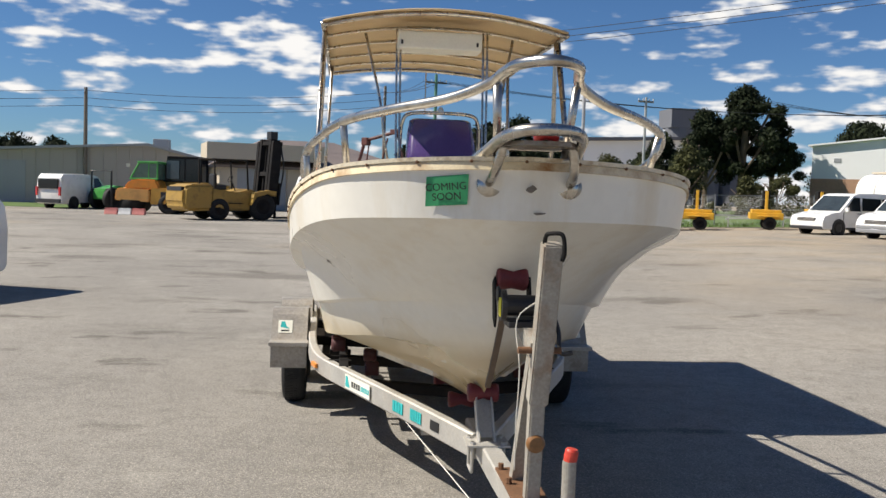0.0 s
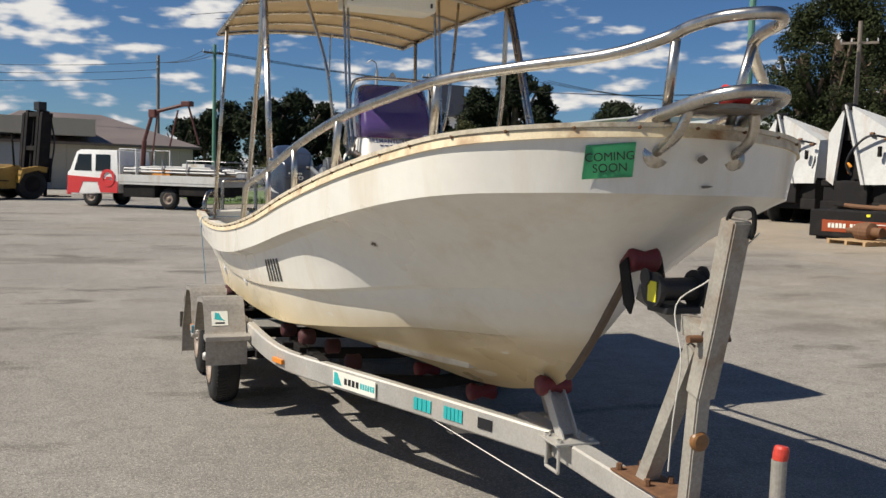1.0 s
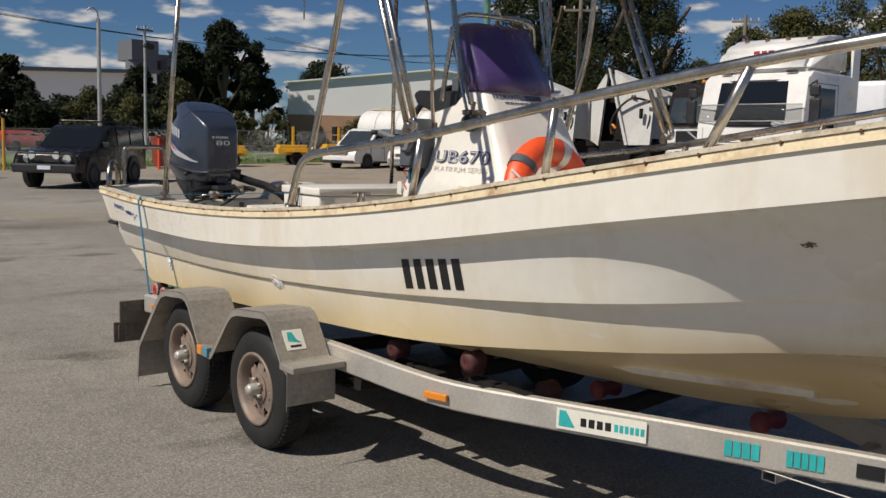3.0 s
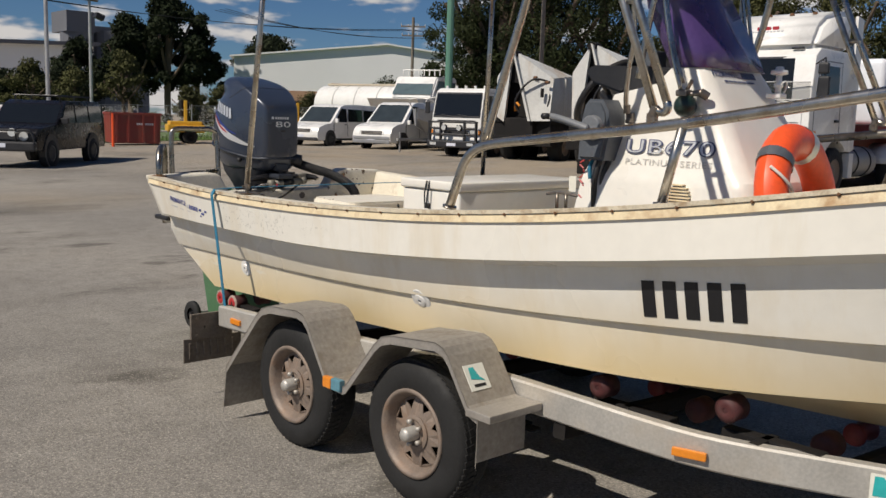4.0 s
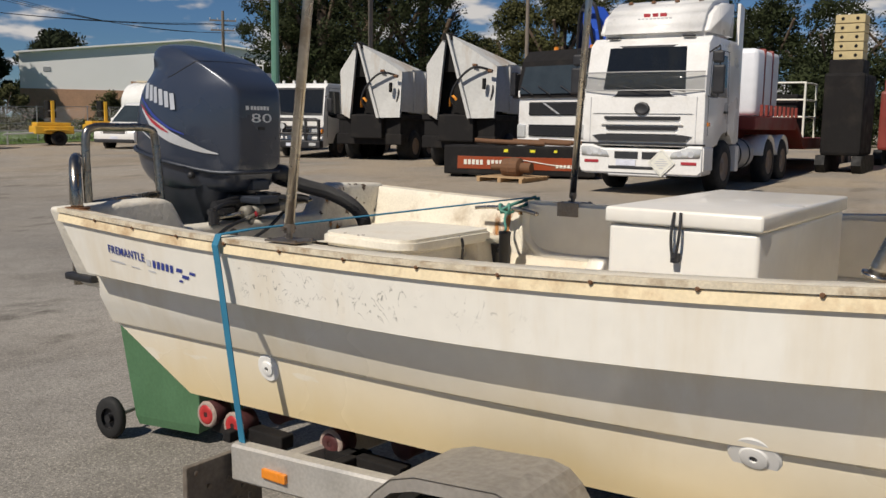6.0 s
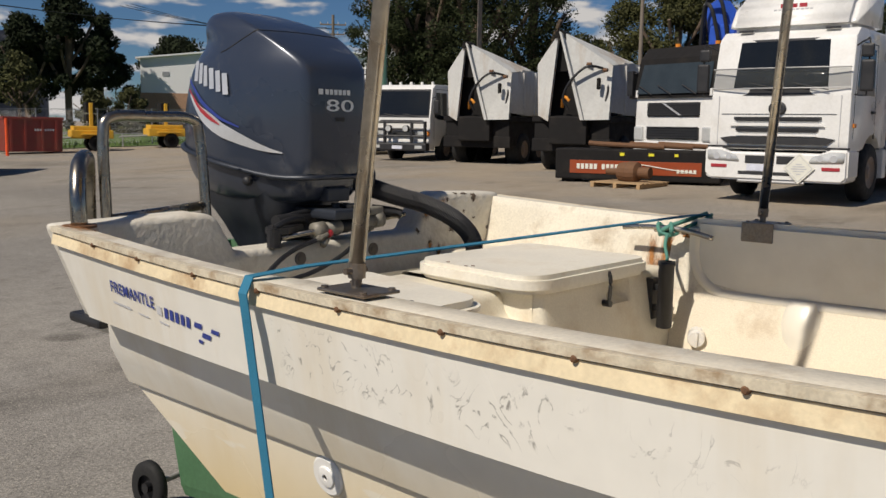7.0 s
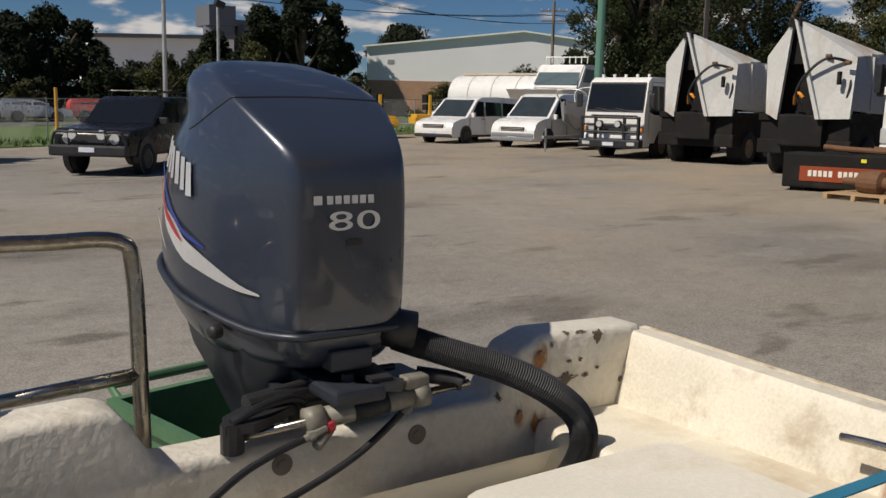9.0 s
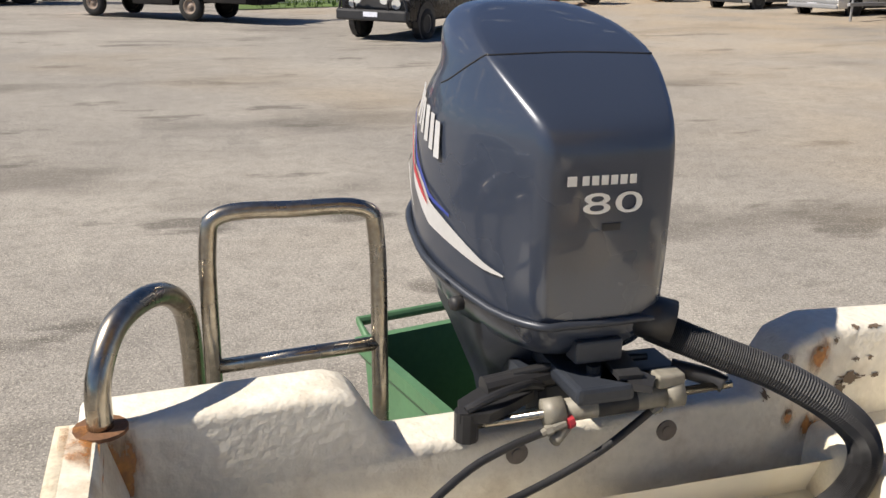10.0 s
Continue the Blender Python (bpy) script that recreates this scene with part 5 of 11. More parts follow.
    for x in (-.30, .25):
        box(bm, (x - .008, 5.444, 2.73), (x + .008, 5.45, 2.76), .002)
    pieces("box_latch", bm, "black", top)
    bm = tubes([(.05, 7.55, 2.80), (.05, 7.55, 2.42)], r=.006)
    part("hanging_chain", bm, "steel", top)


def build_console():
    con = thing("steering_console", "white moulded steering console with purple tinted windscreen", "console")
    # body: lofted from sole to dash
    bm = bmesh.new()
    secs = [(.735, .40, 4.95, 5.86), (1.10, .375, 4.97, 5.84), (1.36, .345, 4.99, 5.80), (1.395, .338, 5.0, 5.79), (1.44, .312, 5.045, 5.78), (1.60, .285, 5.135, 5.74), (1.69, .275, 5.185, 5.715), (1.735, .270, 5.215, 5.70), (1.78, .265, 5.238, 5.49), (1.845, .25, 5.28, 5.43)]
    rows = []
    for z, w, y0, y1 in secs:
        rows.append([Vector((x, y, z)) for x, y in [(-w, y1), (-w, y0 + .08)] + [(-(w - .07) - .07 * math.sin(radians(a)), y0 + .08 - .08 * math.cos(radians(a))) for a in (80, 60, 40, 20, 0)] +
                     [((w - .07) + .07 * math.sin(radians(a)), y0 + .08 - .08 * math.cos(radians(a))) for a in (0, 20, 40, 60, 80)] + [(w, y0 + .08), (w, y1), (-w, y1)]])
    g = grid(bm, rows)
    bm.faces.new(g[-1][:-1])
    bmesh.ops.remove_doubles(bm, verts=bm.verts[:], dist=1e-4)
    bmesh.ops.recalc_face_normals(bm, faces=bm.faces[:])
    body = part("body", bm, "console_white", con, smooth=True)
    body.data.set_sharp_from_angle(angle=radians(28))
    # dash with instruments behind the screen
    bm = bmesh.new()
    slab(bm, [(5.435, 1.765), (5.44, 1.838), (5.50, 1.852), (5.86, 1.868), (5.895, 1.845), (5.86, 1.79), (5.70, 1.745)], -.235, .235, "xz")
    bmesh.ops.bevel(bm, geom=bm.edges[:], offset=.01, segments=2, affect="EDGES", clamp_overlap=True)
    dash = part("dash", bm, "black", con, "black dash with instruments", smooth=True)
    dash.data.set_sharp_from_angle(angle=radians(40))
    bm = boxes(((-.16, 5.60, 1.858), (-.04, 5.655, 1.93)), bevel=.008)
    part("sounder", bm, "control", dash, "dark grey instrument case")
    # windscreen
    bm = bmesh.new()
    rows = []
    for z, w, y, back in ((1.845, .255, 5.27, .16), (1.95, .25, 5.32, .17), (2.10, .24, 5.405, .17), (2.185, .225, 5.45, .15), (2.20, .20, 5.46, .12)):
        rows.append([Vector(p) for p in ((-w, y + back, z), (-w, y + .05, z), (-w + .04, y, z), (0, y - .015, z), (w - .04, y, z), (w, y + .05, z), (w, y + back, z))])
    grid(bm, rows)
    ws = part("windscreen", bm, "purple", con, "purple tinted acrylic windscreen", smooth=True)
    so = ws.modifiers.new("thick", "SOLIDIFY")
    so.thickness = .006
    bm = tubes([(-.30, 5.56, 1.80), (-.292, 5.53, 2.0), (-.28, 5.50, 2.17), (-.22, 5.49, 2.235), (0, 5.485, 2.245), (.22, 5.49, 2.235), (.28, 5.50, 2.17), (.292, 5.53, 2.0), (.30, 5.56, 1.80)], r=.013, n=12)
    part("screen_rail", bm, "steel", con, smooth=True)
    bm = bmesh.new()
    cyl(bm, (0, 5.49, 2.24), (0, 5.49, 2.275), .006)
    tube(bm, [(-.02, 5.49, 2.26), (0, 5.49, 2.285), (.02, 5.49, 2.26)], .006)
    part("rail_eye", bm, "steel", con)
    # dealer print under the screen: the place name, the rest as bars
    m = facing((-.105, 5.264, 1.822), (1, 0, 0), (0, .646, 1))
    letters("FREMANTLE", .030, "navy_decal", con, m @ Matrix.Translation((0, 0, .001)), "dealer_lettering", .002, 1.12, stretch=.90, fat=.0004)
    bars(con, m @ Matrix.Translation((0, 0, .001)), [(.098, 0, .018, .02)], "grey_decal", "dealer_mark")
    bars(con, m @ Matrix.Translation((0, 0, .001)), [(.120 + i * .019, 0, .013, .030) for i in range(6)] + [(-.03 + i * .034, -.034, .026, .007) for i in range(7)], "navy_decal", "dealer_mark")
    # model lettering on the side
    m = facing((-.3035, 5.385, 1.515), (0, -1, .0), (.165, 0, 1))
    letters("UB670", .058, "navy_decal", con, m @ Matrix.Translation((0, 0, .002)), "model_lettering", .002, 1.12, stretch=1.75, fat=.0035)
    letters("UB670", .058, "silver", con, m @ Matrix.Translation((0, 0, .005)), "model_lettering", .002, 1.12, stretch=1.75, fat=-.0008)
    letters("PLATINUM SERIES", .026, "faded_decal", con, m @ Matrix.Translation((0, -.062, -.001)), "series_lettering", .002, 1.1, stretch=1.35)
    for s in (-1, 1):
        bm = bmesh.new()
        for k in range(9):
            half = .062 * math.sqrt(max(.05, 1 - ((k - 4) / 4.6) ** 2))
            box(bm, (s * .354 - .012, 5.30 - half, 1.270 + k * .0125), (s * .354 + .012, 5.30 + half, 1.2765 + k * .0125), .002)
        part("vent_grille", bm, "rub", con, "round cream louvre vent")
    # remote control box
    bm = bmesh.new()
    slab(bm, [(5.76, 1.685), (5.735, 1.712), (5.665, 1.71), (5.632, 1.66), (5.622, 1.58), (5.65, 1.452), (5.785, 1.452), (5.78, 1.60)], -.405, -.285, "xz")
    bmesh.ops.bevel(bm, geom=[e for e in bm.edges if e.verts[0].co.x < -.40 and e.verts[1].co.x < -.40], offset=.014, segments=3, affect="EDGES", clamp_overlap=True)
    rc = part("control_box", bm, "control", con, "dark grey engine control box", smooth=True)
    rc.data.set_sharp_from_angle(angle=radians(35))
    bm = bmesh.new()
    lathe(bm, [(.0, -.028), (.046, -.028), (.052, -.022), (.054, .0), (.054, .006)], 28, Matrix.Translation((-.405, 5.70, 1.59)))
    part("boss", bm, "control_pale", rc, "lighter grey round boss", smooth=True).data.set_sharp_from_angle(angle=radians(35))
    bm = bmesh.new()
    sweep(bm, smooth_path([Vector(p) for p in ((-.44, 5.70, 1.585), (-.446, 5.77, 1.604), (-.45, 5.84, 1.622), (-.45, 5.905, 1.634))], 4), [(-.010, -.016), (.010, -.016), (.010, .016), (-.010, .016)])
    bmesh.ops.recalc_face_normals(bm, faces=bm.faces[:])
    bmesh.ops.bevel(bm, geom=bm.edges[:], offset=.005, segments=2, affect="EDGES", clamp_overlap=True)
    lever = part("throttle_lever", bm, "control_pale", rc, "pale grey throttle lever", smooth=True)
    bm = bmesh.new()
    cyl(bm, (-.485, 5.915, 1.634), (-.42, 5.915, 1.634), .014, 14)
    part("grip", bm, "black", lever, smooth=True)
    bm = tubes([(-.325, 5.665, 1.46), (-.335, 5.69, 1.38), (-.33, 5.70, 1.26), (-.33, 5.70, 1.10)], [(-.345, 5.70, 1.46), (-.36, 5.715, 1.36), (-.345, 5.72, 1.22), (-.34, 5.72, 1.08)], r=.013, n=10)
    part("control_cable", bm, "black", rc, "black control cables", smooth=True)
    bm = tubes([(-.35, 5.735, 1.46), (-.362, 5.742, 1.42), (-.358, 5.74, 1.37)], r=.009, n=8)
    part("wire_sleeve", bm, "strap", rc, "blue wire sleeve", smooth=True)
    # wheel
    bm = bmesh.new()
    c, ax = Vector((.0, 5.93, 1.74)), Vector((0, .8, .6)).normalized()
    s1 = Vector((1, 0, 0))
    s2 = ax.cross(s1)
    tube(bm, [c + (s1 * math.cos(a) + s2 * math.sin(a)) * .19 for a in [6.2832 * i / 20 for i in range(20)]], .017, 10, 2, True)
    for a in (1.57, 3.67, 5.76):
        cyl(bm, c, c + (s1 * math.cos(a) + s2 * math.sin(a)) * .185, .012, 8)
    cyl(bm, c - ax * .16, c + ax * .03, .04, 14)
    part("steering_wheel", bm, "black", con, "black steering wheel", smooth=True)
    # clips and hook on the side, GPS mushroom
    bm = bmesh.new()
    box(bm, (.105, 5.135, 1.735), (.165, 5.20, 1.755), .004)
    cyl(bm, (.135, 5.16, 1.75), (.135, 5.16, 1.835), .013, 12)
    cyl(bm, (.135, 5.16, 1.78), (.135, 5.16, 1.80), .019, 12)
    tube(bm, [(.135 + .026 * math.cos(a), 5.14 - .01 * math.sin(a), 1.775 + .03 * math.sin(a)) for a in [6.2832 * i / 12 for i in range(12)]], .004, 6, 2, True)
    lathe(bm, [(.0, .036), (.016, .034), (.018, .022), (.034, .018), (.036, .004), (.026, 0), (.0, 0)], 18, Matrix.Translation((.135, 5.16, 1.832)), "z")
    part("aerial_mount", bm, "white", con, "white mushroom aerial on a bracket", smooth=True)
    bm = bmesh.new()
    lathe(bm, [(.046 * math.sin(radians(a)), -.046 * math.cos(radians(a))) for a in range(0, 181, 15)], 20, Matrix.Translation((-.318, 5.312, 1.688)), "z")
    lamp = part("deck_lamp", bm, "lamp_green", con, "dark green ball float clamped to the poles", smooth=True)
    bm = bmesh.new()
    box(bm, (-.345, 5.295, 1.725), (-.295, 5.345, 1.752), .006)
    cyl(bm, (-.32, 5.285, 1.735), (-.31, 5.245, 1.742), .012, 10)
    cyl(bm, (-.312, 5.25, 1.742), (-.29, 5.23, 1.725), .018, 12)
    cyl(bm, (-.30, 5.32, 1.752), (-.298, 5.30, 1.79), .008, 8)
    part("pole_clamp", bm, "tarnish", lamp, "brown tarnished clamp")
    bm = bmesh.new()
    for k in range(14):
        a = k * 2.1
        cyl(bm, (-.345 + .012 * math.cos(a), 5.795 + .012 * math.sin(a), 1.45 - k * .022), (-.345 + .012 * math.cos(a + 2), 5.795 + .012 * math.sin(a + 2), 1.435 - k * .022), .004, 6)
    part("coiled_lanyard", bm, "roller_red", con, "red coiled kill-switch lanyard")
    bm = boxes(((-.352, 5.822, 1.305), (-.350, 5.862, 1.375)))
    part("paper_tag", bm, "cream_card", con, "white paper tag")
    return con


def build_chest():
    ch = thing("storage_chest", "white fibreglass storage chest with lid and black latch", "chest")
    bm = bmesh.new()
    box(bm, (-.512, 6.398, .737), (.42, 6.818, 1.262), .012)
    part("body", bm, "console_white", ch, smooth=True)
    bm = bmesh.new()
    box(bm, (-.522, 6.388, 1.264), (.432, 6.828, 1.310), .009)
    part("lid", bm, "console_white", ch, smooth=True)
    bm = bmesh.new()
    x, y, z = -.523, 6.615, 1.275
    tube(bm, [(x, y - .009, z + .03), (x - .012, y - .011, z - .03), (x - .014, y - .005, z - .085), (x - .014, y + .005, z - .085), (x - .012, y + .011, z - .03), (x, y + .009, z + .03)], .0042)
    box(bm, (x - .016, y - .010, z - .105), (x + .012, y + .010, z - .08), .004)
    part("latch", bm, "black", ch, "black rubber draw latch")


def build_lifebuoy():
    lb = thing("lifebuoy", "orange lifebuoy with silver tape leaning on the console", "lifebuoy", Matrix.Translation((-.165, 4.885, 1.315)) @ Matrix.Rotation(radians(-10), 4, "X") @ Matrix.Rotation(radians(6), 4, "Z"))
    R, r = .25, .069
    bm = bmesh.new()
    lathe(bm, [(R + r * math.cos(a), r * math.sin(a) * .9) for a in [6.2832 * i / 14 for i in range(15)]], 36, Matrix.Rotation(radians(90), 4, "Z"))
    part("ring", bm, "orange", lb, smooth=True)
    for a0 in (64, 244, 304):
        bm = bmesh.new()
        rows = [[Vector(((R + (r + .003) * math.cos(b)) * math.cos(a), (r + .003) * math.sin(b) * .9, (R + (r + .003) * math.cos(b)) * math.sin(a))) for b in [6.2832 * i / 14 for i in range(15)]] for a in [radians(a0 + k * 4) for k in range(4)]]
        grid(bm, rows)
        part("tape_band", bm, "tape", lb, smooth=True)
    bm = bmesh.new()
    rows = [[Vector(((R + (r + .005) * math.cos(b)) * math.cos(a), (r + .005) * math.sin(b) * .9, (R + (r + .005) * math.cos(b)) * math.sin(a))) for b in [6.2832 * i / 14 for i in range(15)]] for a in [radians(134 + k * 4) for k in range(3)]]
    grid(bm, rows)
    part("strap_band", bm, "control", lb, smooth=True)
    bm = bmesh.new()
    tube(bm, [((R + r * math.cos(b) * 1.12) * math.cos(radians(152 + 6 * i)), r * math.sin(b) * 1.05, (R + r * math.cos(b) * 1.12) * math.sin(radians(152 + 6 * i))) for i, b in enumerate((-.3, -.9, -1.5, -2.2, -2.9))], .006)
    part("grab_line", bm, "cord", lb, smooth=True)


build_canopy()
build_console()
build_chest()
build_lifebuoy()


def build_strap():
    st = thing("ratchet_strap", "blue webbing tie-down strap across the stern", "strap")
    bm = bmesh.new()
    p = [Vector(v) for v in ((-.955, 7.84, .50), (-1.003, 7.89, 1.10), (-1.004, 7.90, 1.15), (-.985, 7.905, 1.180), (-.85, 7.906, 1.186), (.86, 7.885, 1.192), (.945, 7.884, 1.188), (.975, 7.884, 1.165))]
    rows = []
    for i, q in enumerate(p):
        rows.append([q + Vector((0, -.0135, 0)), q + Vector((0, .0135, 0))])
    grid(bm, rows)
    o = part("webbing", bm, "strap", st)
    so = o.modifiers.new("thick", "SOLIDIFY")
    so.thickness = .003
    bm = bmesh.new()
    tube(bm, [(.955, 7.892, 1.192), (.88, 7.902, 1.180), (.805, 7.935, 1.160), (.780, 7.965, 1.140), (.800, 7.985, 1.122), (.815, 7.965, 1.135), (.800, 7.945, 1.162), (.778, 7.930, 1.142), (.800, 7.945, 1.124), (.812, 7.975, 1.140), (.795, 7.990, 1.160), (.778, 7.975, 1.135), (.790, 7.945, 1.122)], .0075)
    tube(bm, [(.962, 7.876, 1.188), (.90, 7.880, 1.170), (.83, 7.905, 1.150), (.795, 7.925, 1.128), (.790, 7.955, 1.120)], .0065)
    tube(bm, [(.785, 7.95, 1.125), (.765, 7.945, 1.09), (.735, 7.92, 1.06), (.69, 7.895, 1.055)], .006)
    part("rope_end", bm, "rope", st, "green rope tied to the cleat", smooth=True)
    bm = bmesh.new()
    tube(bm, [(-.955, 7.84, .52), (-.965, 7.84, .47), (-.955, 7.835, .44)], .008)
    part("hook", bm, "steel", st)


build_strap()


def build_rust():
    """Rust bled from the fittings, laid on the gelcoat, and chips where a transducer and old plates were taken off."""
    verts, polys = [], []
    for o in boat.children:
        if o.type == "MESH" and o.name.split(".")[0] in ("hull", "transom", "motor_well", "side_moulding", "gunwale", "gunwale_lip", "aft_bench"):
            k = len(verts)
            verts += [o.matrix_basis @ v.co for v in o.data.vertices]
            polys += [[k + i for i in f.vertices] for f in o.data.polygons]
    tree_ = bvhtree.BVHTree.FromPolygons(verts, polys)

    def patch(name, at, nrm, up, w, h, mt, label, ragged=0.0, lift=.003):
        at, nrm, up = Vector(at), Vector(nrm).normalized(), Vector(up)
        side = up.cross(nrm).normalized()
        up = nrm.cross(side).normalized()
        bm = bmesh.new()
        uv = bm.loops.layers.uv.new("UVMap")
        n, vs = 8, {}
        for i in range(n + 1):
            for j in range(n + 1):
                u, v = i / n - .5, j / n - .5
                if ragged:
                    k = math.hypot(u, v)
                    u, v = u * (1 + random.uniform(-ragged, ragged)), v * (1 + random.uniform(-ragged, ragged))
                hit, hn, _, _ = tree_.ray_cast(at + side * u * w + up * v * h + nrm * .06, -nrm, .12)
                if hit is not None:
                    vs[i, j] = bm.verts.new(hit + nrm * lift)
        for i in range(n):
            for j in range(n):
                if ragged and math.hypot(i + .5 - n / 2, j + .5 - n / 2) > n * random.uniform(.22, .5):
                    continue
                q = [(i, j), (i + 1, j), (i + 1, j + 1), (i, j + 1)]
                if all(c in vs for c in q):
                    f = bm.faces.new([vs[c] for c in q])
                    for lp, c in zip(f.loops, q):
                        lp[uv].uv = (c[0] / n, c[1] / n)
        if len(bm.faces) < 3:
            bm.free()
            return
        part(name, bm, mt, boat, label, smooth=True)

    rust = "orange rust bled into the gelcoat"
    for at, nrm, w, h in (((.84, 7.995, 1.05), (-1, 0, 0), .11, .30), ((.84, 7.925, 1.08), (-1, 0, 0), .07, .20), ((.84, 8.05, 1.03), (-1, 0, 0), .06, .22), ((.565, 8.80, 1.17), (0, -1, 0), .07, .10),
                          ((.476, 8.80, 1.165), (0, -1, 0), .06, .09), ((.56, 8.80, 1.00), (0, -1, 0), .09, .09), ((.505, 8.80, 1.03), (0, -1, 0), .06, .08), ((-.86, 8.79, 1.11), (0, -1, .1), .11, .22)):
        patch("rust_stain", at, nrm, (0, 0, 1), w, h, "rust_bleed", rust)
    for at, w, h in (((-.885, 8.77, 1.20), .17, .15), ((-.86, 8.71, 1.20), .16, .16)):
        patch("rust_stain", at, (0, 0, 1), (0, 1, 0), w, h, "rust_bleed", rust)
    patch("gelcoat_chip", (-.727, 3.262, 1.319), (-.8, -.5, -.3), (0, 0, 1), .045, .035, "bark", "brown chip in the gelcoat", .2, .0025)
    random.seed(71)
    for x, z, w, h in ((.651, 1.105, .06, .025), (.63, 1.085, .03, .03), (.76, 1.205, .035, .035), (.705, 1.222, .045, .014), (.66, 1.225, .03, .012), (.72, 1.105, .02, .012), (.76, 1.12, .018, .01), (.60, 1.20, .012, .02), (.56, 1.002, .032, .018), (.66, 1.15, .02, .01), (.44, 1.09, .015, .02), (.70, 1.15, .012, .012)):
        patch("gelcoat_chip", (x, 8.80, z), (0, -1, 0), (0, 0, 1), w * 1.3, h * 1.3, "bark", "brown chip in the gelcoat", .25, .0025)


build_rust()

# ---- outboard, trailer, bin ----
def build_motor():
    mo = thing("outboard_motor", "dark blue-grey four-stroke outboard motor on the transom", "outboard motor")
    cx = .027
    # height, front, back, half breadth of the front face, greatest half breadth
    secs = [(1.205, 8.86, 9.36, .085, .165), (1.235, 8.815, 9.44, .112, .195), (1.285, 8.79, 9.49, .124, .228), (1.36, 8.785, 9.512, .127, .250), (1.45, 8.783, 9.515, .128, .257), (1.54, 8.782, 9.505, .128, .254),
            (1.62, 8.782, 9.487, .127, .245), (1.675, 8.788, 9.465, .126, .235), (1.715, 8.845, 9.445, .146, .226), (1.755, 8.915, 9.42, .166, .214), (1.793, 8.985, 9.395, .180, .204),
            (1.83, 9.08, 9.38, .172, .186), (1.862, 9.185, 9.365, .142, .152), (1.882, 9.25, 9.34, .085, .095)]

    def section(z, yf, yb, wf, w):
        L = yb - yf
        half = [(0, yf - .006), (wf * .6, yf - .003), (wf, yf + .004), (wf + (w - wf) * .55, yf + L * .16), (w, yf + L * .42), (w * .985, yf + L * .60), (w * .88, yf + L * .80), (w * .62, yf + L * .94), (w * .25, yb), (0, yb + .004)]
        # hollow of the air intake under the rear of the top
        hol = max(0.0, 1 - abs(z - 1.755) / .062)
        half = [(x * (1 - .16 * hol * max(0.0, 1 - abs((y - yf) / L - .80) / .32)), y - .03 * hol * max(0.0, ((y - yf) / L - .7) / .3)) for x, y in half]
        ring = [(x, y) for x, y in half] + [(-x, y) for x, y in half[-2:0:-1]]
        return [Vector((cx + x, y, z)) for x, y in ring]

    rings = [section(*s) for s in secs]
    bm = bmesh.new()
    g = grid(bm, [r + [r[0]] for r in rings])
    bmesh.ops.remove_doubles(bm, verts=bm.verts[:], dist=1e-4)
    bmesh.ops.holes_fill(bm, edges=[e for e in bm.edges if e.is_boundary], sides=0)
    bmesh.ops.recalc_face_normals(bm, faces=bm.faces[:])
    cr = bm.edges.layers.float.new("crease_edge")
    for e in bm.edges:
        a, b = e.verts[0].co, e.verts[1].co
        r = [abs(abs(v.co.x - cx) - wf) < 2e-3 and abs(v.co.y - yf - .004) < 2e-3 for v in e.verts for z, yf, yb, wf, w in secs if abs(v.co.z - z) < 1e-4]
        if len(r) == 2 and all(r) and abs(a.z - b.z) > .005 and min(a.z, b.z) > 1.28 and max(a.z, b.z) < 1.87:
            e[cr] = .88
    cowl = part("cowl", bm, "cowl", mo, smooth=True)
    sd = cowl.modifiers.new("round", "SUBSURF")
    sd.levels = sd.render_levels = 2
    # seam of the cowl's top and lower trim ring
    bm = bmesh.new()
    seam = [(-.226, 9.14, 1.722), (-.221, 9.10, 1.735), (-.205, 9.03, 1.772), (-.186, 8.988, 1.797), (-.13, 8.982, 1.799), (0, 8.985, 1.800)]
    line = smooth_path([Vector((cx + x, y, z)) for x, y, z in seam] + [Vector((cx - x, y, z)) for x, y, z in reversed(seam[:-1])], 4)
    rounded = cowl.evaluated_get(bpy.context.evaluated_depsgraph_get()).data
    skin = bvhtree.BVHTree.FromPolygons([v.co for v in rounded.vertices], [list(f.vertices) for f in rounded.polygons])
    tube(bm, [skin.find_nearest(Vector(p))[0] for p in line], .0022, 6, 1)
    part("top_seam", bm, "black", mo)

    def around(z_at, shrink=1.0):
        ring = []
        for k in range(18):
            z = 1.32
            for _ in range(4):
                for a, b in zip(secs, secs[1:]):
                    if a[0] <= z <= b[0]:
                        f = (z - a[0]) / (b[0] - a[0])
                        p = section(*[u + (v - u) * f for u, v in zip(a, b)])[k]
                z = z_at(p.y)
            ring.append(Vector((cx + (p.x - cx) * shrink, p.y, z)))
        return ring

    bm = bmesh.new()
    tube(bm, around(lambda y: 1.305 + max(0, y - 8.9) * .17, 1.0), .009, 8, 3, True)
    part("lower_trim", bm, "motor_grey", mo, smooth=True)
    bm = bmesh.new()
    lathe(bm, [(.0, .004), (.012, .004), (.016, -.004), (.016, -.02)], 14, Matrix.Translation((-.205, 8.99, 1.288)) @ Matrix.Rotation(radians(195), 4, "Z"))
    part("flush_plug", bm, "black", mo, smooth=True)
    bm = bmesh.new()
    box(bm, (cx - .05, 8.782, 1.222), (cx + .05, 8.83, 1.268), .006)
    part("cowl_latch", bm, "motor_grey", mo)
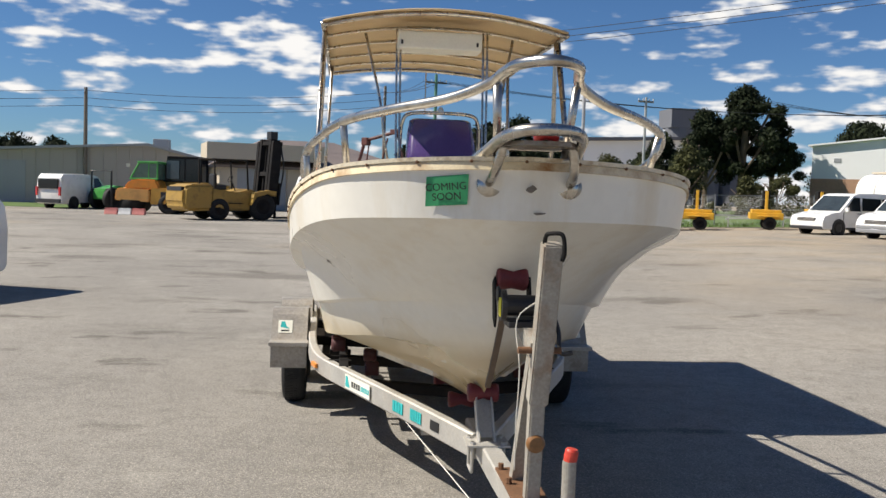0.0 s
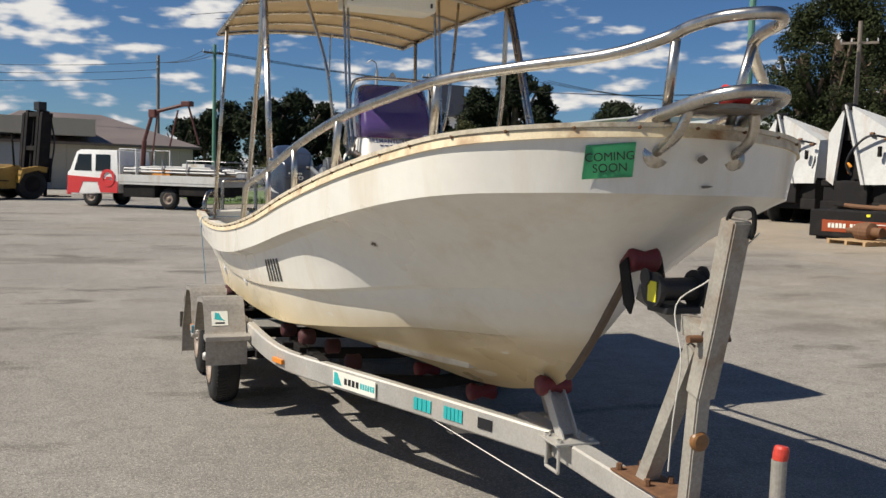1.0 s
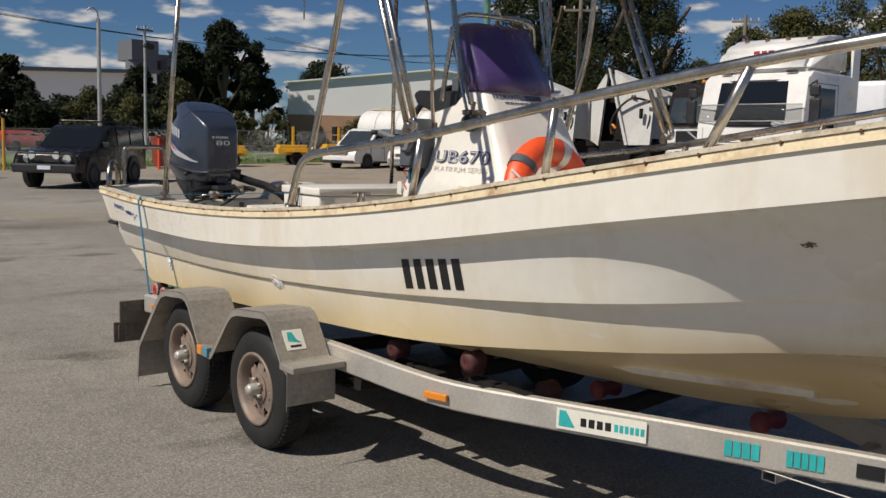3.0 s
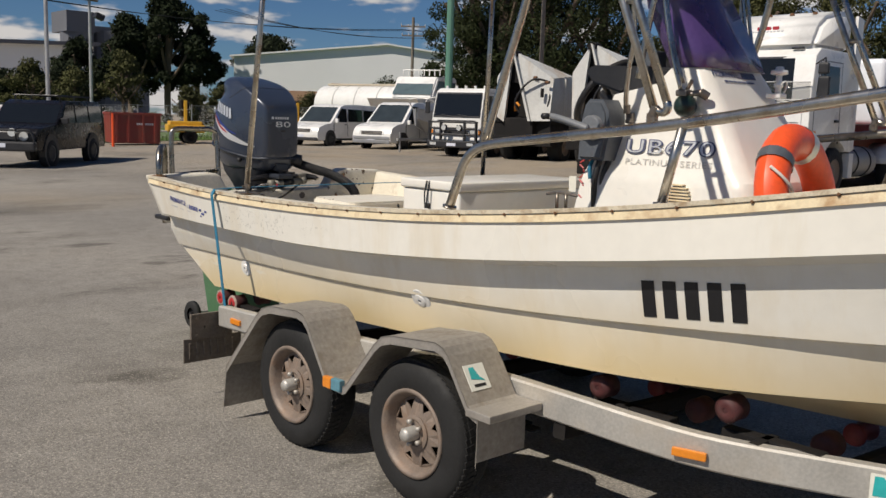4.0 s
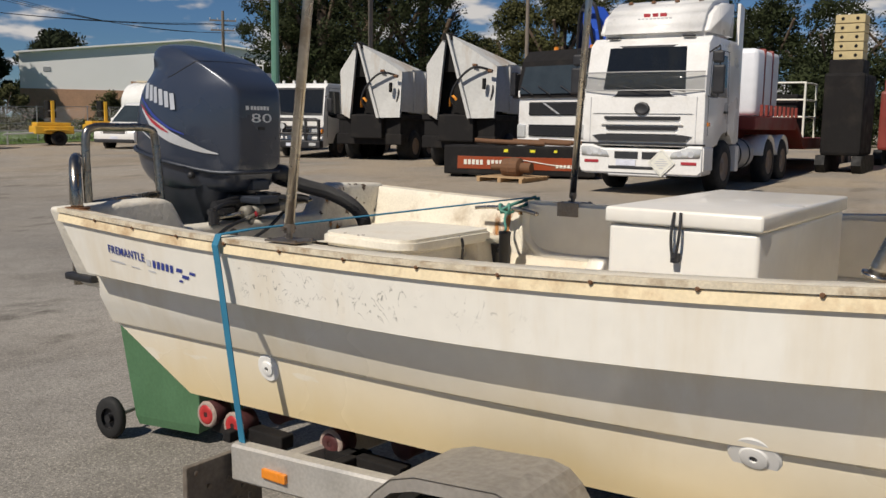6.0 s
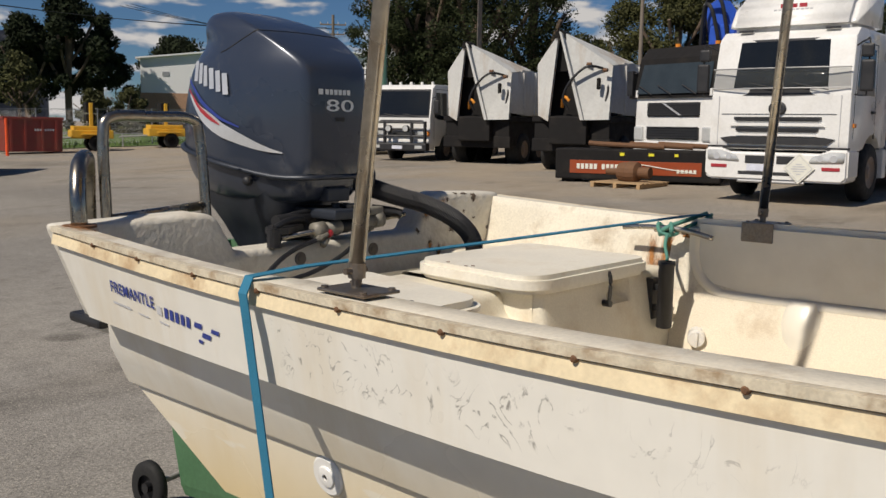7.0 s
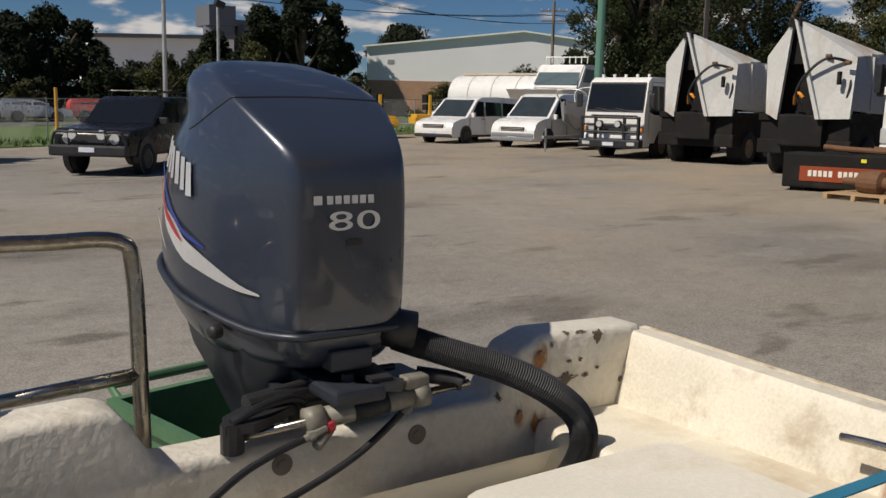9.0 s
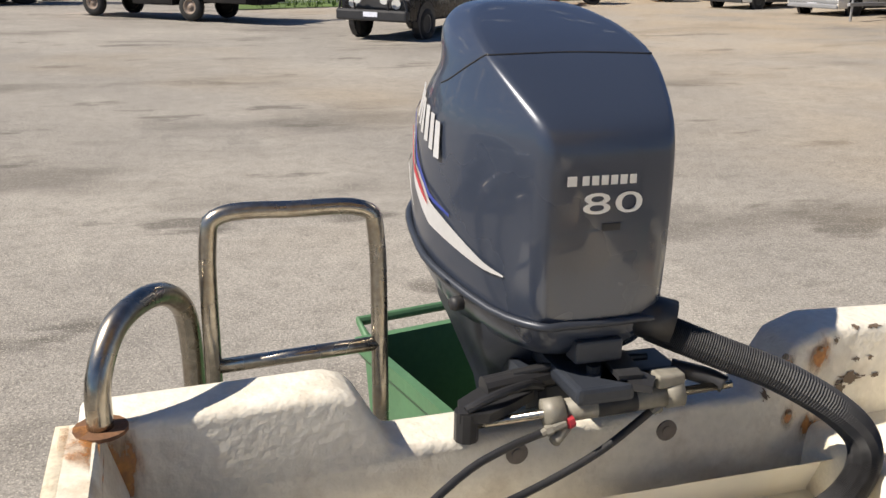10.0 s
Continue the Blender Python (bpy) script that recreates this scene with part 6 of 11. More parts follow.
    # print on the front panel: maker's name as bars, power figure as read
    m = facing((cx, 8.776, 1.588), (1, 0, 0), (0, .01, 1))
    bars(mo, m, [(-.058 + i * .019, 0, .013, .017) for i in range(6)] + [(-.085, 0, .018, .018)], "silver", "maker_mark", .002)
    letters("80", .040, "silver", mo, facing((cx, 8.7755, 1.542), (1, 0, 0), (0, .01, 1)), "power_figure", .002, 1.05, stretch=2.2)
    bm = boxes(((cx - .018, 8.7745, 1.492), (cx + .018, 8.7775, 1.505)))
    part("small_badge", bm, "ink", mo)
    # swoosh and maker's bars on both flanks

    def flank(y, z, out=.004):
        for (z0, f0, b0, wf0, w0), (z1, f1, b1, wf1, w1) in zip(secs, secs[1:]):
            if z0 <= z <= z1:
                k = (z - z0) / (z1 - z0)
                r0, r1 = section(z0, f0, b0, wf0, w0), section(z1, f1, b1, wf1, w1)
                pts = [a.lerp(b, k) for a, b in zip(r0, r1)][:10]
                for a, b in zip(pts, pts[1:]):
                    if a.y <= y <= b.y:
                        return abs(a.x + (b.x - a.x) * (y - a.y) / max(1e-6, b.y - a.y) - cx) * .985 + out
        return .2

    for s in (-1, 1):
        for name, mt, top_off, pts in (("swoosh", "silver", 0, [(8.865, 1.385, .002), (8.95, 1.405, .012), (9.05, 1.44, .022), (9.16, 1.485, .028), (9.24, 1.525, .02), (9.32, 1.58, .006)]),
                                       ("swoosh_edge", "blue_decal", .0, [(9.02, 1.468, .003), (9.12, 1.505, .006), (9.22, 1.555, .008), (9.32, 1.62, .006), (9.38, 1.67, .002)]),
                                       ("swoosh_red", "red_decal", .0, [(9.10, 1.475, .002), (9.17, 1.502, .008), (9.25, 1.545, .007), (9.33, 1.60, .003)]),
                                       ("swoosh_fine", "silver", .0, [(9.22, 1.44, .002), (9.30, 1.475, .004), (9.38, 1.52, .003)])):
            bm = bmesh.new()
            rows = []
            off = {"swoosh": .003, "swoosh_edge": .004, "swoosh_red": .006, "swoosh_fine": .004}[name]
            fine = smooth_path([Vector(p) for p in pts], 5)
            for q in fine:
                rows.append([Vector((cx + s * flank(q.x, q.y + d * q.z, off), q.x, q.y + d * q.z)) for d in (-1, 0, 1)])
            grid(bm, rows, flip=s > 0)
            part(name, bm, mt, mo, smooth=True)
        bm = bmesh.new()
        for i in range(6):
            y, z = 9.085 + i * .042, 1.612 + i * .010
            a = [Vector((cx + s * flank(y + dy, z + dz, .004), y + dy + dz * .25, z + dz)) for dy, dz in ((-.014, -.036), (.014, -.036), (.014, .036), (-.014, .036))]
            f = [bm.verts.new(p) for p in a]
            bm.faces.new(f if s < 0 else f[::-1])
        pieces("maker_name_bar", bm, "silver", mo, "silver maker's mark shown as bars")
    # mid section, swivel bracket, gearcase
    bm = bmesh.new()
    rows = []
    for z, w, y0, y1 in ((1.25, .175, 8.90, 9.40), (1.19, .165, 8.91, 9.38), (1.12, .14, 8.955, 9.33), (1.02, .105, 8.985, 9.28), (.90, .085, 9.0, 9.25), (.70, .07, 9.03, 9.24), (.48, .05, 9.05, 9.26)):
        rows.append([Vector((cx + x, y, z)) for x, y in ((0, y0), (w, y0 + .06), (w, y1 - .08), (0, y1), (-w, y1 - .08), (-w, y0 + .06), (0, y0))])
    grid(bm, rows)
    box(bm, (cx - .10, 9.0, .46), (cx + .10, 9.36, .475), .004)
    bmesh.ops.remove_doubles(bm, verts=bm.verts[:], dist=1e-4)
    bmesh.ops.recalc_face_normals(bm, faces=bm.faces[:])
    part("leg", bm, "motor_grey", mo, smooth=True)
    bm = bmesh.new()
    for s in (-1, 1):
        slab(bm, [(8.938, .86), (9.0, .86), (9.06, 1.04), (9.02, 1.16), (8.87, 1.17), (8.86, 1.10), (8.938, 1.10)], cx + s * .10 - .012, cx + s * .10 + .012, "xz")
    cyl(bm, (cx - .16, 8.90, 1.135), (cx + .16, 8.90, 1.135), .02)
    box(bm, (cx - .09, 8.86, 1.09), (cx + .09, 9.03, 1.16), .02)
    box(bm, (cx - .07, 8.72, 1.165), (cx + .05, 8.95, 1.20), .01)
    part("clamp_bracket", bm, "motor_grey", mo)
    bm = bmesh.new()
    cyl(bm, (-.235, 8.80, 1.112), (.30, 8.735, 1.166), .009)
    part("steering_rod", bm, "steel_worn", mo, smooth=True)
    bm = bmesh.new()
    cyl(bm, (-.075, 8.781, 1.128), (.185, 8.749, 1.154), .023, 18)
    cyl(bm, (-.085, 8.782, 1.127), (-.045, 8.777, 1.131), .029, 18)
    cyl(bm, (.16, 8.752, 1.152), (.195, 8.748, 1.155), .028, 18)
    box(bm, (.135, 8.735, 1.172), (.195, 8.775, 1.20), .006)
    cyl(bm, (-.03, 8.775, 1.105), (-.075, 8.745, 1.085), .012, 8)
    part("steering_ram", bm, "ram", mo, "grey hydraulic steering ram", smooth=True)
    bm = bmesh.new()
    slab(bm, [(-.255, 8.785), (-.20, 8.77), (-.14, 8.80), (-.08, 8.84), (-.16, 8.90), (-.24, 8.84)], 1.128, 1.148, "xy")
    tube(bm, [(-.24, 8.79, 1.15), (-.18, 8.80, 1.168), (-.10, 8.83, 1.168), (-.06, 8.85, 1.15)], .010)
    tube(bm, [(-.12, 8.86, 1.18), (.02, 8.85, 1.195), (.16, 8.83, 1.20)], .008)
    cyl(bm, (.02, 8.79, 1.18), (.02, 8.79, 1.215), .014, 10)
    cyl(bm, (-.18, 8.86, 1.155), (-.02, 8.87, 1.168), .025, 14)
    box(bm, (-.02, 8.80, 1.165), (.22, 8.90, 1.185), .006)
    slab(bm, [(.05, 8.74), (.10, 8.735), (.12, 8.85), (.06, 8.86)], 1.185, 1.21, "xy")
    cyl(bm, (-.235, 8.80, 1.085), (-.235, 8.80, 1.145), .024, 10)
    slab(bm, [(.02, 8.76), (.10, 8.70), (.13, 8.74), (.08, 8.84)], 1.185, 1.20, "xy")
    part("tiller_plate", bm, "black", mo)
    bm = bmesh.new()
    cyl(bm, (.02, 8.7693, 1.1375), (.10, 8.7595, 1.1455), .0238, 18)
    part("ram_label", bm, "ink", mo, "black printed band round the ram", smooth=True)
    bm = bmesh.new()
    for a, b in (((-.050, 8.752, 1.118), (-.100, 8.752, 1.102)), ((.165, 8.742, 1.150), (.135, 8.748, 1.118))):
        cyl(bm, a, b, .0085, 8)
        cyl(bm, Vector(a).lerp(Vector(b), .55), Vector(a).lerp(Vector(b), .8), .0115, 6)
    pieces("hose_fitting", bm, "ram", mo)
    bm = bmesh.new()
    cyl(bm, (-.035, 8.754, 1.121), (-.047, 8.752, 1.118), .0135, 8)
    part("red_cap", bm, "red_decal", mo)
    bm = tubes([(.20, 8.80, 1.185), (.26, 8.76, 1.175), (.285, 8.735, 1.165)], r=.018)
    part("rod_boot", bm, "black", mo, smooth=True)
    # ribbed wiring hose to the boat
    pts = smooth_path([(.15, 8.81, 1.278), (.205, 8.787, 1.256), (.285, 8.74, 1.227), (.365, 8.69, 1.200), (.455, 8.64, 1.150), (.528, 8.62, 1.085), (.545, 8.61, 1.02), (.505, 8.60, .958), (.42, 8.59, .922), (.27, 8.58, .905), (.10, 8.58, .90)], 40)
    bm = bmesh.new()
    rings, ref = [], Vector((0, 0, 1))
    for i, p in enumerate(pts):
        d = (pts[min(i + 1, len(pts) - 1)] - pts[max(i - 1, 0)]).normalized()
        sd_ = d.cross(ref).normalized()
        ref = sd_.cross(d)
        r = .0345 if i % 2 else .0312
        rings.append([p + (sd_ * math.cos(a) + ref * math.sin(a)) * r for a in [6.2832 * k / 12 for k in range(13)]])
    grid(bm, rings)
    part("wiring_hose", bm, "hose", mo, "black ribbed rigging hose")
    bm = bmesh.new()
    cyl(bm, (.12, 8.83, 1.30), (.19, 8.795, 1.285), .045, 16)
    part("hose_boot", bm, "black", mo, smooth=True)
    bm = bmesh.new()
    tube(bm, [(-.086, 8.755, 1.105), (-.185, 8.74, 1.085), (-.281, 8.71, 1.058), (-.468, 8.60, 1.0), (-.60, 8.54, .95)], .008, 8)
    tube(bm, [(.147, 8.755, 1.125), (.025, 8.74, 1.054), (-.126, 8.71, 1.012), (-.264, 8.67, 1.0), (-.468, 8.60, .995), (-.60, 8.54, .945)], .008, 8)
    part("hydraulic_hose", bm, "black", mo, "thin black hydraulic hose", smooth=True)
    bm = tubes([(-.72, 8.54, .885), (-.45, 8.56, .89), (-.2, 8.58, .895), (.12, 8.58, .90)], r=.03)
    part("loom", bm, "hose", mo, smooth=True)


def tyre_wheel(parent, r=.312, w=.185, rim=.178, spokes=8, rim_mat="rim", simple=False):
    """A wheel on the x axis, its outer face towards -x at x = 0."""
    bm = bmesh.new()
    prof = [(rim, .012), (rim + .01, .004), (r * .78, .0), (r * .93, .008), (r * .985, .03), (r, .05), (r, w - .05), (r * .985, w - .03), (r * .93, w - .008), (rim + .01, w), (rim, w - .02)]
    lathe(bm, prof, 40 if not simple else 20)
    bmesh.ops.recalc_face_normals(bm, faces=bm.faces[:])
    wh = part("tyre", bm, "tyre", parent, smooth=True)
    if not simple:
        bm = bmesh.new()
        for k in range(64):
            a = 6.2832 * k / 64
            m = Matrix.Rotation(a, 4, "X")
            for x0, hi in ((.058, .0016), (.085, .0016), (.112, .0016), (.037, -.0022), (.133, -.0022)):
                box(bm, (x0 - .0105, -.0115, r - .010), (x0 + .0105, .0115, r + hi), m=m @ Matrix.Rotation(.3 if x0 < .09 else -.3, 4, "Z"))
        part("tread", bm, "tyre", wh)
    bm = bmesh.new()
    lathe(bm, [(rim + .012, .006), (rim + .012, -.004), (rim - .004, -.004), (rim - .012, .02), (rim - .03, .05), (rim - .03, w - .02), (rim, w - .01)], 40 if not simple else 16)
    ob = part("rim", bm, rim_mat, wh, smooth=True)
    bm = bmesh.new()
    lathe(bm, [(.0, .030), (.048, .030), (.060, .024), (.074, .028)], 32)
    # flat disc with a small triangular window in each sector
    k8 = 6.2832 / spokes

    def pol(rr, a, x):
        return bm.verts.new((x, rr * math.cos(a), rr * math.sin(a)))

    new_faces = []
    for k in range(spokes):
        a0 = k8 * k
        mid = a0 + k8 / 2
        ri, ro = .072, rim - .018
        i0, i1, im = pol(ri, a0, .028), pol(ri, a0 + k8, .028), pol(ri, mid, .028)
        o0, o1, om = pol(ro, a0, .052), pol(ro, a0 + k8, .052), pol(ro, mid, .052)
        ap, b0, b1 = pol(ri + .026, mid, .032), pol(ro - .018, mid - k8 * .27, .040), pol(ro - .018, mid + k8 * .27, .040)
        for q in ((i0, im, ap, b0), (i0, b0, o0), (im, i1, b1, ap), (i1, o1, b1), (b0, om, o0), (b0, b1, om), (b1, o1, om)):
            new_faces.append(bm.faces.new(q))
    bmesh.ops.remove_doubles(bm, verts=bm.verts[:], dist=2e-4)
    bmesh.ops.recalc_face_normals(bm, faces=bm.faces[:])
    bmesh.ops.solidify(bm, geom=bm.faces[:], thickness=.006)
    bmesh.ops.recalc_face_normals(bm, faces=bm.faces[:])
    part("spoke_disc", bm, rim_mat, ob)
    bm = bmesh.new()
    lathe(bm, [(.0, -.045), (.022, -.043), (.03, -.03), (.032, .02)], 18)
    for k in range(5):
        a = 6.2832 * k / 5
        cyl(bm, (.018, .05 * math.cos(a), .05 * math.sin(a)), (-.004, .05 * math.cos(a), .05 * math.sin(a)), .010, 6)
    part("hub", bm, "galv", ob, "dull metal hub with wheel nuts", smooth=True)
    bm = bmesh.new()
    lathe(bm, [(.0, w * .6), (rim - .03, w * .6)], 24)
    part("brake_drum", bm, "chassis", ob)
    return wh


def build_trailer():
    tr = thing("boat_trailer", "galvanised tandem-axle boat trailer with rollers and winch post", "boat trailer")

    def beam(name, pts, h=.115, w=.055, steps=5, mt="galv"):
        bm = bmesh.new()
        a, b = w / 2, h / 2
        c = .008
        sweep(bm, smooth_path(pts, steps), [(-a, -b + c), (-a + c, -b), (a - c, -b), (a, -b + c), (a, b - c), (a - c, b), (-a + c, b), (-a, b - c)])
        bmesh.ops.recalc_face_normals(bm, faces=bm.faces[:])
        return part(name, bm, mt, tr)

    for s in (-1, 1):
        beam("side_rail", [(.03 * s, 2.93, .485), (.30 * s, 3.60, .49), (.62 * s, 4.36, .495), (.79 * s, 4.78, .50), (.855 * s, 5.05, .515), (.885 * s, 5.35, .53), (.90 * s, 5.8, .535), (.92 * s, 6.6, .51), (.945 * s, 7.3, .48), (.96 * s, 7.86, .46)], h=.12)
    beam("drawbar", [(.0, 3.25, .49), (.02, 2.6, .47), (.05, 1.9, .45), (.07, 1.15, .44)], h=.10, w=.09, steps=2)
    # members beneath the hull get a near-black colour in place of its shade
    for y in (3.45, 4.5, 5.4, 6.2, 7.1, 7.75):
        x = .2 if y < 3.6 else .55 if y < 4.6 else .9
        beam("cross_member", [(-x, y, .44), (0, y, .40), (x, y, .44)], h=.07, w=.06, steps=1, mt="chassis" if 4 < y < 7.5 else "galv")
    for s in (-1, 1):
        bm = bmesh.new()
        for a0, a1, b0, b1 in ((3.60, 3.66, .355, .360), (3.60, 3.66, .410, .415), (3.60, 3.605, .360, .410), (3.655, 3.66, .360, .410)):
            box(bm, (min(.02 * s, .235 * s), a0, b0), (max(.02 * s, .235 * s), a1, b1))
        part("cross_tube", bm, "galv", tr, "open end of a galvanised box tube")
    # winch post with brace, winch, bow roller and arm
    bm = bmesh.new()
    sweep(bm, [(.055, 2.085, .46), (.055, 2.045, .95)], [(-.028, -.03), (.028, -.03), (.028, .03), (-.028, .03)], up=Vector((0, 1, 0)))
    sweep(bm, [(.055, 2.045, .90), (.057, 1.985, 1.14), (.06, 1.91, 1.50)], [(-.036, -.038), (.036, -.038), (.036, .038), (-.036, .038)], up=Vector((0, 1, 0)))
    bmesh.ops.recalc_face_normals(bm, faces=bm.faces[:])
    bmesh.ops.bevel(bm, geom=bm.edges[:], offset=.006, segments=2, affect="EDGES")
    post = part("winch_post", bm, "post_worn", tr, "leaning galvanised winch post")
    bm = bmesh.new()
    sweep(bm, [(.05, 2.34, .50), (.05, 2.07, 1.06)], [(-.027, -.03), (.027, -.03), (.027, .03), (-.027, .03)], up=Vector((1, 0, 0)))
    part("brace", bm, "post_worn", post)
    bm = bmesh.new()
    sweep(bm, [(.045, 2.01, 1.10), (.03, 2.20, 1.17), (.0, 2.33, 1.22)], [(-.03, -.03), (.03, -.03), (.03, .03), (-.03, .03)], up=Vector((1, 0, 0)))
    part("winch_arm", bm, "post_worn", post)
    bm = bmesh.new()
    cyl(bm, (-.055, 2.17, 1.245), (.095, 2.17, 1.245), .040, 20)
    cyl(bm, (-.075, 2.17, 1.245), (-.055, 2.17, 1.245), .060, 20)
    cyl(bm, (.095, 2.17, 1.245), (.112, 2.17, 1.245), .066, 24)
    cyl(bm, (.112, 2.20, 1.21), (.135, 2.20, 1.21), .03, 12)
    tube(bm, [(.14, 2.20, 1.21), (.145, 2.12, 1.15), (.145, 2.08, 1.08), (.19, 2.08, 1.08)], .009)
    box(bm, (-.05, 2.11, 1.165), (.09, 2.23, 1.19), .006)
    for gx, gy, gz, gr in ((.118, 2.15, 1.29, .036), (-.079, 2.20, 1.285, .030)):
        cyl(bm, (gx - .004, gy, gz), (gx + .004, gy, gz), gr, 26)
    w = part("winch", bm, "black", post, "black hand winch", smooth=False)
    bm = boxes(((-.079, 2.135, 1.205), (-.076, 2.185, 1.275)))
    part("winch_label", bm, "yellow_card", w, "yellow warning label")
    bm = bmesh.new()
    lathe(bm, [(.0, -.062), (.042, -.062), (.050, -.05), (.040, 0), (.050, .05), (.042, .062), (.0, .062)], 20, Matrix.Translation((.0, 2.36, 1.33)))
    part("bow_roller", bm, "roller_bow", post, "dark red rubber bow roller", smooth=True)
    bm = bmesh.new()
    for s in (-1, 1):
        slab(bm, [(2.335, 1.34), (2.385, 1.31), (2.345, 1.17), (2.30, 1.14), (2.28, 1.19)], s * .07 - .004, s * .07 + .004, "xz")
    pieces("roller_bracket", bm, "chassis", post)
    bm = bmesh.new()
    tube(bm, [(.035, 1.93, 1.48), (.035, 1.905, 1.525), (.05, 1.885, 1.535), (.085, 1.865, 1.53), (.095, 1.87, 1.47), (.09, 1.88, 1.44)], .008)
    part("light_board_hook", bm, "chassis", post)
    bm = bmesh.new()
    lathe(bm, [(.0, -.012), (.026, -.010), (.033, -.004), (.036, .004), (.036, .012)], 24, Matrix.Translation((.055, 2.030, .745)) @ Matrix.Rotation(radians(90), 4, "Z"))
    part("side_reflector", bm, "amber_dull", post, "round amber-brown reflector")
    bm = bmesh.new()
    cyl(bm, (-.03, 2.01, 1.10), (.13, 2.01, 1.10), .013)
    part("pivot_bolt", bm, "rust", post)
    bm = bmesh.new()
    tube(bm, [(.11, 1.86, 1.46), (.06, 2.02, 1.30), (-.02, 2.10, 1.20), (-.01, 2.07, 1.02), (-.01, 2.10, .80), (-.005, 2.12, .62)], .0024, 6)
    part("wiring_cord", bm, "cord", post, "pale wiring cord")
    bm = tubes([(-.33, 3.66, .43), (-.10, 2.6, .34), (.02, 2.0, .30), (.06, 1.3, .34)], r=.0026, n=6)
    part("safety_cord", bm, "cord", tr, "thin white wire under the drawbar")
    # base plate of the post
    bm = bmesh.new()
    box(bm, (-.02, 2.0, .515), (.12, 2.47, .525), .002)
    for x, y in ((0, 2.44), (.10, 2.44), (0, 2.25), (.10, 2.25)):
        cyl(bm, (x, y, .527), (x, y, .55), .012, 6)
    part("post_base", bm, "rust", tr, "rusty base plate with bolts")
    # front keel roller and bracket
    bm = bmesh.new()
    for x in (-.036, .036):
        slab(bm, [(2.815, .535), (2.885, .535), (3.035, .70), (3.02, .735), (2.985, .735)], x - .004, x + .004, "xz")
    slab(bm, [(2.86, .545), (2.885, .545), (3.02, .69), (3.00, .70)], -.036, .036, "xz")
    box(bm, (-.10, 2.76, .523), (.10, 2.93, .533), .002)
    for x in (-.072, .072):
        for y in (2.79, 2.90):
            cyl(bm, (x, y, .41), (x, y, .545), .008, 8)
            cyl(bm, (x, y, .533), (x, y, .545), .015, 6)
        tube(bm, [(x, 2.79, .42), (x, 2.79, .405), (x, 2.90, .405), (x, 2.90, .42)], .008, curve=False)
    part("keel_bracket", bm, "galv", tr)
    bm = bmesh.new()
    lathe(bm, [(.0, -.072), (.040, -.072), (.046, -.058), (.028, 0), (.046, .058), (.040, .072), (.0, .072)], 20, Matrix.Translation((.0, 3.0, .724)))
    kr = part("keel_roller", bm, "roller_bow", tr, "dark red keel roller", smooth=True)
    for y, z in ((3.75, .50), (4.6, .44), (5.5, .415), (6.4, .40), (7.3, .39)):
        again(kr, Matrix.Translation((0, y - 2.965, z - .712)))
    # wobble rollers under the hull
    bm = bmesh.new()
    lathe(bm, [(.0, -.045), (.036, -.045), (.048, -.035), (.045, .0), (.048, .035), (.036, .045), (.0, .045)], 16)
    first = None
    for y, x, hz, mt in ((4.55, .48, .535, 0), (5.05, .48, .535, 0), (4.80, .695, .645, 1), (5.345, .70, .598, 1), (7.45, .60, .51, 0), (7.70, .66, .48, 1), (8.11, .715, .472, 1), (8.25, .715, .485, 1), (8.02, .60, .51, 0)):
        for q in (-1, 1):
            m = Matrix.Translation((x * q, y, hz - .005))
            if first is None:
                first = part("wobble_roller", bm, "roller", tr, "dusty red wobble roller, darkened for the shade under the hull", smooth=True)
                first.matrix_local = m
                wr = first
            else:
                wr = again(first, m)
            if mt:
                b2 = bmesh.new()
                lathe(b2, [(.010, -.0475), (.020, -.050), (.033, -.0485), (.037, -.044)], 18, Matrix.Rotation(0 if q < 0 else math.pi, 4, "Z"))
                # sunlit stern faces get bright red, those further forward a shaded copy
                part("roller_face", b2, "roller_red" if y > 8 else "roller_dusty_shaded", wr, "bright red roller face" if y > 8 else "dusty red roller face, darkened for the shade", smooth=True)
                if y < 7:
                    continue
                b2 = bmesh.new()
                lathe(b2, [(.036, -.0455), (.044, -.047), (.049, -.037)], 18, Matrix.Rotation(0 if q < 0 else math.pi, 4, "Z"))
                part("roller_rim", b2, "dust", wr, "dusty pale roller rim", smooth=True)
    for y, x, hz in ((4.68, .66, .53), (5.25, .66, .50), (7.6, .68, .43), (8.1, .70, .43)):
        for s in (-1, 1):
            bm = bmesh.new()
            box(bm, (s * x - .03, y - .20, hz - .02), (s * x + .03, y + .16, hz + .03), .006)
            box(bm, (s * x - .10, y - .02, hz - .01), (s * x + .05, y + .02, hz + .03), .006)
            part("roller_cradle", bm, "chassis", tr)
    # mudguards
    prof = [(5.545, .335), (5.545, .52), (5.575, .53), (5.60, .54), (5.715, .708), (5.745, .735), (5.79, .748), (6.06, .722), (6.12, .704), (6.165, .668), (6.365, .438), (6.385, .430), (6.495, .436), (6.515, .448), (6.665, .668), (6.70, .697), (6.75, .708), (6.98, .690), (7.05, .668), (7.10, .625), (7.395, .305), (7.43, .075)]
    for s in (-1, 1):
        bm = bmesh.new()
        xo, xi = 1.20 * s, .935 * s
        rows = [[Vector((x, y, z)) for y, z in prof] for x in (xo, xi)]
        grid(bm, rows, flip=s < 0)
        g = part("mudguard", bm, "alu_dirty", tr, "folded dull aluminium tandem mudguard")
        so = g.modifiers.new("thick", "SOLIDIFY")
        so.thickness, so.offset = .005, 0
        bm = bmesh.new()
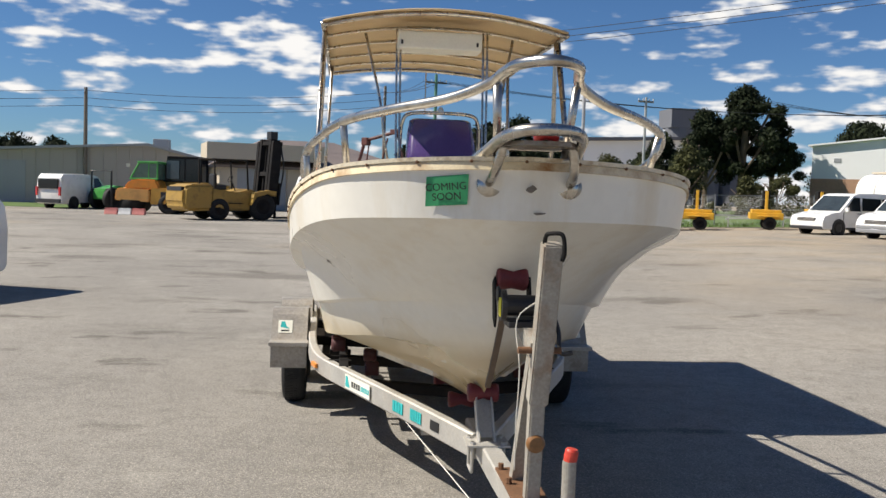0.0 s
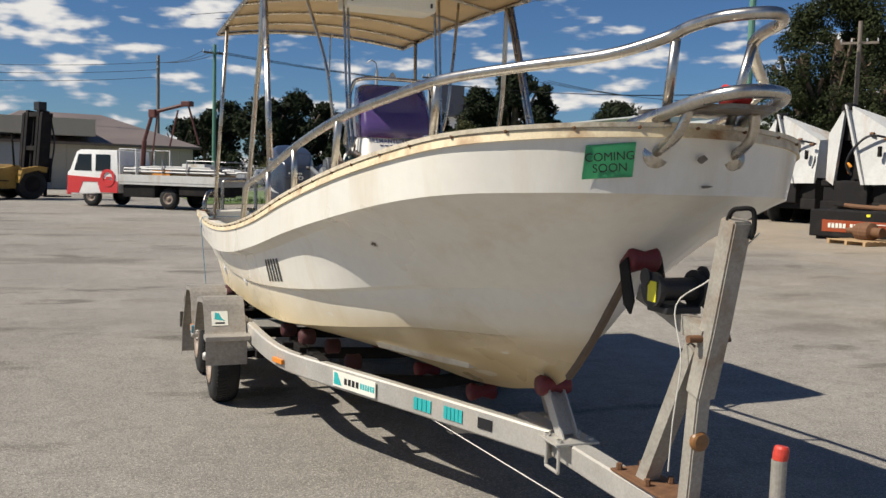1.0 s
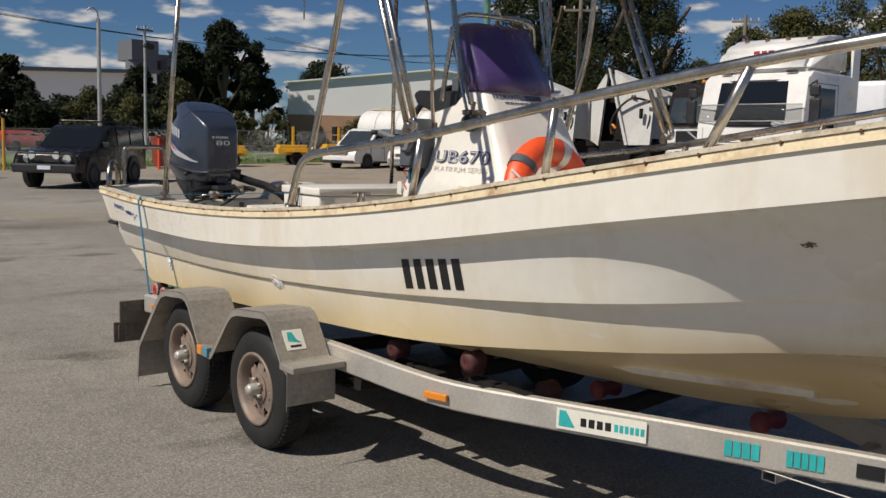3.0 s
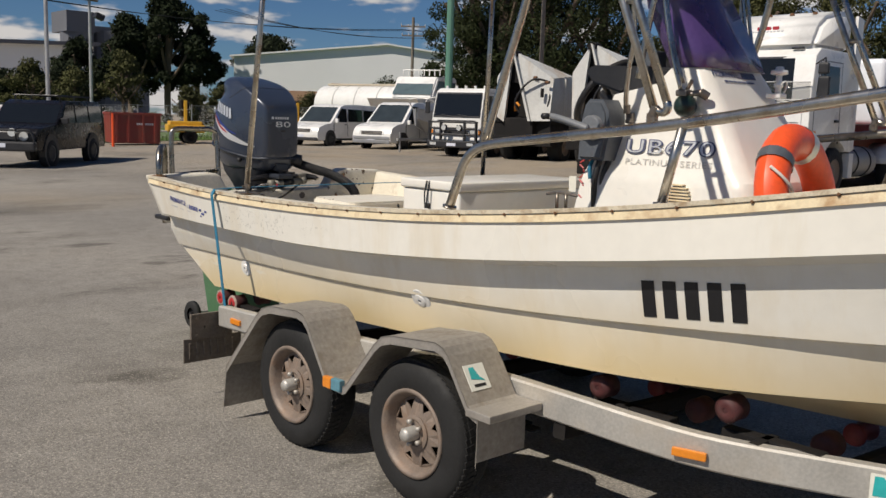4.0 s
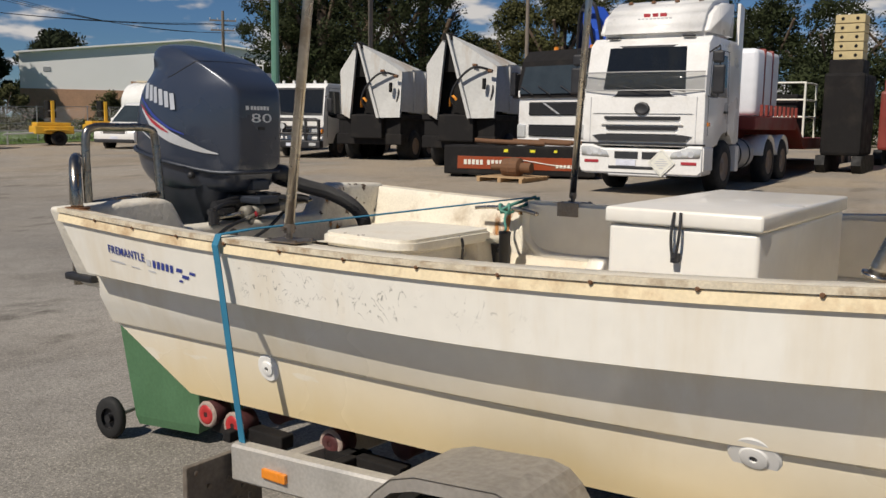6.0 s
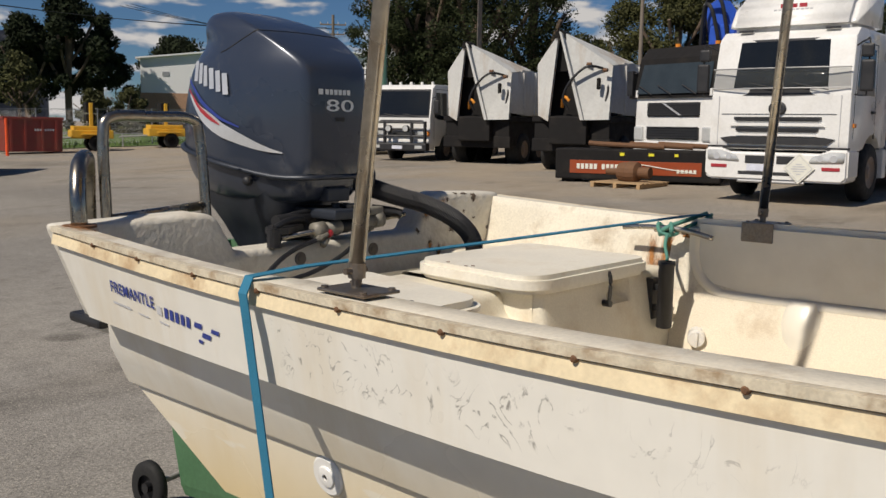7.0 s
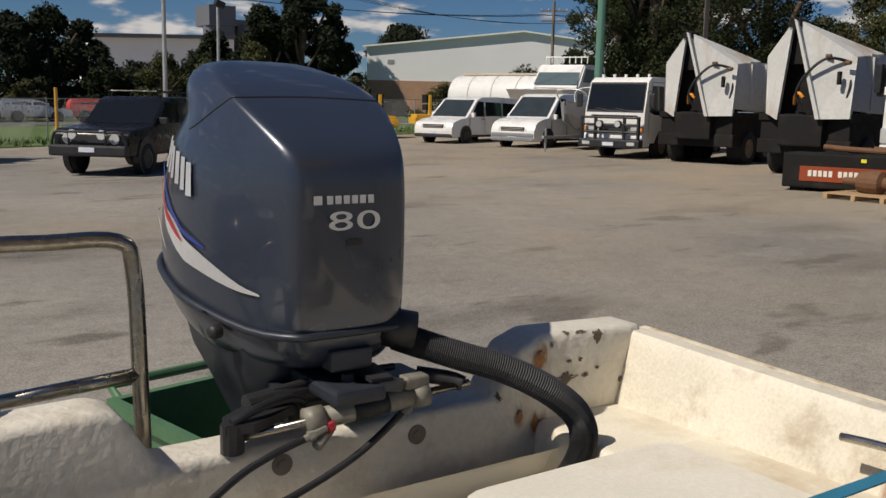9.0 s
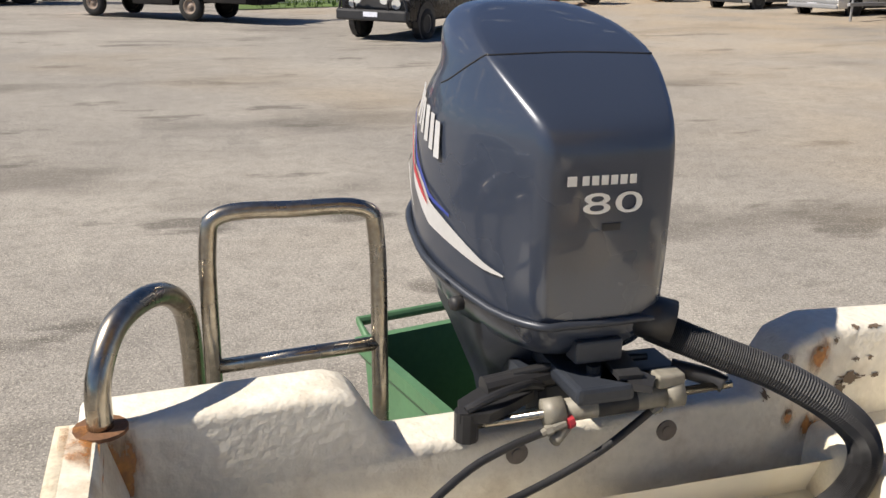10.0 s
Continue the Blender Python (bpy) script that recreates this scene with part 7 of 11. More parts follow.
        lip = [(y, z - .0) for y, z in prof]
        rows = [[Vector((xo, y, z)) for y, z in lip], [Vector((xo, y + (.012 if z < .6 else 0) * 0, z - .035)) for y, z in lip]]
        grid(bm, rows, flip=s > 0)
        o = part("guard_lip", bm, "alu", g)
        so = o.modifiers.new("thick", "SOLIDIFY")
        so.thickness = .004
        bm = bmesh.new()
        box(bm, (min(xo, xi) - .01, 5.47, .505), (max(xo, xi) + .01, 5.60, .535), .004)
        part("guard_step", bm, "alu", g, "folded step plate on the mudguard")
        bm = bmesh.new()
        box(bm, (xo - .016, 6.455, .405), (xo + .012, 6.515, .455), .006)
        lm = part("marker_lamp", bm, "amber", g, "small red and blue marker lamp")
        bm = bmesh.new()
        box(bm, (xo - .016, 6.385, .405), (xo + .014, 6.453, .458), .006)
        part("lamp_housing", bm, "teal_dull", lm, "faded blue lamp housing")
        # maker's sticker on the sloping front
        a, b = Vector((0, 5.60, .54)), Vector((0, 5.74, .742))
        m = facing((1.10 * s, 5.655, .625), (1, 0, 0), (0, .115, .168))
        st = bars(g, m, [(0, 0, .105, .105)], "cream_card", "sticker", .003)
        bm = bmesh.new()
        tri_ = [Vector((-.035, -.005, .0045)), Vector((.035, -.02, .0045)), Vector((.01, .0, .0045)), Vector((-.005, .04, .0045)), Vector((-.03, .04, .0045))]
        bm.faces.new([bm.verts.new(m @ p) for p in tri_])
        part("sticker_mark", bm, "teal", st)
        bars(st, m @ Matrix.Translation((0, -.034, .003)), [(0, 0, .06, .012)], "ink", "sticker_bar", .001)
    # wheels
    for s in (-1, 1):
        for y in (6.0, 6.9):
            holder = part("axle_stub", tubes([(.9 * s, y, .31), (.4 * s, y, .31)], r=.025), "chassis", tr)
            wparent = bpy.data.objects.new("wheel", bpy.data.meshes.new("wheel"))
            bmw = bmesh.new()
            cyl(bmw, (.04, 0, 0), (.16, 0, 0), .05, 14)
            bmw.to_mesh(wparent.data)
            bmw.free()
            wparent.data.materials.append(M["chassis"])
            scene.collection.objects.link(wparent)
            wparent.parent = tr
            wparent.matrix_local = Matrix.Translation((-1.13 if s < 0 else 1.13, y, .308)) @ (Matrix.Rotation(0, 4, "Z") if s < 0 else Matrix.Rotation(math.pi, 4, "Z"))
            wheel_parts(wparent)
    # lamps, plate board, stickers of the side rail
    bm = boxes(((-.85, 4.80, .478), (-.832, 4.92, .508)), bevel=.004)
    part("amber_marker", bm, "amber", tr, "amber side marker lamp").matrix_local = Matrix.Translation((-.014, 0, 0)) @ Matrix.Translation((-.84, 4.86, .49)) @ Matrix.Rotation(radians(16), 4, "Z") @ Matrix.Translation((.84, -4.86, -.49))
    bm = boxes(((-.995, 7.62, .445), (-.978, 7.72, .475)), bevel=.004)
    part("amber_marker", bm, "amber", tr, "amber side marker lamp")
    d = Vector((-.76, 1.85, 0)).normalized()
    for i, (yy, w_, col) in enumerate(((4.165, .37, "cream_card"),)):
        c = Vector((-.0305 - (yy - 2.93) * .408 - .0415, yy, .495))
        m = facing(c, -Vector((-.38, .925, 0)), (0, 0, 1))
        card = bars(tr, m, [(0, 0, w_, .085)], col, "maker_sticker", .003)
        bm = bmesh.new()
        bm.faces.new([bm.verts.new(m @ Vector(p)) for p in ((-.175, -.03, .0045), (-.105, -.03, .0045), (-.12, -.005, .0045), (-.145, .035, .0045), (-.172, .035, .0045))])
        part("sticker_mark", bm, "teal", card)
        bars(card, m @ Matrix.Translation((0, 0, .003)), [(-.07 + k * .034, -.002, .024, .034) for k in range(4)], "ink", "sticker_bar", .001)
        bars(card, m @ Matrix.Translation((0, 0, .003)), [(.065 + k * .021, -.002, .015, .030) for k in range(6)], "teal", "sticker_bar", .001)
    for yy, n_ in ((3.66, 4), (3.46, 5)):
        c = Vector((-.0305 - (yy - 2.93) * .408 - .029, yy, .49))
        m = facing(c, -Vector((-.38, .925, 0)), (0, 0, 1))
        bars(tr, m, [(-.06 + k * (.13 / n_), 0, .11 / n_, .06) for k in range(n_)], "teal", "dealer_sticker", .003)
    c = Vector((-.0305 - (3.27 - 2.93) * .408 - .029, 3.27, .49))
    m = facing(c, -Vector((-.38, .925, 0)), (0, 0, 1))
    bars(tr, m, [(0, 0, .09, .05)], "ink", "rating_plate", .003)
    # rear lamp board and number plate holder
    bm = bmesh.new()
    box(bm, (-1.145, 7.885, .335), (-.885, 7.905, .482), .004)
    lb = part("lamp_board", bm, "board_dirty", tr, "dirty grey rear lamp board")
    bm = bmesh.new()
    box(bm, (-1.18, 7.906, .20), (-.815, 7.916, .338), .004)
    for k in range(7):
        box(bm, (-1.15 + k * .045, 7.898, .225), (-1.135 + k * .045, 7.908, .315), .002)
    part("plate_holder", bm, "board_dirty", lb, "dirty number plate holder")
    bm = bmesh.new()
    for x, z in ((-1.11, .455), (-1.06, .40), (-.98, .40), (-.93, .455), (-1.11, .36), (-.92, .36)):
        cyl(bm, (x, 7.888, z), (x, 7.878, z), .008, 8)
    pieces("board_bolt", bm, "tarnish", lb)
    bm = tubes([(-.93, 7.88, .47), (-.945, 7.85, .52), (-.93, 7.82, .50), (-.94, 7.80, .43), (-.93, 7.84, .40)], [(-.93, 7.80, .44), (-.95, 7.70, .40), (-.94, 7.55, .41)], r=.006, n=6)
    part("lamp_cable", bm, "black", lb)
    # jockey stand with red cap
    bm = bmesh.new()
    cyl(bm, (.10, 1.70, .22), (.10, 1.70, .78), .0235, 18)
    cyl(bm, (.10, 1.70, .03), (.10, 1.70, .24), .019, 16)
    cyl(bm, (.10, 1.70, .0), (.10, 1.70, .03), .06, 20)
    js = part("jockey_stand", bm, "post_worn", tr, "galvanised jockey stand", smooth=False)
    bm = bmesh.new()
    lathe(bm, [(.0, .030), (.019, .028), (.023, .020), (.024, .0), (.022, -.016)], 16, Matrix.Translation((.104, 1.70, .794)) @ Matrix.Rotation(radians(9), 4, "Y"), "z")
    part("stand_cap", bm, "cap_red", js, "red plastic cap")
    bm = bmesh.new()
    box(bm, (.02, 1.62, .40), (.14, 1.78, .50), .01)
    part("stand_clamp", bm, "rust", js)
    bm = bmesh.new()
    box(bm, (.03, .98, .42), (.12, 1.20, .50), .02)
    part("coupling", bm, "galv", tr)
    for s in (-1, 1):
        for y in (6.0, 6.9):
            bm = bmesh.new()
            for k in range(4):
                box(bm, (s * .80 - .03, y - .40 + k * .05, .36 + k * .012), (s * .80 + .03, y + .40 - k * .05, .368 + k * .012))
            part("leaf_spring", bm, "chassis", tr)


def wheel_parts(holder):
    """Tyre, rim, spokes and hub under a wheel; the parts are built once and shared."""
    if "wheel" not in SHARED:
        tyre_wheel(holder)
        SHARED["wheel"] = holder
        # one level less deep: rim, tread and the rest hang on the wheel itself
        for o in list(holder.children_recursive):
            o.parent = holder
    else:
        for o in SHARED["wheel"].children:
            c = again(o, o.matrix_local.copy(), holder)
            if "label" in o:
                c["label"] = o["label"]


SHARED = {}


def build_bin():
    """A two-wheeled bin in which the motor's leg stands."""
    b = thing("wheelie_bin", "open green two-wheeled bin under the outboard leg", "bin", Matrix.Translation((.0, 9.28, 0)) @ Matrix.Rotation(radians(12), 4, "Z") @ Matrix.Diagonal((.84, .84, 1.02, 1)))
    bm = bmesh.new()
    rows = []
    for z, hx, y0, y1 in ((.06, .20, -.22, .20), (.10, .21, -.235, .215), (.50, .235, -.27, .28), (.92, .26, -.31, .33), (.95, .285, -.335, .355), (.985, .285, -.335, .355)):
        rows.append([Vector(p) for p in ((-hx, y0, z), (hx, y0, z), (hx, y1, z), (-hx, y1, z), (-hx, y0, z))])
    for hx, y0, y1, z in ((.255, -.305, .325, .985), (.25, -.30, .32, .9), (.20, -.225, .205, .12)):
        rows.append([Vector(p) for p in ((-hx, y0, z), (hx, y0, z), (hx, y1, z), (-hx, y1, z), (-hx, y0, z))])
    g = grid(bm, rows)
    bm.faces.new(g[0][:-1]), bm.faces.new(g[-1][:-1][::-1])
    bmesh.ops.remove_doubles(bm, verts=bm.verts[:], dist=1e-4)
    bmesh.ops.recalc_face_normals(bm, faces=bm.faces[:])
    body = part("tub", bm, "bin_green", b)
    part("handle", tubes([(-.24, .35, .97), (-.24, .43, 1.0), (.24, .43, 1.0), (.24, .35, .97)], r=.014, curve=False), "bin_green", b)
    for s in (-1, 1):
        bm = bmesh.new()
        lathe(bm, [(.05, -.025), (.085, -.028), (.10, -.015), (.10, .015), (.085, .028), (.05, .025)], 24, Matrix.Translation((s * .30, .32, .10)))
        w = part("wheel", bm, "tyre", b, smooth=True)
        bm = bmesh.new()
        lathe(bm, [(.0, -.03), (.02, -.03), (.02, .0), (.055, .0), (.055, -.02)], 16, Matrix.Translation((s * .30, .32, .10)))
        part("wheel_disc", bm, "black", w)
    bm = bmesh.new()
    cyl(bm, (-.30, .32, .10), (.30, .32, .10), .012)
    part("axle", bm, "galv", b)
    bars(b, facing((-.232, -.02, .62), (0, -1, 0), (0.03, 0, 1)), [(0, i * .04, .02, .03) for i in range(4)], "ink", "bin_mark")


build_motor()
build_trailer()
build_bin()

# ---- the yard and what stands round it ----
def rise(x):
    """The yard climbs gently to the east."""
    return 0.02 * min(max(x - 3.0, 0.0), 25.0)


def build_ground():
    xs = [-900, -300, -120, -60, -30, -15, -8, -4, -2, -1, 0, 1, 2, 3, 4, 6, 9, 13, 18, 23, 28, 40, 70, 140, 400, 1200]
    ys = [-500, -100, -30, -8, -3, 0, 2, 4, 6, 8, 10, 13, 17, 22, 28, 35, 45, 60, 90, 150, 400, 1500]
    bm = bmesh.new()
    grid(bm, [[Vector((x, y, rise(x))) for x in xs] for y in ys])
    bmesh.ops.recalc_face_normals(bm, faces=bm.faces[:])
    g = part("ground", bm, "ground")
    if g.data.polygons[0].normal.z < 0:
        g.data.flip_normals()
    tagged(g, "sun-bleached asphalt yard with stains and fine grit", "ground", kind="structure")

    def edge(x):
        return 42.2 + .20 * (x - 4)

    def strip(name, d0, d1, lift, material, label, cat, x0=-70, x1=160):
        bm = bmesh.new()
        n = 60
        rows = [[Vector((x0 + (x1 - x0) * i / n, edge(x0 + (x1 - x0) * i / n) + d + (random.uniform(-.3, .3) if d == d0 and d0 == 0 else 0), rise(x0 + (x1 - x0) * i / n) + lift)) for i in range(n + 1)] for d in (d0, (d0 + d1) / 2, d1)]
        grid(bm, rows)
        o = part(name, bm, material)
        if o.data.polygons[0].normal.z < 0:
            o.data.flip_normals()
        tagged(o, label, cat, kind="structure")

    strip("grass_verge", 0, 22, .03, "grass", "rough green grass verge beside the yard", "grass", x0=2.2)
    strip("road", 22, 31, .05, "road", "grey asphalt road beyond the verge", "road", x0=2.2)
    strip("far_verge", 31, 60, .07, "grass", "green grass strip beyond the road", "grass", x0=2.2)
    bm = bmesh.new()
    grid(bm, [[Vector((x, y, .02)) for x in (-60, -40, -20, -17)] for y in (56, 60, 66)])
    o = part("side_verge", bm, "grass")
    if o.data.polygons[0].normal.z < 0:
        o.data.flip_normals()
    tagged(o, "strip of grass in front of the grey shed", "grass", kind="structure")
    # grass blades along the edge that faces the yard
    bm = bmesh.new()
    for i in range(2600):
        x = random.uniform(3, 45)
        y = edge(x) + random.uniform(-.15, 5) ** 1.0
        h, w = random.uniform(.08, .28), .03
        a = random.uniform(0, 3.14)
        z = rise(x) + .03
        p = [bm.verts.new(v) for v in ((x - w * math.cos(a), y - w * math.sin(a), z), (x + w * math.cos(a), y + w * math.sin(a), z), (x + random.uniform(-.1, .1), y + random.uniform(-.1, .1), z + h))]
        bm.faces.new(p)
    tagged(part("grass_tufts", bm, "grass"), "tufts of grass along the verge", "grass", kind="stuff")
    # mesh fence on the verge
    fe = thing("mesh_fence", "galvanised chain mesh fence on the verge", "fence", kind="")
    bm = bmesh.new()
    cyl(bm, (0, 0, 0), (0, 0, 1.75), .03, 8)
    proto = part("fence_post", bm, "fence", fe)
    xs = [3.5 + 3.2 * i for i in range(14)]
    for i, x in enumerate(xs):
        m = Matrix.Translation((x, edge(x) + 2.4, rise(x)))
        if i == 0:
            proto.matrix_local = m
        else:
            again(proto, m)
    for i, (x0, x1) in enumerate(zip(xs, xs[1:])):
        bm = bmesh.new()
        for zz in (.10, .9, 1.7):
            cyl(bm, (x0, edge(x0) + 2.4, rise(x0) + zz), (x1, edge(x1) + 2.4, rise(x1) + zz), .012, 5)
        for k in range(40):
            for sgn in (-1, 1):
                a = x0 + (x1 - x0) * k / 40
                c = a + sgn * .8
                if x0 <= c <= x1:
                    cyl(bm, (a, edge(a) + 2.4, rise(a) + .1), (c, edge(c) + 2.4, rise(c) + 1.7), .0025, 3)
        part("mesh_panel", bm, "fence", fe)


def building(name, label, p0, p1, depth, eave, ridge, wall, roof, ridge_at=.5, base=None, base_h=0.0, hip=False, z0=0.0):
    """A long building: p0 to p1 is its front at ground level, the gable in that face."""
    b = thing(name, label, "building")
    p0, p1 = Vector((*p0, z0)), Vector((*p1, z0))
    along = (p1 - p0).normalized()
    back = Vector((-along.y, along.x, 0))
    if back.y < 0:
        back = -back
    L = (p1 - p0).length
    up = Vector((0, 0, 1))

    def pt(a, d, z):
        return p0 + along * a + back * d + up * z

    bm = bmesh.new()
    face = [pt(0, 0, 0), pt(L, 0, 0), pt(L, 0, eave)] + ([] if hip else [pt(L * ridge_at, 0, ridge)]) + [pt(0, 0, eave)]
    rear = [p + back * depth for p in face]
    f = [bm.verts.new(p) for p in face]
    r = [bm.verts.new(p) for p in rear]
    bm.faces.new(f), bm.faces.new(r[::-1])
    n = len(f)
    for i in range(n):
        if i in (0, 1, n - 1):
            bm.faces.new((f[i], f[(i + 1) % n], r[(i + 1) % n], r[i]))
    bmesh.ops.recalc_face_normals(bm, faces=bm.faces[:])
    part("wall", bm, wall, b)
    bm = bmesh.new()
    o = .5
    if hip:
        e = [pt(-o, -o, eave), pt(L + o, -o, eave), pt(L + o, depth + o, eave), pt(-o, depth + o, eave)]
        q = [pt(L * .3, depth * .5, ridge), pt(L * .7, depth * .5, ridge)]
        v = [bm.verts.new(p) for p in e + q]
        for idx in ((0, 1, 5, 4), (1, 2, 5), (2, 3, 4, 5), (3, 0, 4)):
            bm.faces.new([v[i] for i in idx])
    else:
        for a0, a1, za, zb in ((-o, L * ridge_at, eave - .1, ridge + .08), (L * ridge_at, L + o, ridge + .08, eave - .1)):
            q = [pt(a0, -o, za), pt(a1, -o, zb), pt(a1, depth, zb), pt(a0, depth, za)]
            bm.faces.new([bm.verts.new(p) for p in q])
    rf = part("roof", bm, roof, b)
    so = rf.modifiers.new("thick", "SOLIDIFY")
    so.thickness = .18
    if base:
        bm = bmesh.new()
        q = [pt(-.05, -.08, 0), pt(L + .05, -.08, 0), pt(L + .05, -.08, base_h), pt(-.05, -.08, base_h)]
        v = [bm.verts.new(p) for p in q]
        w = [bm.verts.new(p + back * .1) for p in q]
        bm.faces.new(v), bm.faces.new(w[::-1])
        for i in range(4):
            bm.faces.new((v[i], v[(i + 1) % 4], w[(i + 1) % 4], w[i]))
        bmesh.ops.recalc_face_normals(bm, faces=bm.faces[:])
        part("brick_base", bm, base, b)
    if name == "white_warehouse":
        return b, pt
    # ribs of the sheeting
    bm = bmesh.new()
    k = max(6, int(L / .9))
    for i in range(k + 1):
        a = L * i / k
        h = eave if hip else (eave + (ridge - eave) * min(a / max(.01, L * ridge_at), (L - a) / max(.01, L * (1 - ridge_at))))
        q0 = pt(a - .03, -.03, base_h)
        cyl(bm, pt(a, -.02, base_h), pt(a, -.02, h - .05), .035, 4)
    part("sheeting_ribs", bm, wall, b)
    return b, pt


def openings(b, pt, items):
    for name, mt, a, w, z, h in items:
        bm = bmesh.new()
        c = [pt(a, -.05, z), pt(a + w, -.05, z), pt(a + w, -.05, z + h), pt(a, -.05, z + h)]
        d = [pt(a, .05, z), pt(a + w, .05, z), pt(a + w, .05, z + h), pt(a, .05, z + h)]
        v, u = [bm.verts.new(p) for p in c], [bm.verts.new(p) for p in d]
        bm.faces.new(v)
        for i in range(4):
            bm.faces.new((v[i], v[(i + 1) % 4], u[(i + 1) % 4], u[i]))
        bmesh.ops.recalc_face_normals(bm, faces=bm.faces[:])
        part(name, bm, mt, b)


def build_buildings():
    b, pt = building("grey_shed", "long low grey sheet-metal shed", (-30, 66), (-11.3, 70), 18, 3.6, 4.5, "shed_wall", "shed_roof", .78)
    openings(b, pt, (("door", "beige_wall", 9.0, .9, 0, 2.1), ("wall_lamp", "cream_card", 13.4, .25, 2.8, .25), ("roller_door", "shed_roof", 3.0, 3.6, 0, 3.0)))
    bm = bmesh.new()
    c = pt(16, 6, 4.2)
    box(bm, (c.x - .6, c.y - .6, c.z), (c.x + .6, c.y + .6, c.z + 1.0), .05)
    part("roof_vent", bm, "shed_roof", b)
    b, pt = building("beige_workshop", "low beige workshop with a brown hipped roof", (-9.5, 64), (4.2, 67.5), 16, 3.1, 5.4, "beige_wall", "tile_roof", .5, hip=True)
    openings(b, pt, (("window", "glass_dark", 8.5, 2.2, 1.0, 1.2), ("roller_door", "shed_roof", 1.2, 3.4, 0, 2.9), ("door", "white", 6.4, .95, 0, 2.1)))
    bm = bmesh.new()
    slab(bm, [tuple(pt(-1, -1.2, 0).xy), tuple(pt(7.2, -1.2, 0).xy), tuple(pt(7.2, 3, 0).xy), tuple(pt(-1, 3, 0).xy)], 3.5, 4.6, "xy")
    part("fascia", bm, "beige_wall", b, "cream sheet fascia")
    b, pt = building("white_warehouse", "large white-clad warehouse on a tan brick base", (56, 107), (86, 86), 45, 8.6, 10.6, "ware_white", "ware_white", .52, "brick", 4.4, z0=.5)
    openings(b, pt, (("window", "glass_blue", 13, 3.0, 1.2, 1.4), ("window", "glass_blue", 19, 3.0, 1.2, 1.4), ("vent", "shed_roof", 2.5, .8, 6.4, .5), ("office_block", "brick", 12, 6.5, 4.4, 1.1)))
    # works tower and long roof far behind
    t = thing("silo_tower", "grey industrial silo tower far off", "tower")
    bm = bmesh.new()
    for x, y, w, h in ((88, 240, 4.0, 23), (96, 242, 4.0, 22), (104, 243, 4.0, 22)):
        cyl(bm, (x, y, 0), (x, y, h), w, 14)
    box(bm, (84, 236, 21), (91, 246, 26.0))
    box(bm, (90, 239, 21.5), (109, 243, 23))
    part("silo", bm, "silo", t)
    s = thing("far_factory", "pale far factory roof above the trees", "building")
    bm = bmesh.new()
    slab(bm, [(52, 6), (86, 6), (86, 17), (52, 15.5)], 225, 245, "yz")
    part("wall", bm, "ware_white", s)
    bm = bmesh.new()
    slab(bm, [(51, 15.5), (87, 17), (87, 17.8), (51, 16.3)], 223, 246, "yz")
    part("roof", bm, "silo", s)


def leaf_cloud(bm, c, r, n, size, squash=.8):
    for _ in range(n):
        d = Vector((random.gauss(0, 1), random.gauss(0, 1), random.gauss(0, 1))).normalized()
        q = c + Vector((d.x * r, d.y * r, d.z * r * squash)) * random.uniform(.55, 1.05)
        u = Vector((random.uniform(-1, 1), random.uniform(-1, 1), random.uniform(-1, 1))).normalized()
        v = u.cross(d + Vector((random.uniform(-.6, .6), random.uniform(-.6, .6), random.uniform(-.6, .6))))
        if v.length < .05:
            continue
        v.normalize()
        s = size * random.uniform(.6, 1.4)
        pts = [q + u * s, q + v * s * .42, q - u * s, q - v * s * .42]
        bm.faces.new([bm.verts.new(p) for p in pts])


def tree(x, y, h, w, mt, label, clumps=26, density=85, size=.32, low=.28, z0=0.0, name="tree", trunk=True):
    clumps, density, size = int(clumps * 1.5), int(density * (3.4 if h > 9.4 else 2.4)), size * (.62 if mt == "leaf_dark" else .46 if h > 9.4 else .54)
    t = thing(name, label, "tree", Matrix.Translation((x, y, z0)))
    bm = bmesh.new()
    if trunk:
        tube(bm, [(0, 0, -.3), (random.uniform(-.2, .2), 0, h * .3), (random.uniform(-.5, .5), random.uniform(-.4, .4), h * .75)], .025 * h, 8)
        for k in range(6):
            a = k * 1.05 + random.uniform(-.3, .3)
            z = h * random.uniform(.25, .5)
            tube(bm, [(0, 0, z), (math.cos(a) * w * .3, math.sin(a) * w * .3, z + h * .12), (math.cos(a) * w * .62, math.sin(a) * w * .62, z + h * .3)], .010 * h, 6)
        part("trunk", bm, "bark", t)
    else:
        bm.free()
    bm = bmesh.new()
    for k in range(clumps):
        a = random.uniform(0, 6.283)
        f = random.uniform(low, 1.0)
        spread = math.sin(min(1, max(.05, (1.02 - f) / (1.02 - low))) * 1.75) * .9 + .12
        rr = w * spread * random.uniform(.3, 1.0)
        r = w * random.uniform(.15, .32)
        leaf_cloud(bm, Vector((math.cos(a) * rr, math.sin(a) * rr, h * f - r * .5)), r, density, size)
    part("crown", bm, mt, t)
    return t


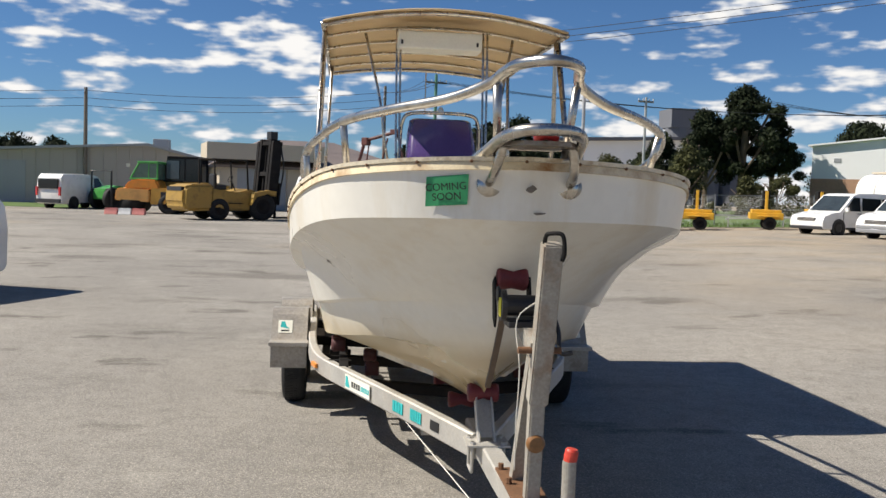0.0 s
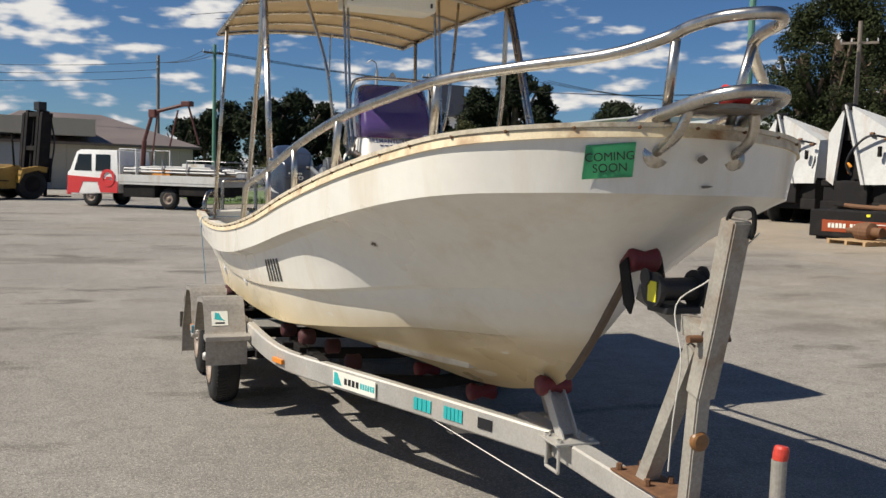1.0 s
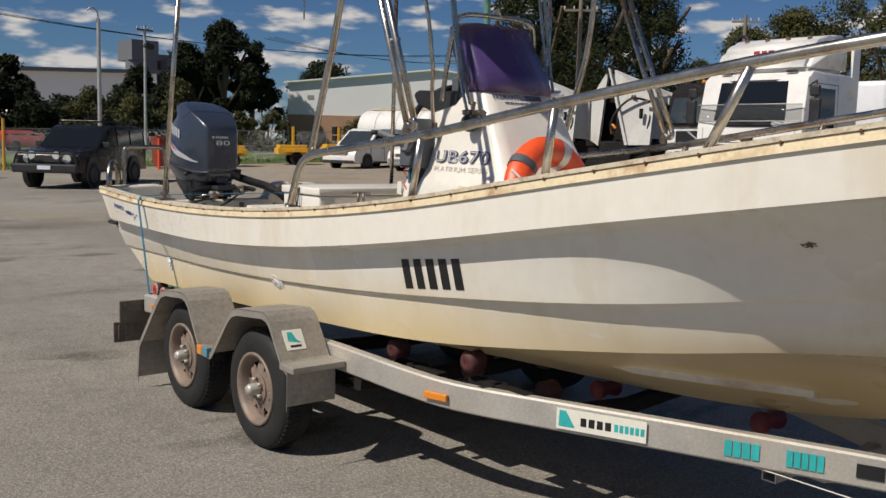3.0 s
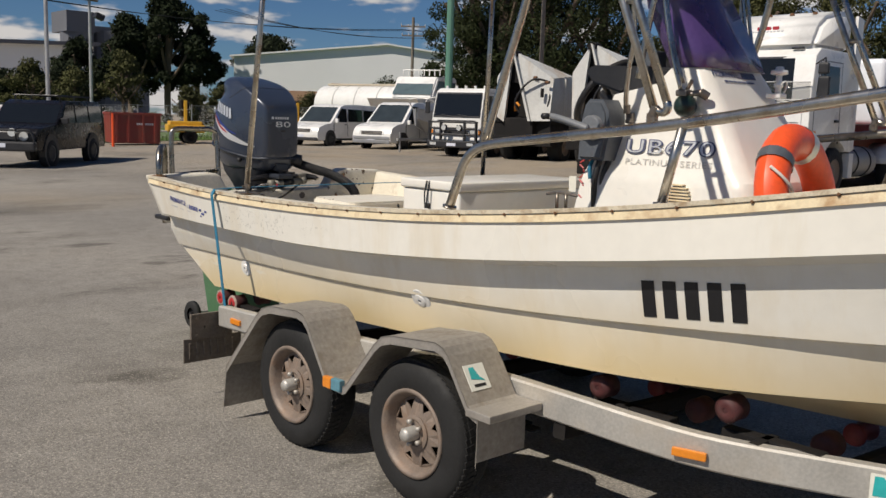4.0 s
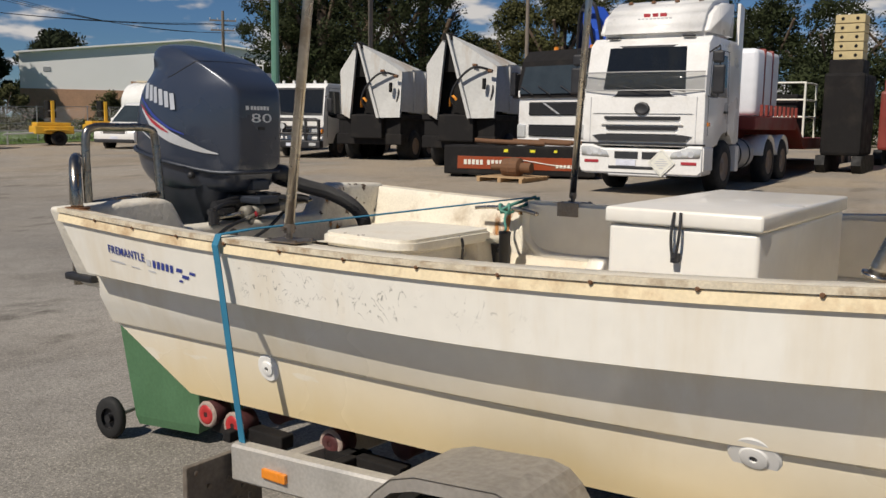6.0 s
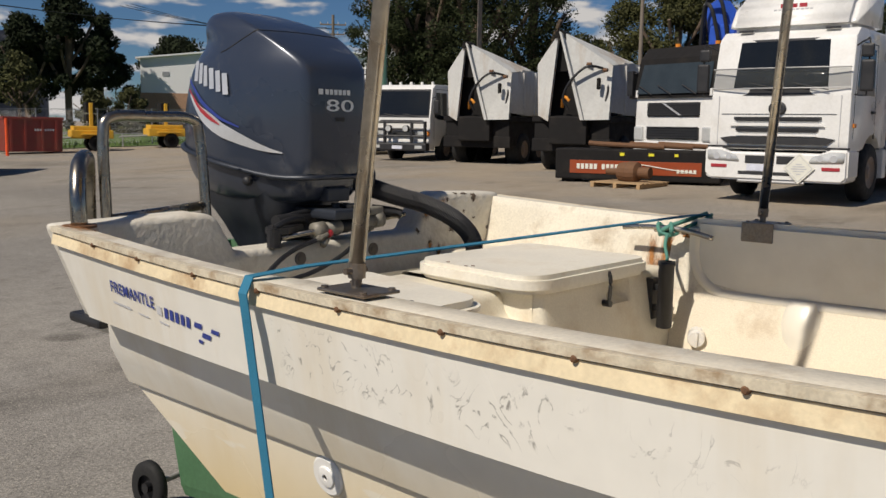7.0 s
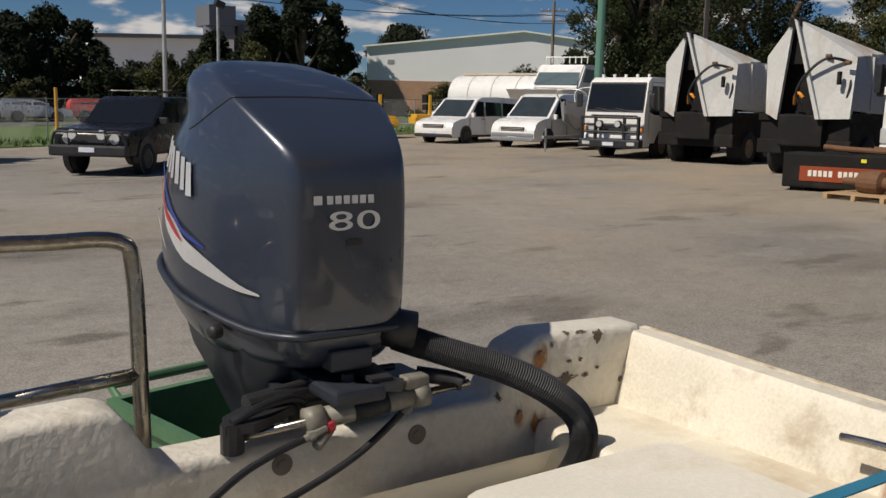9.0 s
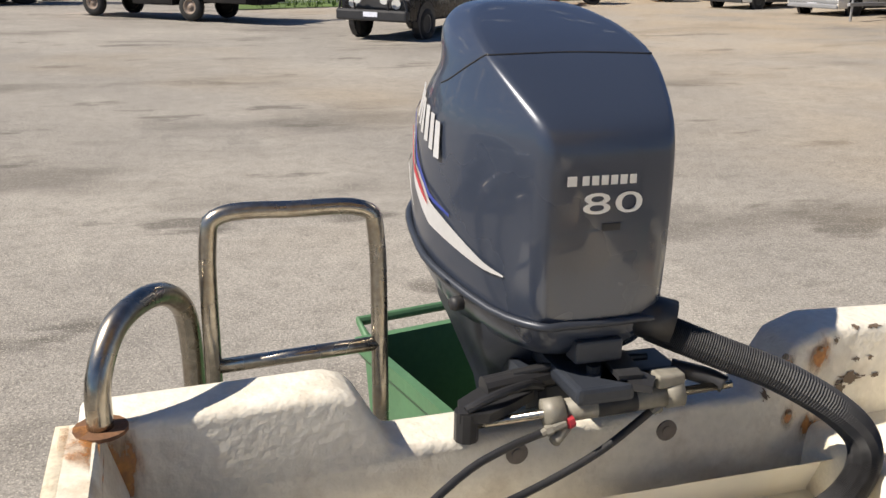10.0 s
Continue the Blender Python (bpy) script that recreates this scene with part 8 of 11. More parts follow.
def build_trees():
    def far(az, d):
        return -2 + d * math.sin(radians(az)), 3 + d * math.cos(radians(az))

    dark = "dark evergreen tree behind the yard"
    for az, d, h, w in ((7.4, 104, 9.4, 4.6), (9.6, 100, 9.6, 5.0), (11.8, 103, 10.6, 5.0), (13.4, 108, 9.6, 4.0)):
        x, y = far(az, d)
        tree(x, y, h, w, "leaf_dark", dark, 34, 80, .34, .12)
    x, y = far(4.6, 92)
    tree(x, y, 6.6, 2.0, "leaf_dark", "narrow dark conifer by the workshop", 22, 60, .26, .1)
    for az, d, h, w in ((20.6, 118, 10.2, 3.6), (23.2, 112, 12.6, 4.2), (25.3, 112, 15.4, 4.8), (27.0, 116, 13.4, 3.4)):
        x, y = far(az, d)
        tree(x, y, h, w, "leaf_dark", dark, 38, 80, .36, .38)
    for az, d, h, w in ((14.6, 98, 5.6, 3.6), (16.2, 99, 5.4, 3.6), (17.8, 98, 5.8, 3.8), (19.4, 100, 6.2, 3.8), (6.0, 100, 8.4, 3.6)):
        x, y = far(az, d)
        tree(x, y, h, w, "leaf_dark", "low dark evergreen behind the yard", 30, 70, .34, .05)
    for az, d, h, w in ((17.6, 84, 5.4, 3.0), (20.0, 82, 4.6, 2.6), (22.6, 82, 6.2, 2.7), (26.2, 83, 3.6, 2.6), (28.0, 86, 4.0, 2.6), (10.5, 76, 2.6, 1.8), (33.5, 92, 3.6, 3.0), (36.2, 92, 3.2, 3.0)):
        x, y = far(az, d)
        tree(x, y, h, w, "leaf_pale", "olive green shrub by the road", 22, 70, .26, .1, .4, "shrub")
    x, y = far(31.4, 165)
    tree(x, y, 15.6, 8.4, "leaf_dark", "round dark tree behind the warehouse", 44, 80, .5, .25)
    for az, d, h, w in ((43.4, 72, 14.6, 4.4), (45.0, 70, 15.4, 5.0), (47.8, 70, 16.0, 6.0), (51.0, 72, 15.0, 5.2), (46.0, 82, 14.5, 6.0)):
        x, y = far(az, d)
        tree(x, y, h, w, "leaf_mid", "tall eucalypt with ragged crown", 46, 95, .28, .22, .5)
    for az, d, h, w in ((54.6, 84, 9.6, 4.0), (57.0, 80, 11.4, 4.6), (59.6, 76, 12.6, 4.8), (62.2, 78, 13.4, 5.2), (65.0, 76, 13.4, 5.2), (68.0, 74, 12.4, 5.0), (71.5, 74, 11.4, 5.0), (75, 72, 10.6, 5.5), (79, 72, 10.0, 5.5), (84, 70, 9.6, 5.5)):
        x, y = far(az, d)
        tree(x, y, h, w, "leaf_pale" if az < 66 else "leaf_mid", "olive roadside gum tree", 44, 80, .30, .06, .5)
    for az, d, h, w in ((56, 70, 4.4, 3.6), (60, 68, 4.8, 3.8), (64, 66, 5.0, 3.8), (68, 64, 5.0, 3.6), (73, 62, 4.6, 3.6), (78, 62, 4.4, 3.6)):
        x, y = far(az, d)
        tree(x, y, h, w, "leaf_mid", "dense green scrub along the fence", 26, 80, .26, .05, .5, "shrub")
    for az, d, h, w in ((-23.5, 112, 6.6, 5.0), (-21, 112, 6.4, 5.0), (-18.8, 112, 6.8, 4.5), (-17.0, 114, 6.6, 4.2)):
        x, y = far(az, d)
        tree(x, y, h, w, "leaf_dark", "dark trees behind the shed", 24, 70, .4, .2)
    for az, d, h, w in ((38.2, 96, 5.5, 3.4), (39.4, 90, 4.6, 2.6), (40.9, 82, 6.2, 2.6), (42.2, 84, 5.6, 2.4)):
        x, y = far(az, d)
        tree(x, y, h, w, "leaf_mid", "green bush beside the warehouse", 20, 70, .3, .1, .5, "shrub")


def pole(x, y, h, r, mt, label, arms=(), z0=0.0, name="power_pole"):
    p = thing(name, label, "pole", Matrix.Translation((x, y, z0)))
    bm = bmesh.new()
    cyl(bm, (0, 0, -.3), (0, 0, h), r, 10, r * .75)
    part("shaft", bm, mt, p)
    for z, w, ang in arms:
        bm = bmesh.new()
        c, s = math.cos(ang), math.sin(ang)
        box(bm, (-w / 2, -.05, z - .06), (w / 2, .05, z + .06), m=Matrix.Rotation(ang, 4, "Z"))
        part("crossarm", bm, "pole_wood", p)
        for k in (-.48, -.2, .2, .48):
            bm = bmesh.new()
            cyl(bm, (w * k * c, w * k * s, z + .06), (w * k * c, w * k * s, z + .22), .035, 8)
            part("insulator", bm, "grey_decal", p)
    return p


def build_poles():
    pole(5.6, 66.6, 10.3, .15, "pole_green", "tall green-grey power pole with crossarm", ((9.7, 1.7, .3),))
    pole(2.1, 72, 9.9, .14, "pole_wood", "dark wooden power pole", ((9.4, .5, 1.2), (8.9, .5, 1.2)))
    pole(-19.6, 68, 8.4, .16, "pole_wood", "dark wooden power pole behind the shed", ((8.0, .4, 1.4),))
    pole(51, 67, 10.2, .16, "pole_wood", "wooden power pole with double crossarms", ((9.4, 2.2, -.7), (8.6, 2.0, -.7)), .5)
    pole(28.0, 37.3, 15.0, .20, "pole_green", "tall green steel pole", (), .48)
    pole(34.5, 37.0, 9.6, .14, "pole_wood", "wooden pole in front of the gum trees", ((8.5, 1.8, -.8),), .5)
    pole(47, 35, 9.4, .14, "pole_wood", "wooden pole beside the trees", ((9.0, 1.6, -.9),), .5)
    pole(20, 62, 8.5, .11, "pole_steel", "grey street pole by the road", ((8.2, 1.2, .2),), .3, "street_pole")
    # lamp standard beside the fence
    p = thing("lamp_post", "grey steel lamp post with a small flood light", "lamp post", Matrix.Translation((11.0, 44.2, rise(11))))
    bm = bmesh.new()
    cyl(bm, (0, 0, 0), (0, 0, 6.6), .10, 12, .08)
    part("shaft", bm, "pole_steel", p)
    part("hook_arm", tubes([(0, 0, 6.5), (-.05, 0, 6.9), (-.3, 0, 7.05), (-.5, 0, 6.9)], r=.03), "pole_steel", p)
    bm = bmesh.new()
    box(bm, (.05, -.15, 5.9), (.45, .15, 6.15), .03, m=Matrix.Rotation(radians(20), 4, "Y"))
    part("flood_light", bm, "black", p)
    # wires, one span an object
    w = thing("overhead_wires", "thin overhead power wires between the poles", "wires")

    def span(a, b, sag):
        a, b = Vector(a), Vector(b)
        bm = tubes([a.lerp(b, t) - Vector((0, 0, sag * 4 * t * (1 - t))) for t in [k / 8 for k in range(9)]], r=.016, n=4, steps=2)
        part("wire", bm, "wire", w)

    for dz in (0, -.55, -1.1):
        span((-75, 70, 8.6 + dz), (-19.6, 68, 8.2 + dz), .9)
        span((-19.6, 68, 8.2 + dz), (2.1, 72, 9.4 + dz), .5)
    for k in (-.7, 0, .7):
        span((2.1, 72, 9.4), (5.6 + k, 66.6, 9.9), .3)
        span((5.6 + k, 66.6, 9.8), (51 + k, 67, 9.6), 1.2)
        span((51 + k, 67 - k, 9.6), (100, 40 + k, 10.5), 1.0)
        span((51 + k, 67 - k, 8.9), (28, 60 + k, 8.6), .5)
        span((4 + k * 2, 52 + k, 9.8), (60, 18 + k * 3, 16.5), .8)


# ---- vehicles: origin at the middle of the front bumper, forward is +y ----
def heading(x, y, deg, z=None):
    return Matrix.Translation((x, y, rise(x) if z is None else z)) @ Matrix.Rotation(radians(-deg), 4, "Z")


def shell(prof, w, belt, tum, bevel=.05):
    """A body from its side outline, narrowing above the belt line."""
    bm = bmesh.new()
    slab(bm, prof, -w, w, "xz")
    es = [e for e in bm.edges if e.calc_length() > .02]
    bmesh.ops.bevel(bm, geom=es, offset=bevel, segments=2, affect="EDGES", profile=.6, clamp_overlap=True)
    for v in bm.verts:
        if v.co.z > belt:
            v.co.x *= 1 - tum * (v.co.z - belt)
    bmesh.ops.recalc_face_normals(bm, faces=bm.faces[:])
    return bm


def pane(outline, w, belt, tum, s, lift=.006):
    bm = bmesh.new()
    f = [bm.verts.new((s * (w * (1 - tum * max(0, z - belt)) + lift), y, z)) for y, z in outline]
    g = [bm.verts.new((s * (w * (1 - tum * max(0, z - belt)) - .02), y, z)) for y, z in outline]
    bm.faces.new(f), bm.faces.new(g[::-1])
    for i in range(len(f)):
        bm.faces.new((f[i], f[(i + 1) % len(f)], g[(i + 1) % len(g)], g[i]))
    bmesh.ops.recalc_face_normals(bm, faces=bm.faces[:])
    return bm


def screen(a, b, wa, wb, out=.018, bow=.0):
    """A windscreen between (y, z) at its foot and head, as a slightly bowed sheet."""
    bm = bmesh.new()
    n = Vector((0, b[1] - a[1], a[0] - b[0])).normalized()
    rows = []
    for t in (0, .5, 1):
        y, z, w = a[0] + (b[0] - a[0]) * t, a[1] + (b[1] - a[1]) * t, wa + (wb - wa) * t
        rows.append([Vector((w * k, y - bow * k * k, z)) + n * out for k in (-1, -.6, -.2, .2, .6, 1)])
    grid(bm, rows)
    bmesh.ops.recalc_face_normals(bm, faces=bm.faces[:])
    return bm


def road_wheels(v, spots, r, w, hub="tray_steel"):
    """spots: (x of the outer face, y)."""
    for x, y in spots:
        s = -1 if x < 0 else 1
        bm = bmesh.new()
        lathe(bm, [(r * .55, 0), (r * .62, -.005), (r * .93, .01), (r, .05), (r, w - .03), (r * .8, w)], 22)
        lathe(bm, [(.0, w * .5), (r * .55, w * .5)], 12)
        bmesh.ops.recalc_face_normals(bm, faces=bm.faces[:])
        t = part("wheel", bm, "tyre", v, smooth=True)
        t.matrix_local = Matrix.Translation((x, y, r)) @ (Matrix.Identity(4) if s < 0 else Matrix.Rotation(math.pi, 4, "Z"))
        bm = bmesh.new()
        lathe(bm, [(.0, .03), (r * .18, .02), (r * .22, .06), (r * .45, .05), (r * .56, .0), (r * .56, .02)], 16)
        bmesh.ops.recalc_face_normals(bm, faces=bm.faces[:])
        part("rim", bm, hub, t, smooth=True)


def van(name, label, at, L, W, H, mt, hood, windows=True, plate=True, bonnet_z=1.05, grey=False):
    v = thing(name, label, "van", at)
    w, belt, tum = W / 2, 1.05, .10
    prof = [(-.04, .26), (.02, .34), (.04, .52), (.02, .66), (-.07, .84), (-.22, bonnet_z - .16), (-hood * .55, bonnet_z - .06), (-hood, bonnet_z), (-hood - .42, bonnet_z + (H - .12 - bonnet_z) * .49), (-hood - .85, H - .12), (-hood - 1.15, H - .03), (-hood - 2.2, H), (-L + .25, H - .03), (-L + .05, H - .25), (-L, .9), (-L + .02, .35), (-L + .1, .26)]
    part("body", shell(prof, w, belt, tum, .06), mt, v, smooth=True).data.set_sharp_from_angle(angle=radians(42))
    part("windscreen", screen((-hood - .04, bonnet_z + .03), (-hood - .80, H - .16), w * .88, w * .78, .022, 0), "van_glass", v, smooth=True)
    bm = bmesh.new()
    for x in (-.30, .22):
        tube(bm, [(x * w, -hood - .02, bonnet_z + .05), (x * w + .32, -hood - .10, bonnet_z + .12)], .012, 6)
    pieces("wiper", bm, "black", v)
    for s in (-1, 1):
        part("front_window", pane([(-hood - .30, 1.10), (-hood - 1.25, 1.10), (-hood - 1.25, H - .22), (-hood - .85, H - .20)], w, belt, tum, s), "glass_dark", v)
        if windows:
            part("side_window", pane([(-hood - 1.38, 1.12), (-hood - 2.55, 1.12), (-hood - 2.55, H - .24), (-hood - 1.38, H - .22)], w, belt, tum, s), "glass_dark", v)
            part("side_window", pane([(-hood - 2.68, 1.12), (-L + .22, 1.12), (-L + .28, H - .28), (-hood - 2.68, H - .24)], w, belt, tum, s), "glass_dark", v)
        bm = bmesh.new()
        box(bm, (s * (w + .04) - .10, -hood - .42, 1.06), (s * (w + .04) + .10, -hood - .30, 1.26), .03)
        part("wing_mirror", bm, mt, v)
        bm = bmesh.new()
        pts = [(s * w * .58, .022, .63), (s * w * .96, -.10, .63), (s * w * .985, -.34, .80), (s * w * .985, -.42, .90), (s * w * .86, -.26, .89), (s * w * .60, -.055, .78)]
        back = [bm.verts.new((p[0] * .97, p[1] - .08, p[2] - .01)) for p in pts]
        front_ = [bm.verts.new((p[0] * 1.012, p[1] + .022, p[2] + .006)) for p in pts]
        bm.faces.new(front_)
        for i in range(6):
            bm.faces.new((front_[i], front_[(i + 1) % 6], back[(i + 1) % 6], back[i]))
        bmesh.ops.recalc_face_normals(bm, faces=bm.faces[:])
        part("headlight", bm, "lamp_glass", v)
        if H < 2.3:
            for y0_ in (-hood - .22, -hood - 1.32, -hood - 2.6):
                part("door_seam", pane([(y0_, .42), (y0_ - .014, .42), (y0_ - .014, H - .2), (y0_, H - .2)] if y0_ < -hood - .5 else [(y0_, .42), (y0_ - .014, .42), (y0_ - .014, 1.05), (y0_, 1.05)], w, belt, tum, s, .003), "chassis", v)
            part("door_handle", pane([(-hood - 1.08, .97), (-hood - 1.24, .97), (-hood - 1.24, 1.0), (-hood - 1.08, 1.0)], w, belt, tum, s, .03), "black", v)
            part("sill", pane([(-1.4, .27), (-L + 1.5, .27), (-L + 1.5, .36), (-1.4, .36)], w, belt, tum, s, .012), "grille", v)
        bm = bmesh.new()
        for yy in (-.95, -L + 1.0):
            cyl(bm, (s * (w - .10), yy, .33), (s * (w + .008), yy, .33), .41, 20)
        pieces("wheel_arch", bm, "black", v)
    bm = bmesh.new()
    box(bm, (-w * .54, -.10, .61), (w * .54, .035, .77), .02)
    part("grille", bm, "grille", v)
    bm = bmesh.new()
    for k in range(2):
        box(bm, (-w * .50, .03, .645 + k * .06), (w * .50, .048, .668 + k * .06), .004)
    pieces("grille_bar", bm, "alu", v)
    bm = bmesh.new()
    box(bm, (-w * .97, -.30, .25), (w * .97, .055, .40), .04)
    part("bumper", bm, "bumper_grey" if grey else "grille", v)
    if grey:
        bm = bmesh.new()
        box(bm, (-w * .975, -.30, .40), (w * .975, .05, .56), .05)
        part("bumper_face", bm, "bumper_grey", v)
    if plate:
        part("number_plate", boxes(((-.19, .03, .40), (.19, .042, .51))), "plate", v)
    road_wheels(v, [(s * (w + .015), yy) for s in (-1, 1) for yy in (-.95, -L + 1.0)], .335, .21)
    return v


def wagon():
    v = thing("four_wheel_drive", "dark dusty four-wheel-drive wagon with bull bar and roof rack", "car", heading(4.45, 29.2, -137))
    L, w, H, belt, tum = 4.85, .93, 1.86, 1.15, .13
    prof = [(0, .50), (0, .95), (-.12, 1.08), (-1.25, 1.17), (-1.95, 1.74), (-2.2, H - .02), (-L + .35, H), (-L + .12, H - .08), (-L, 1.2), (-L, .48), (-.1, .45)]
    part("body", shell(prof, w, belt, tum, .05), "car_dark", v, smooth=True).data.set_sharp_from_angle(angle=radians(35))
    part("windscreen", screen((-1.29, 1.19), (-1.93, 1.71), w * .94, w * .87), "glass_dark", v, smooth=True)
    for s in (-1, 1):
        for a, b in ((-1.62, -2.55), (-2.65, -3.55), (-3.65, -L + .22)):
            top0 = 1.22 if a != -1.62 else 1.22
            part("side_window", pane([(a, 1.22), (b, 1.22), (b, 1.72), (a - (.42 if a == -1.62 else 0), 1.72)], w, belt, tum, s), "glass_dark", v)
        bm = bmesh.new()
        cyl(bm, (s * .58, -.03, .86), (s * .58, .03, .86), .12, 18)
        part("headlight", bm, "lamp_glass", v)
        bm = bmesh.new()
        cyl(bm, (s * .36, .16, .96), (s * .36, .22, .96), .11, 18)
        part("spot_lamp", bm, "lamp_glass", v)
        bm = bmesh.new()
        box(bm, (s * (w + .10) - .11, -1.62, 1.18), (s * (w + .10) + .11, -1.52, 1.36), .03)
        part("wing_mirror", bm, "black", v)
        bm = bmesh.new()
        for yy in (-.85, -L + 1.05):
            cyl(bm, (s * (w - .12), yy, .45), (s * (w + .03), yy, .45), .47, 20)
        pieces("wheel_arch", bm, "black", v)
    bm = bmesh.new()
    box(bm, (-.50, -.02, .74), (.50, .02, .96), .02)
    part("grille", bm, "grille", v)
    bm = bmesh.new()
    box(bm, (-.95, .02, .46), (.95, .22, .72), .05)
    tube(bm, [(-.45, .16, .6), (-.45, .20, 1.02), (.45, .20, 1.02), (.45, .16, .6)], .035, curve=False)
    tube(bm, [(-.92, .12, .7), (-.80, .14, 1.0), (-.45, .18, 1.0)], .03)
    tube(bm, [(.92, .12, .7), (.80, .14, 1.0), (.45, .18, 1.0)], .03)
    part("bull_bar", bm, "black", v)
    part("number_plate", boxes(((-.19, .22, .56), (.19, .232, .67))), "plate", v)
    bm = bmesh.new()
    for k in range(6):
        cyl(bm, (-.62, -2.1 - k * .45, H + .12), (.62, -2.1 - k * .45, H + .12), .02, 6)
    for s in (-.64, .64):
        cyl(bm, (s, -2.05, H + .12), (s, -4.4, H + .12), .022, 6)
        for y in (-2.2, -3.2, -4.2):
            cyl(bm, (s, y, H - .05), (s, y, H + .12), .018, 6)
    part("roof_rack", bm, "black", v)
    road_wheels(v, [(s * (w + .04), yy) for s in (-1, 1) for yy in (-.85, -L + 1.05)], .39, .26)


def cab(v, W, H, L, mt, floor=.95, glass0=1.72, glass1=2.6, rake=.12, belt=1.4, tum=.02, dark_top=False):
    w = W / 2
    prof = [(0, floor - .35), (.04, floor), (.03, glass0), (-rake, glass1), (-rake - .25, H), (-L + .06, H), (-L, H - .15), (-L, floor), (-L * .62, floor), (-L * .55, floor - .35)]
    b = part("cab", shell(prof, w, belt, tum, .06), mt, v, smooth=True)
    b.data.set_sharp_from_angle(angle=radians(30))
    part("windscreen", screen((.035, glass0 + .03), (-rake + .01, glass1), w * .955, w * .925, .02), "glass_dark", v, smooth=True)
    for s in (-1, 1):
        part("side_window", pane([(-.22, glass0 + .05), (-L * .62, glass0 + .05), (-L * .62, glass1 - .08), (-.30, glass1 - .08)], w, belt, tum, s), "glass_dark", v)
        bm = bmesh.new()
        box(bm, (s * (w + .16) - .10, -.10, glass0 - .02), (s * (w + .16) + .10, .02, glass0 + .62), .04)
        cyl(bm, (s * w, -.12, glass0 + .62), (s * (w + .16), -.06, glass0 + .56), .015, 6)
        part("wing_mirror", bm, "black", v)
    return b


def prime_mover():
    v = thing("prime_mover", "white prime mover with roof deflector, hooked to a loaded red trailer", "truck", heading(13.9, 12.95, -92.4, .26))
    w, belt, tum = 1.22, 1.6, .02
    arch = [(-1.35 + .66 * math.cos(radians(a)), .52 + .66 * math.sin(radians(a))) for a in range(140, 39, -10)]
    prof = [(.02, .90), (.05, 1.05), (.04, 1.86), (-.14, 2.84), (-.36, 2.99), (-2.12, 2.99), (-2.2, 2.84), (-2.2, .95)] + arch + [(-.62, .90)]
    part("cab", shell(prof, w, belt, tum, .05), "white", v, smooth=True).data.set_sharp_from_angle(angle=radians(30))
    # screen with its black surround, wiper panel and stone guard
    part("screen_surround", screen((.045, 1.84), (-.135, 2.82), w * .985, w * .955, .010, .05), "black", v, smooth=True)
    part("windscreen", screen((.028, 1.96), (-.125, 2.78), w * .95, w * .925, .020, .05), "glass_dark", v, smooth=True)
    bm = bmesh.new()
    for x0, x1 in ((-.85, -.25), (-.15, .5)):
        cyl(bm, (x0, .10, 1.93), (x1, .075, 2.06), .010, 6)
    pieces("wiper", bm, "black", v)
    bm = bmesh.new()
    rows = [[Vector((1.19 * k, .13 - .09 * k * k, z)) for k in (-1, -.6, -.2, .2, .6, 1)] for z in (1.97, 2.30)]
    grid(bm, rows)
    part("stone_guard", bm, "tinted_guard", v, "smoky clear stone guard", smooth=True).modifiers.new("thick", "SOLIDIFY").thickness = .006
    bm = tubes([(1.19 * k, .135 - .09 * k * k, 2.31) for k in (-1, -.6, -.2, .2, .6, 1)], [(1.19 * k, .135 - .09 * k * k, 1.965) for k in (-1, -.6, -.2, .2, .6, 1)], r=.012, n=6)
    part("guard_frame", bm, "tray_steel", v)
    bm = bmesh.new()
    slab(bm, [(-.24, 2.95), (-.30, 3.18), (-.52, 3.50), (-.88, 3.70), (-1.3, 3.80), (-2.0, 3.84), (-2.0, 2.95)], -1.10, 1.10, "xz")
    bmesh.ops.bevel(bm, geom=bm.edges[:], offset=.12, segments=4, affect="EDGES", clamp_overlap=True)
    part("roof_deflector", bm, "white", v, smooth=True)
    for q in (-1, 1):
        bm = bmesh.new()
        slab(bm, [(-1.95, .95), (-2.02, 3.75), (-2.32, 3.70), (-2.32, 1.0)], q * 1.16 - .03, q * 1.16 + .03, "xz")
        part("side_fairing", bm, "white", v)
    # nose: panel lines, slotted grille, bumper with deep corner lamps
    bm = bmesh.new()
    for z0, z1, x in ((1.40, 1.475, .76), (1.21, 1.29, .72)):
        slab(bm, [(-x, z0 + .03), (-x + .06, z0), (x - .06, z0), (x, z0 + .03), (x, z1), (-x, z1)], .03, .075, "yz")
        for k in range(2):
            box(bm, (-x + .05, .07, z0 + .018 + k * .026), (x - .05, .082, z0 + .026 + k * .026))
    slab(bm, [(-.86, 1.0), (.86, 1.0), (1.0, 1.10), (.80, 1.13), (-.80, 1.13), (-1.0, 1.10)], .03, .072, "yz")
    part("grille", bm, "grille", v)
    bm = bmesh.new()
    slab(bm, [(-.72, 1.145), (-.66, 1.185), (.66, 1.185), (.72, 1.145)], .05, .092, "yz")
    slab(bm, [(-.82, 1.315), (-.74, 1.37), (.74, 1.37), (.82, 1.315)], .05, .092, "yz")
    pieces("grille_blade", bm, "white", v)
    part("nose_gap", boxes(((-1.225, -.05, .925), (1.225, .066, .965)), ((-1.0, .05, 1.52), (1.0, .056, 1.528))), "black", v)
    for q in (-1, 1):
        part("nose_line", boxes(((q * 1.06 - .006, .046, .97), (q * 1.06 + .006, .058, 1.84))), "grey_decal", v)
    bm = bmesh.new()
